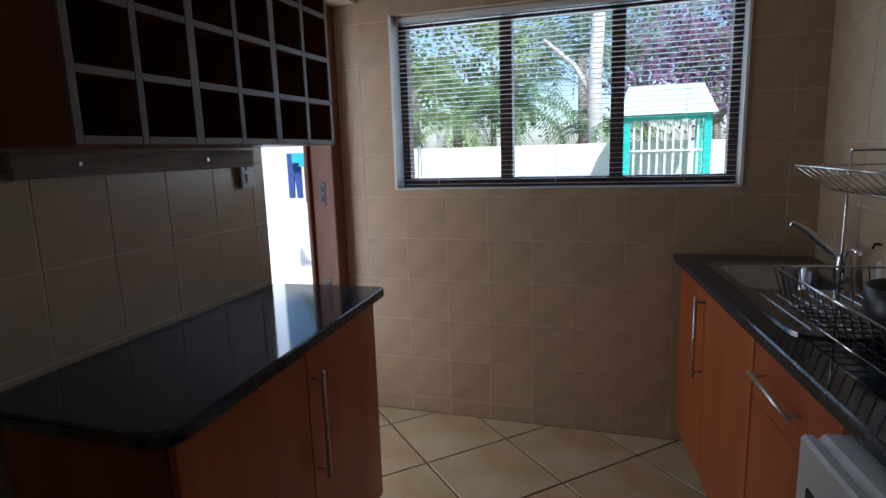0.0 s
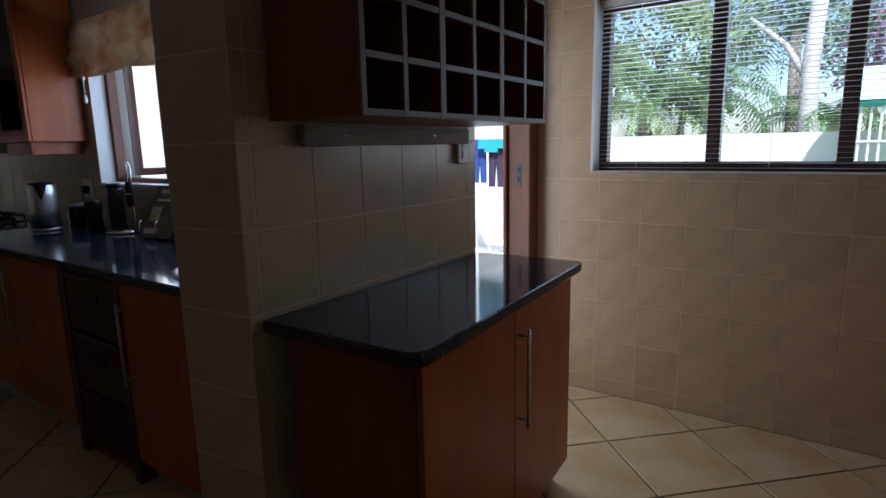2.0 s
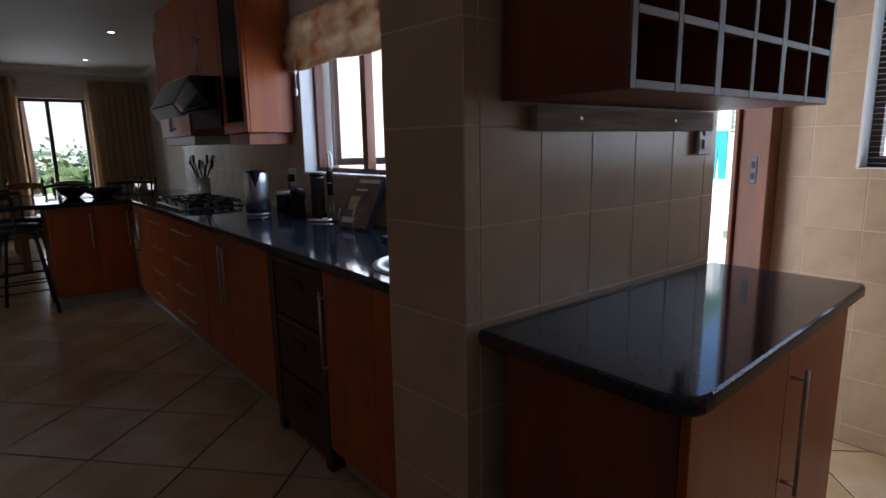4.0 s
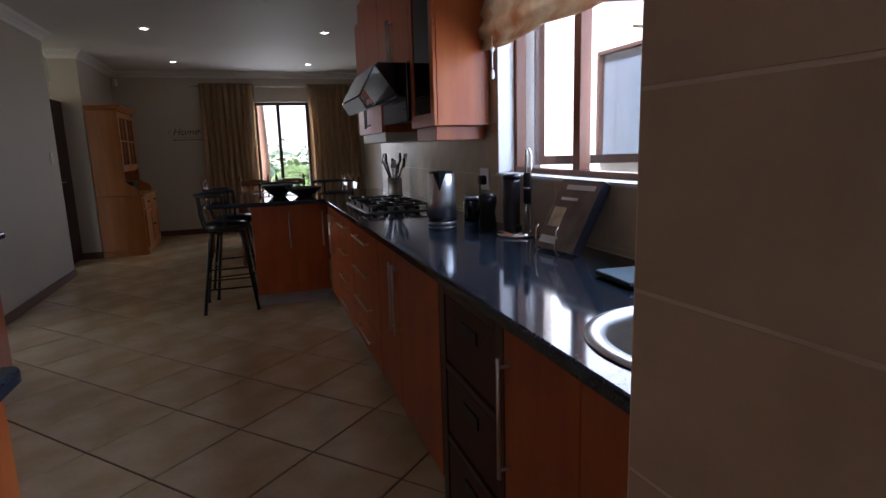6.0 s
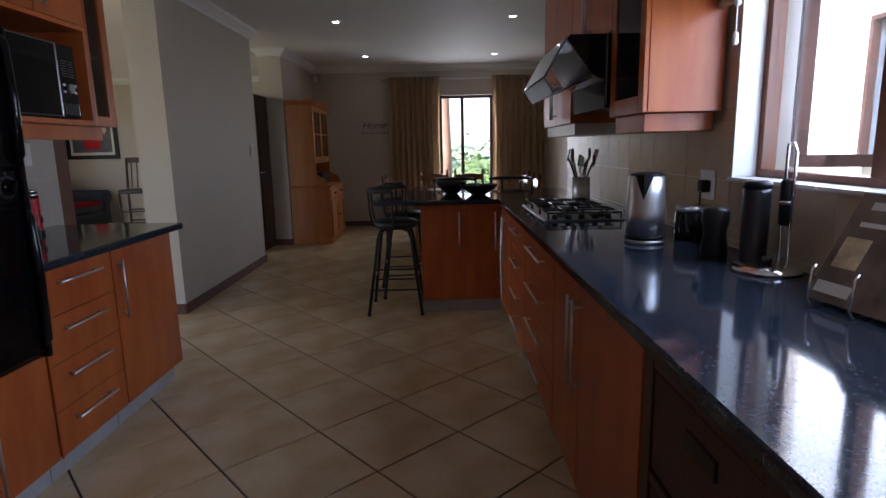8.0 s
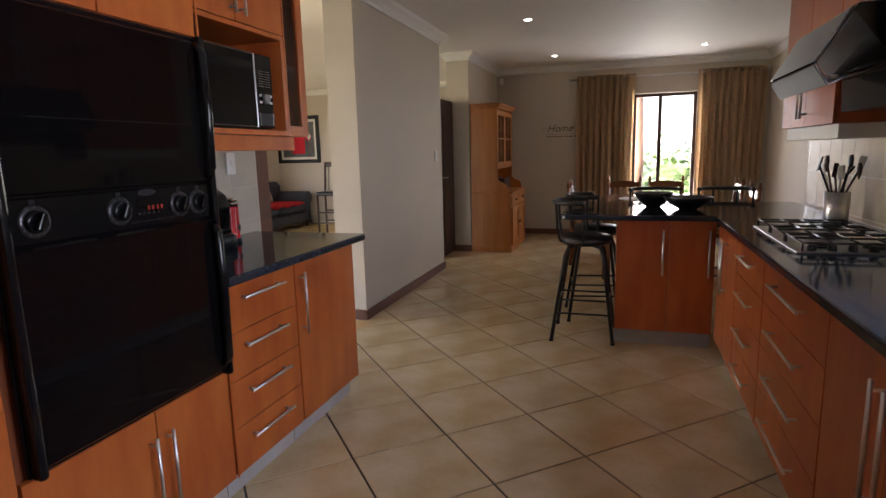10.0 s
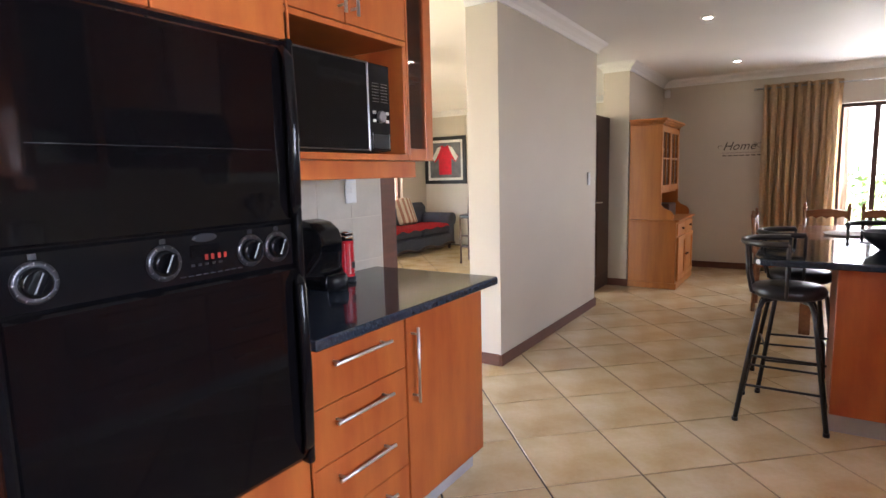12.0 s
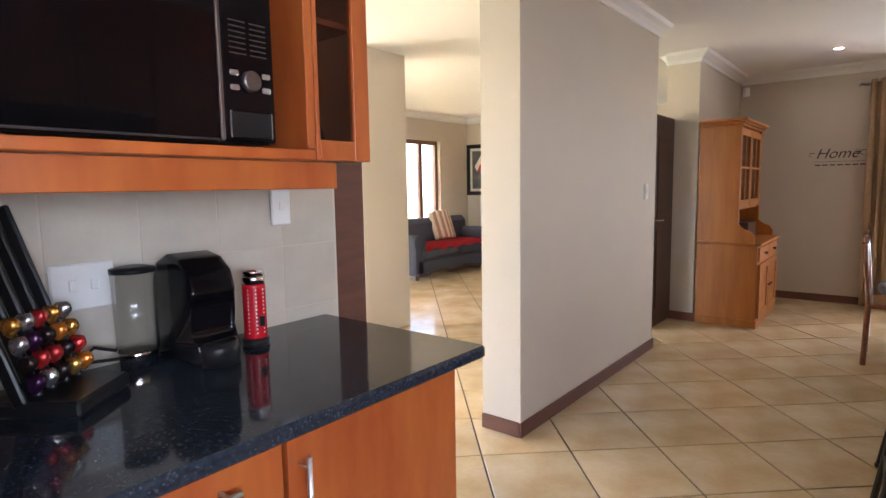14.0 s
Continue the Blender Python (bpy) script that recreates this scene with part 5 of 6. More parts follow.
bmesh.ops.bevel(bm, geom=bm.edges[:], offset=0.012, segments=3, affect="EDGES", profile=0.6)
for f in bm.faces:
    f.smooth = True
part("body", bm, BLACKGLOSS, coffee)
bm = bmesh.new()
lathe(bm, [(0.045, 0.0), (0.047, 0.035), (0.04, 0.05)], 0.0, -0.07, 0.0, 24)
part("drip_tray", bm, BLACKPLASTIC, coffee, "round black drip tray")
bm = bmesh.new()
lathe(bm, [(0.04, 0.0), (0.042, 0.03), (0.042, 0.035)], -0.12, 0.09, 0, 24)
part("tank_foot", bm, CHROME, coffee, "bright tank foot")
bm = bmesh.new()
lathe(bm, [(0.046, 0.0355), (0.049, 0.20), (0.047, 0.20), (0.044, 0.037)], -0.12, 0.09, 0, 28)
tank = part("water_tank", bm, glass("clear_plastic", (0.96, 0.96, 0.95)), coffee, "clear plastic water tank")
bm = bmesh.new()
lathe(bm, [(0.05, 0.2005), (0.05, 0.21), (0.03, 0.214)], -0.12, 0.09, 0, 28)
part("tank_lid", bm, BLACKPLASTIC, coffee, "black tank lid")
bm = bmesh.new()
tube(bm, [(-0.14, 0.12, 0.03), (-0.20, 0.13, 0.05), (-0.27, 0.12, 0.012), (-0.36, 0.14, 0.006)], 0.004, 6)
tube(bm, [(-0.14, 0.10, 0.02), (-0.22, 0.09, 0.03), (-0.30, 0.10, 0.006), (-0.36, 0.12, 0.006)], 0.004, 6)
part("cable", bm, BLACKPLASTIC, coffee, "black power cable")
milk = thing("milk_frother", "red ribbed milk frother with a chrome lid", "frother", -4.535, -1.735, TOP)
milk.scale = (1.1, 1.1, 1.22)
bm = bmesh.new()
lathe(bm, [(0.034, 0), (0.036, 0.004), (0.034, 0.018)], 0, 0, 0, 24)
part("base", bm, BLACKPLASTIC, milk)
bm = bmesh.new()
pr = [(0.029, 0.0185)]
for i in range(17):
    pr += [(0.031, 0.022 + i * 0.0075), (0.0295, 0.0258 + i * 0.0075)]
lathe(bm, pr + [(0.03, 0.152)], 0, 0, 0, 28)
jug = part("jug", bm, RED, milk)
for an in (28, 66, 104):
    for i in range(12):
        bm = bmesh.new()
        box(bm, -0.0016, 0.0016, -0.0005, 0.0005, -0.0016, 0.0016, m=Matrix.Rotation(radians(an), 4, "Z") @ pose(0.0314, 0, 0.034 + i * 0.0095, 0, 0, 90))
        part("dot", bm, PLASTIC, jug)
bm = bmesh.new()
lathe(bm, [(0.031, 0.1525), (0.031, 0.168), (0.027, 0.172)], 0, 0, 0, 24)
lathe(bm, [(0.029, 0.1725), (0.029, 0.185), (0.01, 0.188)], 0, 0, 0, 24)
part("lid", bm, CHROME, milk)
boxpart("switch", (-0.008, 0.008, 0.0305, 0.037, 0.05, 0.075), BLACKPLASTIC, milk)

holder = thing("capsule_holder", "black sloping rack of coloured coffee capsules", "capsule rack", -4.01, -1.68, TOP, -140)
holder.scale = (0.9, 1.0, 1.2)
boxpart("tray", (-0.11, 0.11, -0.10, 0.09, 0.0, 0.03), BLACKPLASTIC, holder, bevel=0.006)
CAPS = [material("capsule_gold", (0.55, 0.28, 0.06), 0.25, 0.8, bump=0.0), material("capsule_red", (0.45, 0.03, 0.03), 0.25, 0.6, bump=0.0), material("capsule_orange", (0.65, 0.2, 0.03), 0.25, 0.6, bump=0.0), material("capsule_purple", (0.06, 0.02, 0.07), 0.25, 0.7, bump=0.0), material("capsule_dark", (0.03, 0.02, 0.02), 0.25, 0.7, bump=0.0), material("capsule_silver", (0.5, 0.5, 0.5), 0.25, 0.9, bump=0.0)]
lean = pose(0, 0.0, 0.03, -22, 0, 0)
for i in range(5):
    x = -0.10 + i * 0.05
    bm = bmesh.new()
    box(bm, x - 0.021, x - 0.006, 0.0, 0.028, 0.0, 0.36, bevel=0.004, m=lean)
    part("channel", bm, BLACKPLASTIC, holder, "black capsule channel")
    bm = bmesh.new()
    box(bm, x - 0.005, x + 0.004, 0.012, 0.022, 0.0, 0.34, bevel=0.002, m=lean)
    part("channel_gap", bm, STEEL, holder, "pale metal strip")
for c in range(5):
    for r in range(4):
        bm = bmesh.new()
        vs = lathe(bm, [(0.018, 0), (0.0185, 0.003), (0.015, 0.014), (0.011, 0.024), (0.004, 0.027)], 0, 0, 0, 14, lean @ pose(-0.085 + c * 0.046, -0.004, 0.025 + r * 0.036, 90, 0, 0))
        part("capsule", bm, CAPS[(c * 2 + r * (c + 1) + (0 if c > 1 else 3)) % 6], holder)
for x, z, wd, n in ((-4.75, 1.30, 0.075, 1), (-4.14, 1.12, 0.15, 2)):
    so = thing("wall_socket", "white wall socket on the tiled splashback", "socket", x, -1.893, z)
    boxpart("plate", (-wd / 2, wd / 2, 0.0, 0.011, -0.06, 0.06), PLASTIC, so, bevel=0.004)
    for q in range(n):
        boxpart("rocker", (-0.01 + q * 0.05 - (n - 1) * 0.025, 0.01 + q * 0.05 - (n - 1) * 0.025, 0.0115, 0.016, -0.01, 0.02), PLASTIC, so)
GREEN = material("green_label", (0.12, 0.40, 0.03), 0.5, vary=0.1, bump=0.0)
for x, y, r, h, mt, lab in ((-4.46, -1.42, 0.026, 0.07, GREEN, "small green labelled jar in the glass cabinet"), (-4.54, -1.42, 0.02, 0.065, BLACKPLASTIC, "small dark bottle in the glass cabinet"), (-4.49, -1.50, 0.03, 0.09, PLASTIC, "small white tub in the glass cabinet")):
    bm = bmesh.new()
    lathe(bm, [(r, 0), (r, h * 0.8), (r * 0.8, h * 0.85), (r * 0.8, h), (r * 0.3, h)], x, y, 1.446, 18)
    solo("jar", bm, mt, lab, "jar")

# ---- scullery sink run ----
ss = tagged(new("drainer_sink"), "stainless steel inset sink with a drainer", "sink")
ss.matrix_basis = EAST @ pose(0, 0, 0.9005)
bm = bmesh.new()
out = rounded([(0.22, 0.07), (1.15, 0.07), (1.15, 0.47), (0.22, 0.47)], (0.08, 0.08, 0.08, 0.08))
inn = rounded([(0.27, 0.11), (0.66, 0.11), (0.66, 0.42), (0.27, 0.42)], (0.07, 0.07, 0.07, 0.07))
lo = [bm.verts.new((x, y, 0.0)) for x, y in out]
up = [bm.verts.new((x, y, 0.006)) for x, y in out]
iu = [bm.verts.new((x, y, 0.003)) for x, y in inn]
for i in range(len(out)):
    j = (i + 1) % len(out)
    bm.faces.new((lo[i], lo[j], up[j], up[i]))
    bm.faces.new((up[i], up[j], iu[j], iu[i]))
part("rim", bm, SINKSTEEL, ss)
bm = bmesh.new()
rings = []
for o, z in ((0.0, 0.003), (0.006, -0.01), (0.012, -0.13), (0.035, -0.155), (0.10, -0.16)):
    rings.append([bm.verts.new((x + (0.465 - x) * o / 0.2, y + (0.265 - y) * o / 0.16, z)) for x, y in inn])
for r0, r1 in zip(rings, rings[1:]):
    for i in range(len(inn)):
        j = (i + 1) % len(inn)
        f = bm.faces.new((r0[i], r0[j], r1[j], r1[i]))
        f.smooth = True
bm.faces.new(rings[-1])
part("bowl", bm, SINKSTEEL, ss, "deep steel bowl")
for i in range(7):
    boxpart("groove", (0.72, 1.10, 0.12 + i * 0.045, 0.128 + i * 0.045, 0.0035, 0.008), SINKSTEEL, ss)
tp = tagged(new("mixer_tap"), "chrome mixer tap with a long raised spout", "tap")
tp.matrix_basis = EAST @ pose(0.50, 0.45, 0.9005)
bm = bmesh.new()
lathe(bm, [(0.028, 0), (0.03, 0.02), (0.026, 0.07), (0.022, 0.09), (0.01, 0.10)], 0, 0, 0, 24)
part("body", bm, CHROME, tp)
bm = bmesh.new()
tube(bm, [(0.0, 0, 0.06), (-0.02, -0.04, 0.10), (-0.05, -0.10, 0.165), (-0.065, -0.14, 0.19), (-0.068, -0.15, 0.175)], 0.014, 10, r_end=0.009)
part("spout", bm, CHROME, tp)
bm = bmesh.new()
tube(bm, [(0.0, 0, 0.095), (0.05, 0.0, 0.115), (0.10, 0.0, 0.11)], 0.008, 8)
part("lever", bm, CHROME, tp)

dr = tagged(new("dish_rack"), "two-tier wire dish drying rack", "dish rack")
dr.matrix_basis = EAST @ pose(0.90, 0.09, 0.909)
L, Wd = 0.62, 0.40


def wire(name, pts, r=0.0028, closed=False, mat=None):
    bm = bmesh.new()
    tube(bm, pts, r, 6, closed=closed)
    return part(name, bm, mat or CHROME, dr)


wire("rim", [(0, 0, 0.12), (L, 0, 0.12), (L, Wd, 0.12), (0, Wd, 0.12)], 0.0035, True)
wire("lower_rim", [(0.03, 0.03, 0.015), (L - 0.03, 0.03, 0.015), (L - 0.03, Wd - 0.03, 0.015), (0.03, Wd - 0.03, 0.015)], 0.003, True)
for i in range(15):
    x = 0.02 + i * (L - 0.04) / 14
    wire("wire", [(x, 0.0, 0.12), (x, 0.03, 0.015), (x, Wd - 0.03, 0.015), (x, Wd, 0.12)], 0.002, mat=BLACKMETAL)
for i in range(9):
    y = 0.03 + i * (Wd - 0.06) / 8
    wire("wire", [(0.0, y, 0.12), (0.03, y, 0.014), (L - 0.03, y, 0.014), (L, y, 0.12)], 0.002, mat=BLACKMETAL)
for x, y in ((0.12, 0.36), (0.50, 0.36), (0.12, 0.12), (0.50, 0.12)):
    wire("upright", [(x, y, 0.0), (x, y, 0.44)], 0.0035)
wire("upper_rim", [(0.02, 0.03, 0.40), (0.58, 0.03, 0.40), (0.58, 0.39, 0.40), (0.02, 0.39, 0.40)], 0.003, True)
wire("upper_lower_rim", [(0.08, 0.10, 0.34), (0.53, 0.10, 0.34), (0.53, 0.37, 0.34), (0.08, 0.37, 0.34)], 0.003, True)
for i in range(13):
    x = 0.03 + i * 0.045
    wire("upper_wire", [(x, 0.03, 0.40), (0.08 + i * 0.0375, 0.10, 0.34), (0.08 + i * 0.0375, 0.37, 0.34), (x, 0.39, 0.40)], 0.0018)
for x in (0.12, 0.50):
    wire("top_rail", [(x, 0.36, 0.44), (x, 0.12, 0.44)], 0.0035)
wire("top_rail", [(0.12, 0.36, 0.44), (0.50, 0.36, 0.44)], 0.0035)
pan = tagged(new("dark_pan"), "dark pan drying in the wire rack", "pan")
pan.matrix_basis = EAST @ pose(1.14, 0.33, 0.928)
bm = bmesh.new()
lathe(bm, [(0.09, 0), (0.105, 0.01), (0.11, 0.10), (0.105, 0.10), (0.095, 0.015)], 0, 0, 0, 28)
part("bowl", bm, BLACKMETAL, pan)
soap = tagged(new("soap_bottle"), "clear washing-up liquid bottle with a red cap", "bottle")
soap.matrix_basis = EAST @ pose(0.80, 0.50, 0.9005)
bm = bmesh.new()
lathe(bm, [(0.03, 0), (0.034, 0.01), (0.034, 0.10), (0.022, 0.15), (0.014, 0.17)], 0, 0, 0, 20)
part("bottle", bm, glass("yellow_liquid", (0.85, 0.82, 0.35)), soap)
bm = bmesh.new()
lathe(bm, [(0.017, 0.1705), (0.017, 0.20), (0.008, 0.215)], 0, 0, 0, 16)
part("cap", bm, RED, soap, "red cap")
pump = tagged(new("soap_pump"), "small black-spouted soap pump", "soap dispenser")
pump.matrix_basis = EAST @ pose(0.66, 0.50, 0.9005)
bm = bmesh.new()
lathe(bm, [(0.026, 0), (0.026, 0.09), (0.012, 0.10)], 0, 0, 0, 18)
part("bottle", bm, PAPER, pump)
bm = bmesh.new()
tube(bm, [(0, 0, 0.10), (0, 0, 0.15), (-0.01, -0.035, 0.15), (-0.012, -0.04, 0.135)], 0.005, 6)
part("spout", bm, BLACKPLASTIC, pump)
hook = thing("wall_hook", "small metal hook above the sink", "hook", 0.659, 1.72, 1.57)
bm = bmesh.new()
tube(bm, [(0, 0, 0.03), (-0.01, 0, -0.01), (-0.03, 0, -0.02), (-0.04, 0, 0.0)], 0.004, 6)
part("wire", bm, CHROME, hook)
brush = thing("green_cloth", "bright green cloth hanging on the tiled wall", "cloth", 0.655, 1.60, 1.22)
bm = bmesh.new()
n = 10
lo2 = [[bm.verts.new((-0.004 - 0.012 * math.sin(i * 1.3 + j), -0.05 + 0.01 * i * (0.4 + 0.06 * (9 - j)), 0.03 * j)) for j in range(10)] for i in range(n)]
for i in range(n - 1):
    for j in range(9):
        bm.faces.new((lo2[i][j], lo2[i + 1][j], lo2[i + 1][j + 1], lo2[i][j + 1]))
bmesh.ops.solidify(bm, geom=bm.faces[:], thickness=0.003)
part("cloth", bm, GREEN, brush)
wm = tagged(new("washing_machine"), "white front-loading washing machine under the worktop", "washing machine")
wm.matrix_basis = EAST @ pose(1.55, -0.065, 0)
boxpart("body", (0.0, 0.60, 0.02, 0.45, 0.0, 0.86), PLASTIC, wm, bevel=0.012)
boxpart("front_panel", (0.004, 0.596, 0.0, 0.019, 0.03, 0.68), PLASTIC, wm, bevel=0.006)
boxpart("control_panel", (0.004, 0.596, -0.006, 0.019, 0.685, 0.855), PLASTIC, wm, bevel=0.006)
boxpart("badge", (0.05, 0.10, -0.0075, -0.0062, 0.755, 0.775), BLACKPLASTIC, wm, "small dark plain badge")
bm = bmesh.new()
lathe(bm, [(0.17, 0), (0.17, 0.02), (0.13, 0.035), (0.02, 0.03)], 0, 0, 0, 36, pose(0.3, 0.0, 0.38, 90, 0, 0))
part("porthole", bm, BLACKGLASS, wm, "dark glass porthole")

# floral roman blind of the kitchen window
FLORAL = material("floral_blind_fabric", (0.50, 0.42, 0.30), 0.8, vary=0.2, scale=7, fine=160, bump=0.1, second=(0.30, 0.14, 0.06))
rb = thing("roman_blind", "floral roman blind gathered above the kitchen window", "blind", -4.0, 1.40, 1.80)
bm = bmesh.new()
prof = [(0.0, 0.30), (-0.012, 0.22), (-0.03, 0.17), (-0.012, 0.14), (-0.04, 0.09), (-0.03, 0.05), (-0.012, 0.04), (-0.035, 0.0), (-0.02, -0.01)]
n = 24
grid = [[bm.verts.new((2.07 * i / n, y + 0.004 * math.sin(i * 1.7 + j), z - 0.02 * math.sin(math.pi * ((i * 3) % n) / n) * (1 if j > 5 else 0.2))) for j, (y, z) in enumerate(prof)] for i in range(n + 1)]
for p, q in zip(grid, grid[1:]):
    for j in range(len(prof) - 1):
        f = bm.faces.new((p[j], q[j], q[j + 1], p[j + 1]))
        f.smooth = True
bmesh.ops.solidify(bm, geom=bm.faces[:], thickness=0.004)
part("cloth", bm, FLORAL, rb)
bm = bmesh.new()
tube(bm, [(0.22, -0.045, 0.03), (0.22, -0.045, -0.13)], 0.002, 5)
part("cord", bm, PLASTIC, rb)
bm = bmesh.new()
lathe(bm, [(0.003, 0), (0.009, -0.005), (0.011, -0.035), (0.006, -0.045)], 0.22, -0.045, -0.13, 12)
part("cord_pull", bm, PLASTIC, rb, "white cord pull")
bm = bmesh.new()
lathe(bm, [(0.003, 0), (0.011, -0.006), (0.011, -0.02), (0.004, -0.026)], 0.22, -0.045, -0.02, 12)
part("cord_pull", bm, PLASTIC, rb, "white cord pull")

# ---- lounge ----
sofa = thing("sofa", "blue-grey two-seat sofa with a red throw and striped cushion", "sofa", -11.75, -6.45, 0)
SW = 2.15
boxpart("base", (0.05, SW - 0.05, 0.02, 0.86, 0.08, 0.30), NAVY, sofa, bevel=0.03)
boxpart("backrest", (0.02, SW - 0.02, 0.0, 0.26, 0.30, 0.86), NAVY, sofa, bevel=0.08)
for i in range(2):
    boxpart("seat_cushion", (0.22 + i * 0.86, 1.07 + i * 0.86, 0.22, 0.87, 0.301, 0.47), NAVY, sofa, bevel=0.045)
for x in (0.0, SW - 0.22):
    bm = bmesh.new()
    box(bm, x, x + 0.22, 0.05, 0.86, 0.08, 0.52, bevel=0.03)
    tube(bm, [(x + 0.11, 0.03, 0.55), (x + 0.11, 0.88, 0.55)], 0.125, 18)
    part("armrest", bm, NAVY, sofa, "rolled armrest")
bm = bmesh.new()
pts = [(0.05 + (SW - 0.1) * i / 30, 0.875, 0.10 + 0.025 * math.sin(i * 0.62)) for i in range(31)]
tube(bm, pts, 0.022, 8)
part("skirt_rail", bm, DARKWOOD, sofa, "wavy dark wooden rail")
for x in (0.12, SW - 0.12):
    for y in (0.1, 0.8):
        bm = bmesh.new()
        lathe(bm, [(0.02, 0), (0.03, 0.03), (0.035, 0.08)], x, y, 0, 12)
        part("foot", bm, DARKWOOD, sofa)
throw = thing("throw", "red throw spread over the sofa seat", "throw", -11.75, -6.45, 0)
bm = bmesh.new()
n = 30
g = [[bm.verts.new((0.25 + 1.65 * i / n, y, z + 0.006 * math.sin(i * 0.9 + j))) for j, (y, z) in enumerate(((0.30, 0.486), (0.5, 0.49), (0.7, 0.488), (0.85, 0.482), (0.895, 0.44 + 0.02 * math.sin(i))))] for i in range(n + 1)]
for p, q in zip(g, g[1:]):
    for j in range(4):
        f = bm.faces.new((p[j], q[j], q[j + 1], p[j + 1]))
        f.smooth = True
bmesh.ops.solidify(bm, geom=bm.faces[:], thickness=0.012)
part("cloth", bm, REDCLOTH, throw)
STRIPE = material("cream_cushion", (0.66, 0.58, 0.48), 0.85, vary=0.1, scale=30, fine=200, bump=0.1)
STRIPED = material("brown_stripe", (0.40, 0.22, 0.16), 0.85, vary=0.1, bump=0.05)
cu = thing("cushion", "cream cushion with brown stripes on the sofa", "cushion", -10.98, -6.10, 0.50)
for i in range(9):
    bm = bmesh.new()
    x0 = -0.25 + i * 0.5 / 9
    th = 0.03 + 0.07 * math.sin(math.pi * (i + 0.5) / 9)
    box(bm, x0, x0 + 0.5 / 9, -th, th, 0.0, 0.48, bevel=0.02, m=pose(0, 0, 0, 20, 0, 0))
    part("stripe", bm, STRIPE if i % 2 == 0 else STRIPED, cu)


def picture(name, label, x, y, z, w, h, rz, art):
    ob = thing(name, label, "picture", x, y, z, rz)
    for d in ((0, w, 0, 0.03, 0, 0.07), (0, w, 0, 0.03, h - 0.07, h), (0, 0.07, 0, 0.03, 0.0705, h - 0.0705), (w - 0.07, w, 0, 0.03, 0.0705, h - 0.0705)):
        boxpart("frame", d, BLACKPLASTIC, ob, "black frame")
    boxpart("mount", (0.07, w - 0.07, 0.018, 0.022, 0.07, h - 0.07), PAPER, ob, "white mount")
    for d, mt in art:
        bm = bmesh.new()
        prism(bm, d[0], 0, 0.003)
        bmesh.ops.transform(bm, matrix=pose(0, d[1], 0, 90, 0, 0), verts=bm.verts)
        part("shape", bm, mt, ob)
    return ob


GREYART = material("grey_backing", (0.12, 0.12, 0.13), 0.7, vary=0.3, scale=8)
W_, H_ = 0.95, 0.92
shirt = [(0.33, 0.18), (0.62, 0.18), (0.62, 0.50), (0.72, 0.42), (0.78, 0.52), (0.62, 0.72), (0.54, 0.75), (0.475, 0.72), (0.41, 0.75), (0.33, 0.72), (0.17, 0.52), (0.23, 0.42), (0.33, 0.50)]
white_sl = [(0.62, 0.60), (0.72, 0.44), (0.77, 0.52), (0.64, 0.71), (0.56, 0.73)]
white_sl2 = [(0.33, 0.60), (0.23, 0.44), (0.18, 0.52), (0.31, 0.71), (0.39, 0.73)]
picture("framed_jersey", "black-framed red and white jersey on the lounge wall", -12.118, -6.49, 1.20, W_, H_, 90,
        (((( (0.12, 0.12), (0.83, 0.12), (0.83, 0.80), (0.12, 0.80)), 0.017), GREYART), ((shirt, 0.013), REDCLOTH), ((white_sl, 0.009), PAPER), ((white_sl2, 0.009), PAPER)))
lc = thing("bar_chair", "tall dark wooden bar chair with a slatted back", "chair", -10.32, -4.33, 0, 100, "tall chairs in the lounge")
boxpart("seat", (-0.2, 0.2, -0.2, 0.2, 0.70, 0.76), LEATHER, lc, bevel=0.015)
for x in (-0.185, 0.185):
    bm = bmesh.new()
    tube(bm, [(x, -0.185, 0), (x, -0.185, 0.70)], 0.018, 8)
    part("leg", bm, DARKWOOD, lc)
    bm = bmesh.new()
    tube(bm, [(x, 0.185, 0), (x, 0.185, 0.72), (x, 0.27, 1.22)], 0.018, 8)
    part("back_post", bm, DARKWOOD, lc)
for i in range(4):
    bm = bmesh.new()
    x = -0.12 + i * 0.08
    tube(bm, [(x, 0.20, 0.77), (x, 0.265, 1.18)], 0.009, 6)
    part("slat", bm, DARKWOOD, lc)
boxpart("top_rail", (-0.2, 0.2, 0.255, 0.285, 1.15, 1.23), DARKWOOD, lc, bevel=0.008)
for z in (0.25, 0.42):
    boxpart("rung", (-0.18, 0.18, -0.195, -0.175, z, z + 0.025), DARKWOOD, lc)
    boxpart("rung", (-0.18, 0.18, 0.175, 0.195, z, z + 0.025), DARKWOOD, lc)
copy_thing(lc, pose(-9.87, -3.70, 0, 0, 0, 100))
ld = window("window_4", "varnished wooden glazed lounge door", pose(-11.35, -6.62, 0.0), 0.90, 2.15, (0.45,), FRAMEWOOD, 0.07, 0.06)
leaf = thing("door_leaf", "dark varnished wooden door standing open in the opening", "door", -9.395, -2.02, 0)
boxpart("panel", (0.0, 0.55, 0.0, 0.04, 0.012, 1.985), DARKWOOD, leaf)
for z in (0.18, 1.05):
    boxpart("raised_field", (0.08, 0.47, 0.0405, 0.048, z, z + 0.75), DARKWOOD, leaf, "", 0.004)
bm = bmesh.new()
tube(bm, [(0.50, 0.042, 1.02), (0.50, 0.08, 1.02), (0.40, 0.08, 1.02)], 0.008, 8)
part("handle", bm, STEEL, leaf)
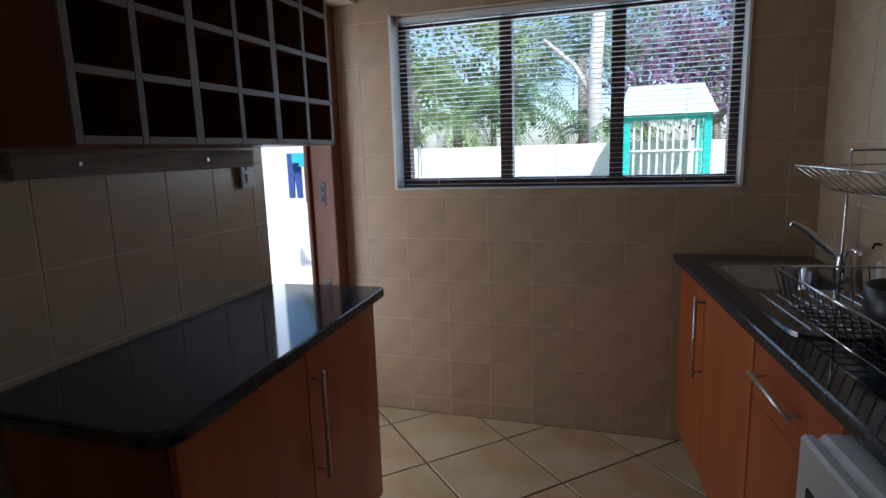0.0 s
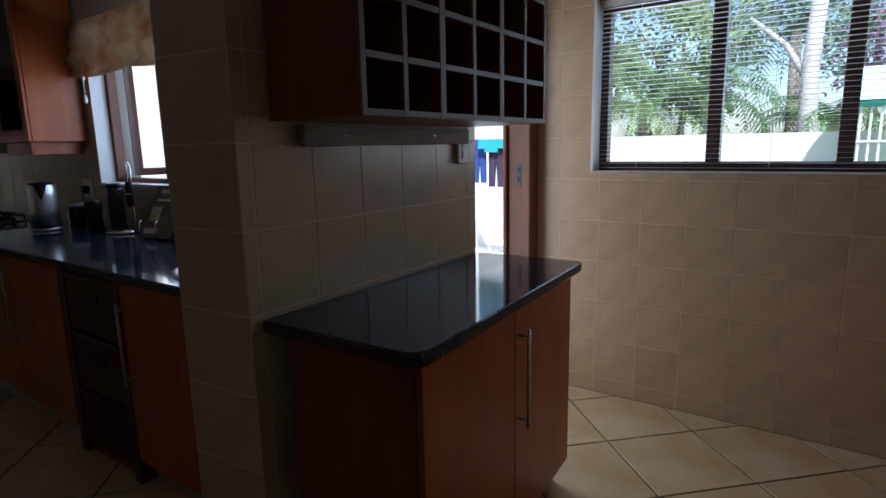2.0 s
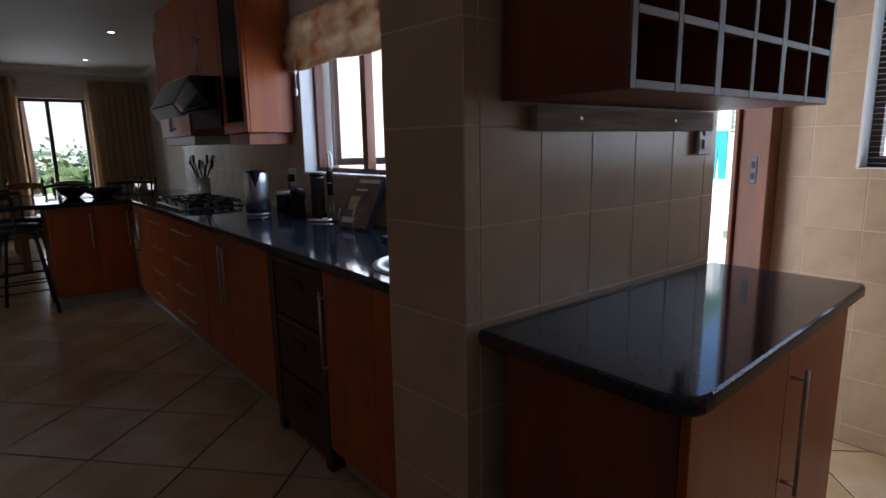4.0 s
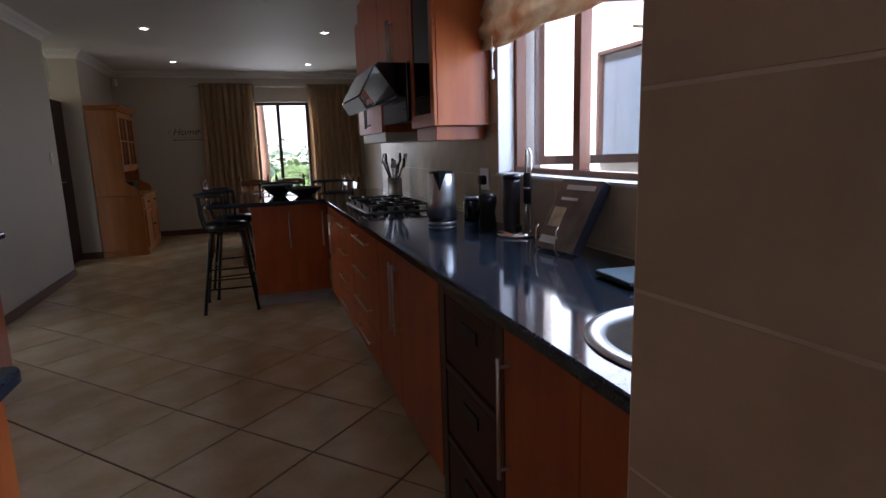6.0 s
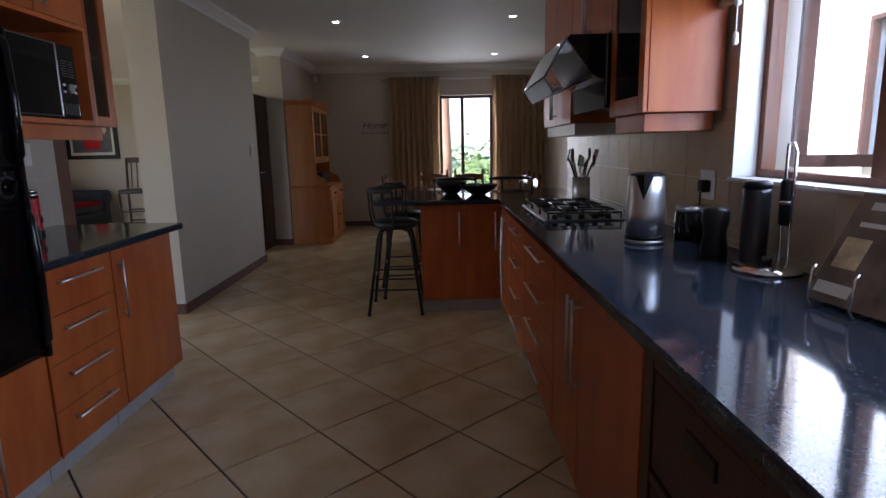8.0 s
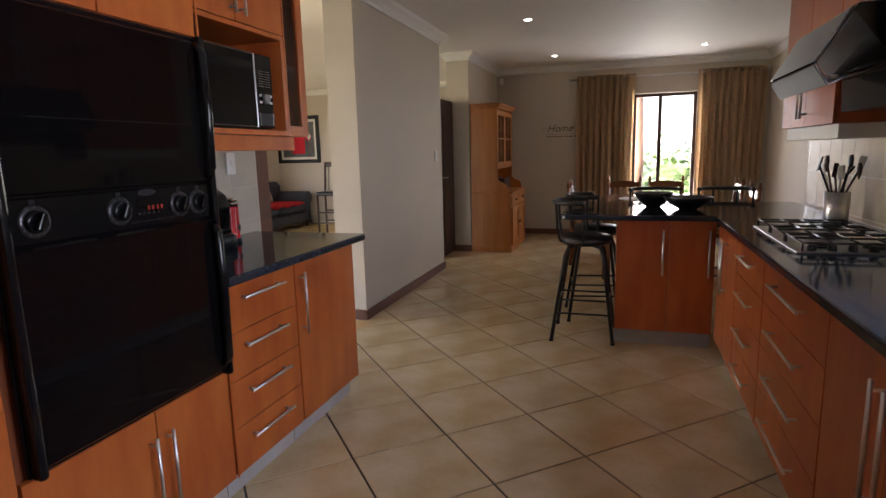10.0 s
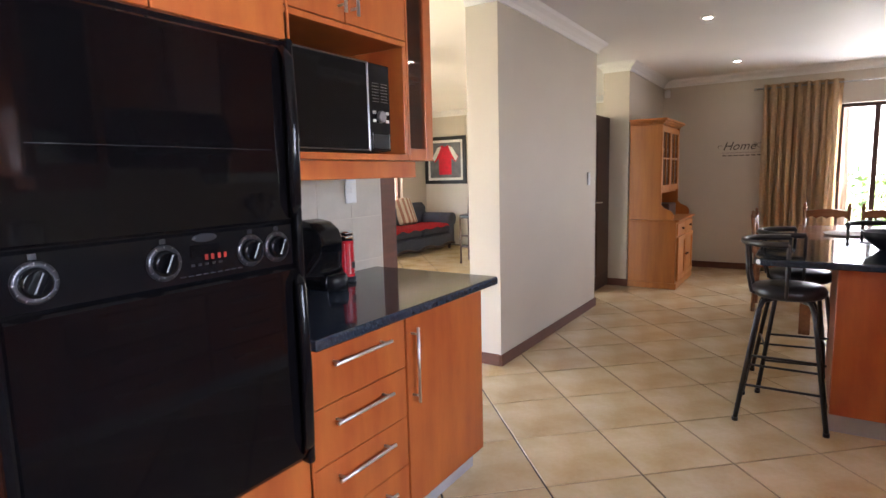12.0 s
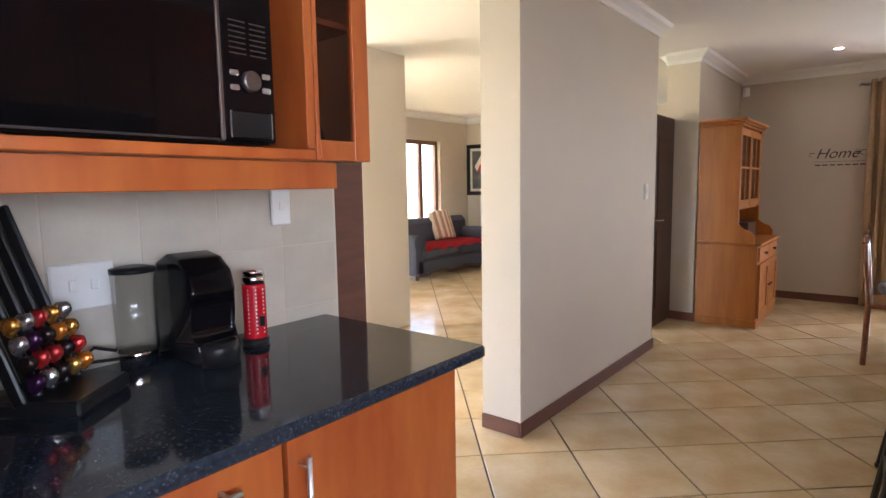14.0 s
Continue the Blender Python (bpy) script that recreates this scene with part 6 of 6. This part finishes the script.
structure("door_jamb", [(-5.20, -5.005, -2.10, -1.96, 0, 2.12)], SKIRT, "dark brown wooden door jamb beside the kitchen units", "door frame")

# ---- outside ----
structure("courtyard_wall", [(-14.0, -4.1, 3.3, 3.55, -0.12, 3.4), (-7.5, -4.1, 7.6, 7.8, -0.12, 2.6), (-4.35, -4.1, 3.55, 7.6, -0.12, 2.2)], OUTWALL, "sunlit cream plastered wall across the courtyard", "wall")
structure("courtyard_paving", [(-14.0, -1.65, 1.69, 7.6, -0.119, -0.02)], OUTWALL, "pale sunlit courtyard paving", "paving")
window("window_5", "reddish wooden window in the courtyard wall", pose(-5.70, 3.22, 1.13), 0.67, 0.97, (), DARKFRAME, 0.032)
boxob = thing("net_curtain", "pale blue-grey net curtain behind the courtyard window", "curtain", -5.68, 3.292, 1.15)
boxpart("cloth", (0.0, 0.62, -0.012, 0.0, 0.0, 0.92), material("net_fabric", (0.10, 0.13, 0.17), 0.8, vary=0.15, scale=3, fine=90, bump=0.1, stretch=(12, 1, 0.5)), boxob)
structure("garden_wall", [(-12, 6, 8.9, 9.1, -0.12, 1.42)], OUTWALL, "low white plastered garden wall", "wall")
CLOTHES = [material("blue_laundry", (0.03, 0.06, 0.22), 0.9), material("dark_laundry", (0.05, 0.03, 0.06), 0.9), material("teal_laundry", (0.05, 0.35, 0.38), 0.9)]
line = thing("washing_line", "washing line with dark clothes hung to dry", "washing line", -3.95, 5.3, 0)
for x in (-0.9, 1.9):
    bm = bmesh.new()
    tube(bm, [(x, 0, -0.02), (x, 0, 1.43)], 0.02, 8)
    part("post", bm, STEEL, line)
bm = bmesh.new()
tube(bm, [(-0.9, 0, 1.405), (1.9, 0, 1.405)], 0.004, 5)
part("line", bm, PLASTIC, line)
for i, (x, w, h) in enumerate(((0.38, 0.16, 0.48), (0.60, 0.18, 0.52), (0.84, 0.16, 0.45), (0.58, 0.16, 0.14))):
    gm = thing("garment", "dark trousers hanging on the washing line" if i < 3 else "teal top hanging on the washing line", "garment", -3.95 + x, 5.3 - 0.03 * i, 1.40, 0, "clothes on the line")
    bm = bmesh.new()
    if i < 3:
        prism(bm, [(0, 0), (w, 0), (w, -h), (w * 0.62, -h), (w * 0.5, -h * 0.35), (w * 0.38, -h), (0, -h)], -0.012, 0.012)
    else:
        prism(bm, [(-0.08, 0), (w + 0.08, 0), (w + 0.08, -0.1), (w, -0.1), (w, -h), (0, -h), (0, -0.1), (-0.08, -0.1)], -0.012, 0.012)
    bmesh.ops.transform(bm, matrix=pose(0, 0, 0, 90, 0, 0), verts=bm.verts)
    part("cloth", bm, CLOTHES[i % 3] if i < 3 else CLOTHES[2], gm)

LEAF = [material("palm_leaf", (0.10, 0.19, 0.05), 0.45, vary=0.4, scale=3, bump=0.0), material("light_leaf", (0.20, 0.28, 0.09), 0.5, vary=0.4, scale=3, bump=0.0), material("mauve_leaf", (0.16, 0.07, 0.14), 0.5, vary=0.4, scale=3, bump=0.0), material("grey_green_leaf", (0.15, 0.22, 0.13), 0.5, vary=0.4, scale=3, bump=0.0)]
BARK = material("pale_bark", (0.30, 0.25, 0.19), 0.9, vary=0.3, scale=6, fine=30, bump=0.3, stretch=(1, 1, 0.3))


def palm(x, y, h, r, n, seed, mat):
    rnd = random.Random(seed)
    ob = thing("palm_tree", "feathery palm behind the garden wall", "palm", x, y, -0.12, 0, "garden palms")
    bm = bmesh.new()
    tube(bm, [(0, 0, 0), (0.06, 0.02, h * 0.5), (0.02, 0.0, h)], 0.13, 10, r_end=0.09)
    part("trunk", bm, BARK, ob)
    bm = bmesh.new()
    for i in range(n):
        az = 2 * math.pi * i / n + rnd.uniform(-0.2, 0.2)
        up0 = rnd.uniform(0.1, 1.3)
        ln = r * rnd.uniform(0.75, 1.1)
        prev = None
        for s in range(26):
            t = s / 25
            el = up0 - 2.0 * t
            if prev is None:
                p = Vector((0, 0, h))
            else:
                p = prev + Vector((math.cos(az) * math.cos(el), math.sin(az) * math.cos(el), math.sin(el))) * ln / 25
            if prev is not None:
                d = (p - prev).normalized()
                side = d.cross(Vector((0, 0, 1)))
                side = side.normalized() if side.length > 0.01 else Vector((1, 0, 0))
                bm.faces.new([bm.verts.new(q) for q in (prev - side * 0.008, p - side * 0.006, p + side * 0.006, prev + side * 0.008)])
                ll = 0.42 * math.sin(math.pi * min(1, 0.12 + t * 0.9)) * rnd.uniform(0.8, 1.1)
                for sg in (-1, 1):
                    tip = p + side * sg * ll * 0.8 + d * ll * 0.5 - Vector((0, 0, ll * 0.35))
                    bm.faces.new([bm.verts.new(q) for q in (p, p + d * 0.035, tip)])
            prev = p
    part("crown", bm, mat, ob)


def bush(x, y, z, rx, rz, n, seed, mat, name="garden_tree", label="leafy garden tree with an uneven crown", size=0.12):
    rnd = random.Random(seed)
    ob = thing(name, label, "tree", x, y, -0.12, 0, "garden trees")
    bm = bmesh.new()
    tube(bm, [(0, 0, 0), (0.05, 0.0, z * 0.5), (0.0, 0.03, z)], 0.11, 8, r_end=0.05)
    for i in range(6):
        a = i * 1.05
        tube(bm, [(0.02, 0, z * 0.6), (0.4 * rx * math.cos(a), 0.4 * rx * math.sin(a), z * 0.95), (0.8 * rx * math.cos(a), 0.8 * rx * math.sin(a), z + 0.5 * rz * math.sin(i * 2.0))], 0.035, 6, r_end=0.01)
    part("trunk", bm, BARK, ob)
    bm = bmesh.new()
    clumps = [(rnd.gauss(0, 0.5) * rx, rnd.gauss(0, 0.5) * rx, z + rnd.gauss(0, 0.45) * rz, rnd.uniform(0.25, 0.6)) for _ in range(38)]
    for _ in range(n):
        cx, cy, cz, cr = rnd.choice(clumps)
        p = Vector((cx + rnd.gauss(0, cr * 0.6), cy + rnd.gauss(0, cr * 0.6), cz + rnd.gauss(0, cr * 0.5)))
        a = Vector((rnd.uniform(-1, 1), rnd.uniform(-1, 1), rnd.uniform(-0.8, 0.5))).normalized()
        b = a.orthogonal().normalized()
        s = size * rnd.uniform(0.6, 1.3)
        bm.faces.new([bm.verts.new(q) for q in (p, p + a * s * 0.5 + b * s * 0.28, p + a * s, p + a * s * 0.5 - b * s * 0.28)])
    part("crown", bm, mat, ob)


palm(-4.6, 12.0, 2.9, 2.3, 24, 1, LEAF[1])
palm(-2.2, 11.2, 2.3, 2.2, 26, 2, LEAF[0])
palm(-1.0, 12.5, 3.4, 2.6, 26, 4, LEAF[3])
palm(-3.3, 10.9, 2.0, 2.0, 26, 12, LEAF[1])
palm(-0.3, 11.4, 1.7, 1.9, 24, 13, LEAF[0])
palm(-5.4, 11.2, 2.2, 2.1, 24, 14, LEAF[3])
palm(-6.6, 13.0, 3.2, 2.5, 22, 6, LEAF[0])
bush(1.6, 12.5, 3.0, 1.5, 1.4, 3800, 7, LEAF[2], label="mauve-flowering garden tree with an uneven crown")
bush(0.3, 14.5, 4.0, 1.9, 1.9, 5200, 8, LEAF[3])
bush(3.4, 13.5, 3.4, 1.9, 1.9, 4200, 9, LEAF[0])
bush(-3.6, 15.5, 3.9, 2.8, 2.1, 6200, 10, LEAF[1], size=0.16)
bush(-7.2, 15.0, 3.6, 2.4, 2.0, 4200, 11, LEAF[0], size=0.16)
tr = thing("tree_trunk", "tall pale smooth tree trunk with branches", "tree", -0.62, 10.4, -0.12)
bm = bmesh.new()
tube(bm, [(0, 0, 0), (0.03, 0, 1.4), (0.0, 0, 2.6), (0.08, 0.0, 4.2)], 0.17, 12, r_end=0.10)
tube(bm, [(0.0, 0, 2.3), (-0.35, 0.1, 2.9), (-0.9, 0.2, 3.4)], 0.06, 8, r_end=0.03)
part("trunk", bm, material("chalky_bark", (0.55, 0.50, 0.44), 0.85, vary=0.15, scale=5, fine=30, bump=0.1), tr)
TEAL = material("teal_paint", (0.05, 0.50, 0.42), 0.45, vary=0.1)
ROOF = material("pale_green_canvas", (0.55, 0.72, 0.64), 0.8, vary=0.06)
ph = thing("play_tower", "children's play tower with teal posts and pale roof", "play tower", 0.40, 8.2, -0.12)
for x in (-0.48, 0.48):
    for y in (-0.45, 0.45):
        boxpart("post", (x - 0.045, x + 0.045, y - 0.045, y + 0.045, 0.0, 1.86), TEAL, ph)
for z in (1.80, 0.62):
    boxpart("beam", (-0.43, 0.43, -0.49, -0.41, z, z + 0.06), TEAL, ph)
for i in range(9):
    boxpart("bar", (-0.40 + i * 0.095, -0.375 + i * 0.095, -0.46, -0.44, 0.685, 1.795), PLASTIC, ph, "thin pale bar")
for z in (1.05, 1.4):
    boxpart("crossbar", (-0.43, 0.43, -0.482, -0.462, z, z + 0.025), PLASTIC, ph)
bm = bmesh.new()
v = [bm.verts.new(p) for p in ((-0.58, -0.58, 1.865), (0.58, -0.58, 1.865), (0.58, 0.58, 1.865), (-0.58, 0.58, 1.865), (-0.46, -0.1, 2.26), (0.46, -0.1, 2.26))]
for f in ((0, 1, 5, 4), (2, 3, 4, 5), (1, 2, 5), (3, 0, 4), (3, 2, 1, 0)):
    bm.faces.new([v[i] for i in f])
part("roof", bm, ROOF, ph, "pale sun-bleached roof")
for x, y in ((-1.5, 8.6), (-1.0, 8.6), (-0.5, 8.5)):
    bm = bmesh.new()
    lathe(bm, [(0.07, 0), (0.10, 0.05), (0.11, 0.9), (0.12, 0.92), (0.10, 0.93), (0.09, 0.85)], x, y, -0.12, 18)
    solo("garden_pot", bm, BLACKPLASTIC, "tall dark garden pot by the wall", "pot", "garden pots")
palm(-15.4, 1.45, 0.8, 1.3, 18, 31, LEAF[1])
palm(-15.9, 0.35, 1.0, 1.3, 18, 32, LEAF[3])
bush(-16.6, 1.0, 0.75, 1.0, 0.5, 1500, 21, LEAF[1], label="green shrub outside the dining window", size=0.14)
bush(-16.4, -0.6, 0.8, 0.9, 0.5, 1500, 22, LEAF[1], label="green shrub outside the dining window", size=0.14)
bush(-16.8, 2.6, 0.9, 1.0, 0.5, 1300, 23, LEAF[3], label="green tree outside the dining window", size=0.16)
bush(-14.2, 1.9, 0.35, 0.7, 0.3, 900, 24, LEAF[0], label="low green shrub outside the dining window", size=0.12)
bm = bmesh.new()
tube(bm, [(0, 0, 0), (0.02, 0.03, 1.2), (-0.03, 0.0, 2.4), (0.02, -0.03, 3.6)], 0.10, 10, r_end=0.07)
red_trunk = thing("tree_trunk", "reddish tree trunk outside the dining window", "tree", -13.4, 0.42, -0.12)
part("trunk", bm, material("reddish_bark", (0.30, 0.17, 0.11), 0.9, vary=0.3, scale=6, fine=30, bump=0.3, stretch=(1, 1, 0.3)), red_trunk)
structure("boundary_wall", [(-18.2, -18.0, -8, 8, -0.12, 2.2)], OUTWALL, "pale boundary wall beyond the shrubs", "wall")

# ---- floor and wall tiles ----
def clip(poly, x0, x1, y0, y1):
    for axis, lim, keep in ((0, x0, 1), (0, x1, -1), (1, y0, 1), (1, y1, -1)):
        out = []
        for i, p in enumerate(poly):
            q = poly[i - 1]
            a, b = keep * (q[axis] - lim), keep * (p[axis] - lim)
            if (a < 0) != (b < 0):
                t = a / (a - b)
                out.append((q[0] + (p[0] - q[0]) * t, q[1] + (p[1] - q[1]) * t))
            if b >= 0:
                out.append(p)
        poly = out
        if len(poly) < 3:
            return []
    return poly


def floor_tiles(region, ox, oy, size, turn=0.0, joined=False):
    """Diagonal tiles from a corner at (ox, oy), the whole lattice turned by some degrees."""
    x0, x1, y0, y1 = region
    ca, sa = math.cos(radians(turn)), math.sin(radians(turn))
    k, g = size / math.sqrt(2), 0.0045
    whole = None
    rest = bmesh.new()
    for i in range(-60, 61):
        for j in range(-60, 61):
            lx, ly = k * (i + j), k * (i - j) + k
            cx, cy = ox + ca * lx - sa * ly, oy + sa * lx + ca * ly
            if not (x0 - k < cx < x1 + k and y0 - k < cy < y1 + k):
                continue
            s = k - g * 1.4142
            diamond = [(cx - s * ca, cy - s * sa), (cx + s * sa, cy - s * ca), (cx + s * ca, cy + s * sa), (cx - s * sa, cy + s * ca)]
            poly = clip(diamond, x0, x1, y0, y1)
            if not poly:
                continue
            full = len(poly) == 4 and all(abs(a - b) < 1e-6 for p, q in zip(sorted(poly), sorted(diamond)) for a, b in zip(p, q))
            if joined:
                prism(rest, poly, -0.0055, 0.0)
                continue
            if full and whole is not None:
                ob = new("tile", whole)
                ob.parent = floor
                ob.location = (cx, cy, 0)
                continue
            bm = bmesh.new()
            mx, my = (cx, cy)
            prism(bm, [(x - mx, y - my) for x, y in poly], -0.0055, 0.0)
            top = [e for e in bm.edges if all(v.co.z > -0.001 for v in e.verts)]
            bmesh.ops.bevel(bm, geom=top, offset=0.0015, segments=1, affect="EDGES")
            ob = part("tile", bm, FLOORTILE, floor)
            ob.location = (mx, my, 0)
            if full:
                whole = ob.data
    if joined:
        tagged(part("far_tiles", rest, FLOORTILE, floor), kind="stuff")
    else:
        rest.free()


floor_tiles((-11.19, -1.50, -2.13, 1.42), -5.141, -0.561, 0.460, -2.5)
floor_tiles((-1.50, 0.66, -1.89, 2.60), -0.612, 2.420, 0.425)
floor_tiles((-12.0, -2.1, -7.94, -2.131), -5.141, -0.561, 0.460, -2.5, joined=True)


def wall_tiles(wall, mat, m, width, z0, z1, ox, oz, size, holes=(), sizez=None):
    """Tiles on a wall: local x along the wall, z up, front to -y."""
    sz = sizez or size
    g = 0.0025
    whole = None
    for i in range(int((0 - ox) // size), int((width - ox) // size) + 1):
        for j in range(int((z0 - oz) // sz), int((z1 - oz) // sz) + 1):
            r = (max(0, ox + i * size + g), min(width, ox + (i + 1) * size - g), max(z0, oz + j * sz + g), min(z1, oz + (j + 1) * sz - g))
            pieces = [r]
            for h in holes:
                nxt = []
                for a, b, c, d in pieces:
                    if b <= h[0] or a >= h[1] or d <= h[2] or c >= h[3]:
                        nxt.append((a, b, c, d))
                        continue
                    if a < h[0]:
                        nxt.append((a, h[0], c, d))
                    if b > h[1]:
                        nxt.append((h[1], b, c, d))
                    if c < h[2]:
                        nxt.append((max(a, h[0]), min(b, h[1]), c, h[2]))
                    if d > h[3]:
                        nxt.append((max(a, h[0]), min(b, h[1]), h[3], d))
                pieces = nxt
            for a, b, c, d in pieces:
                if b - a < 0.012 or d - c < 0.012:
                    continue
                full = (b - a > size - 2 * g - 1e-6) and (d - c > sz - 2 * g - 1e-6)
                at = m @ Matrix.Translation((a, 0, c))
                if full and whole is not None:
                    ob = new("tile", whole)
                    ob.parent = wall
                    ob.matrix_basis = at
                    continue
                bm = bmesh.new()
                box(bm, 0, b - a, -0.0012, 0.002, 0, d - c)
                fr = [e for e in bm.edges if all(v.co.y < -0.001 for v in e.verts)]
                bmesh.ops.bevel(bm, geom=fr, offset=0.0006, segments=1, affect="EDGES")
                ob = part("tile", bm, mat, wall)
                ob.matrix_basis = at
                if full:
                    whole = ob.data


# partition: east face and south end
wall_tiles(wall_scullery_west, SPLASHTILE, pose(-1.372, 0.619, 0, 0, 0, 90), 1.116, 0.0, CEIL, 0.043, 0.025, 0.200, (), 0.222)
wall_tiles(wall_scullery_west, SPLASHTILE, pose(-1.648, 0.597, 0, 0, 0, 4.56), 0.2768, 0.0, CEIL, 0.0, 0.025, 0.2768, (), 0.222)
wall_tiles(wall_scullery_north, WARMLIT_TILE, pose(-1.494, 2.604, 0), 2.16, 0.0, CEIL, -0.0895, 0.085, 0.2135, ((0.289, 1.874, 1.19, 2.03),), 0.2135)
wall_tiles(wall_scullery_east, WARMLIT_TILE, pose(0.668, 2.60, 0, 0, 0, -90), 2.6, 0.0, CEIL, 0.0, 0.085, 0.2135)
wall_tiles(wall_kitchen_north, SPLASHTILE, pose(-6.74, 1.43, 0), 5.085, 0.902, 1.42, 0.05, 0.70, 0.2, ((2.85, 4.78, 1.14, 1.43),), 0.222)
wall_tiles(wall_kitchen_south, KITCHENTILE, pose(-3.78, -1.902, 0, 0, 0, 180), 1.21, 0.895, 1.42, 0.047, 0.943, 0.2335, (), 0.222)
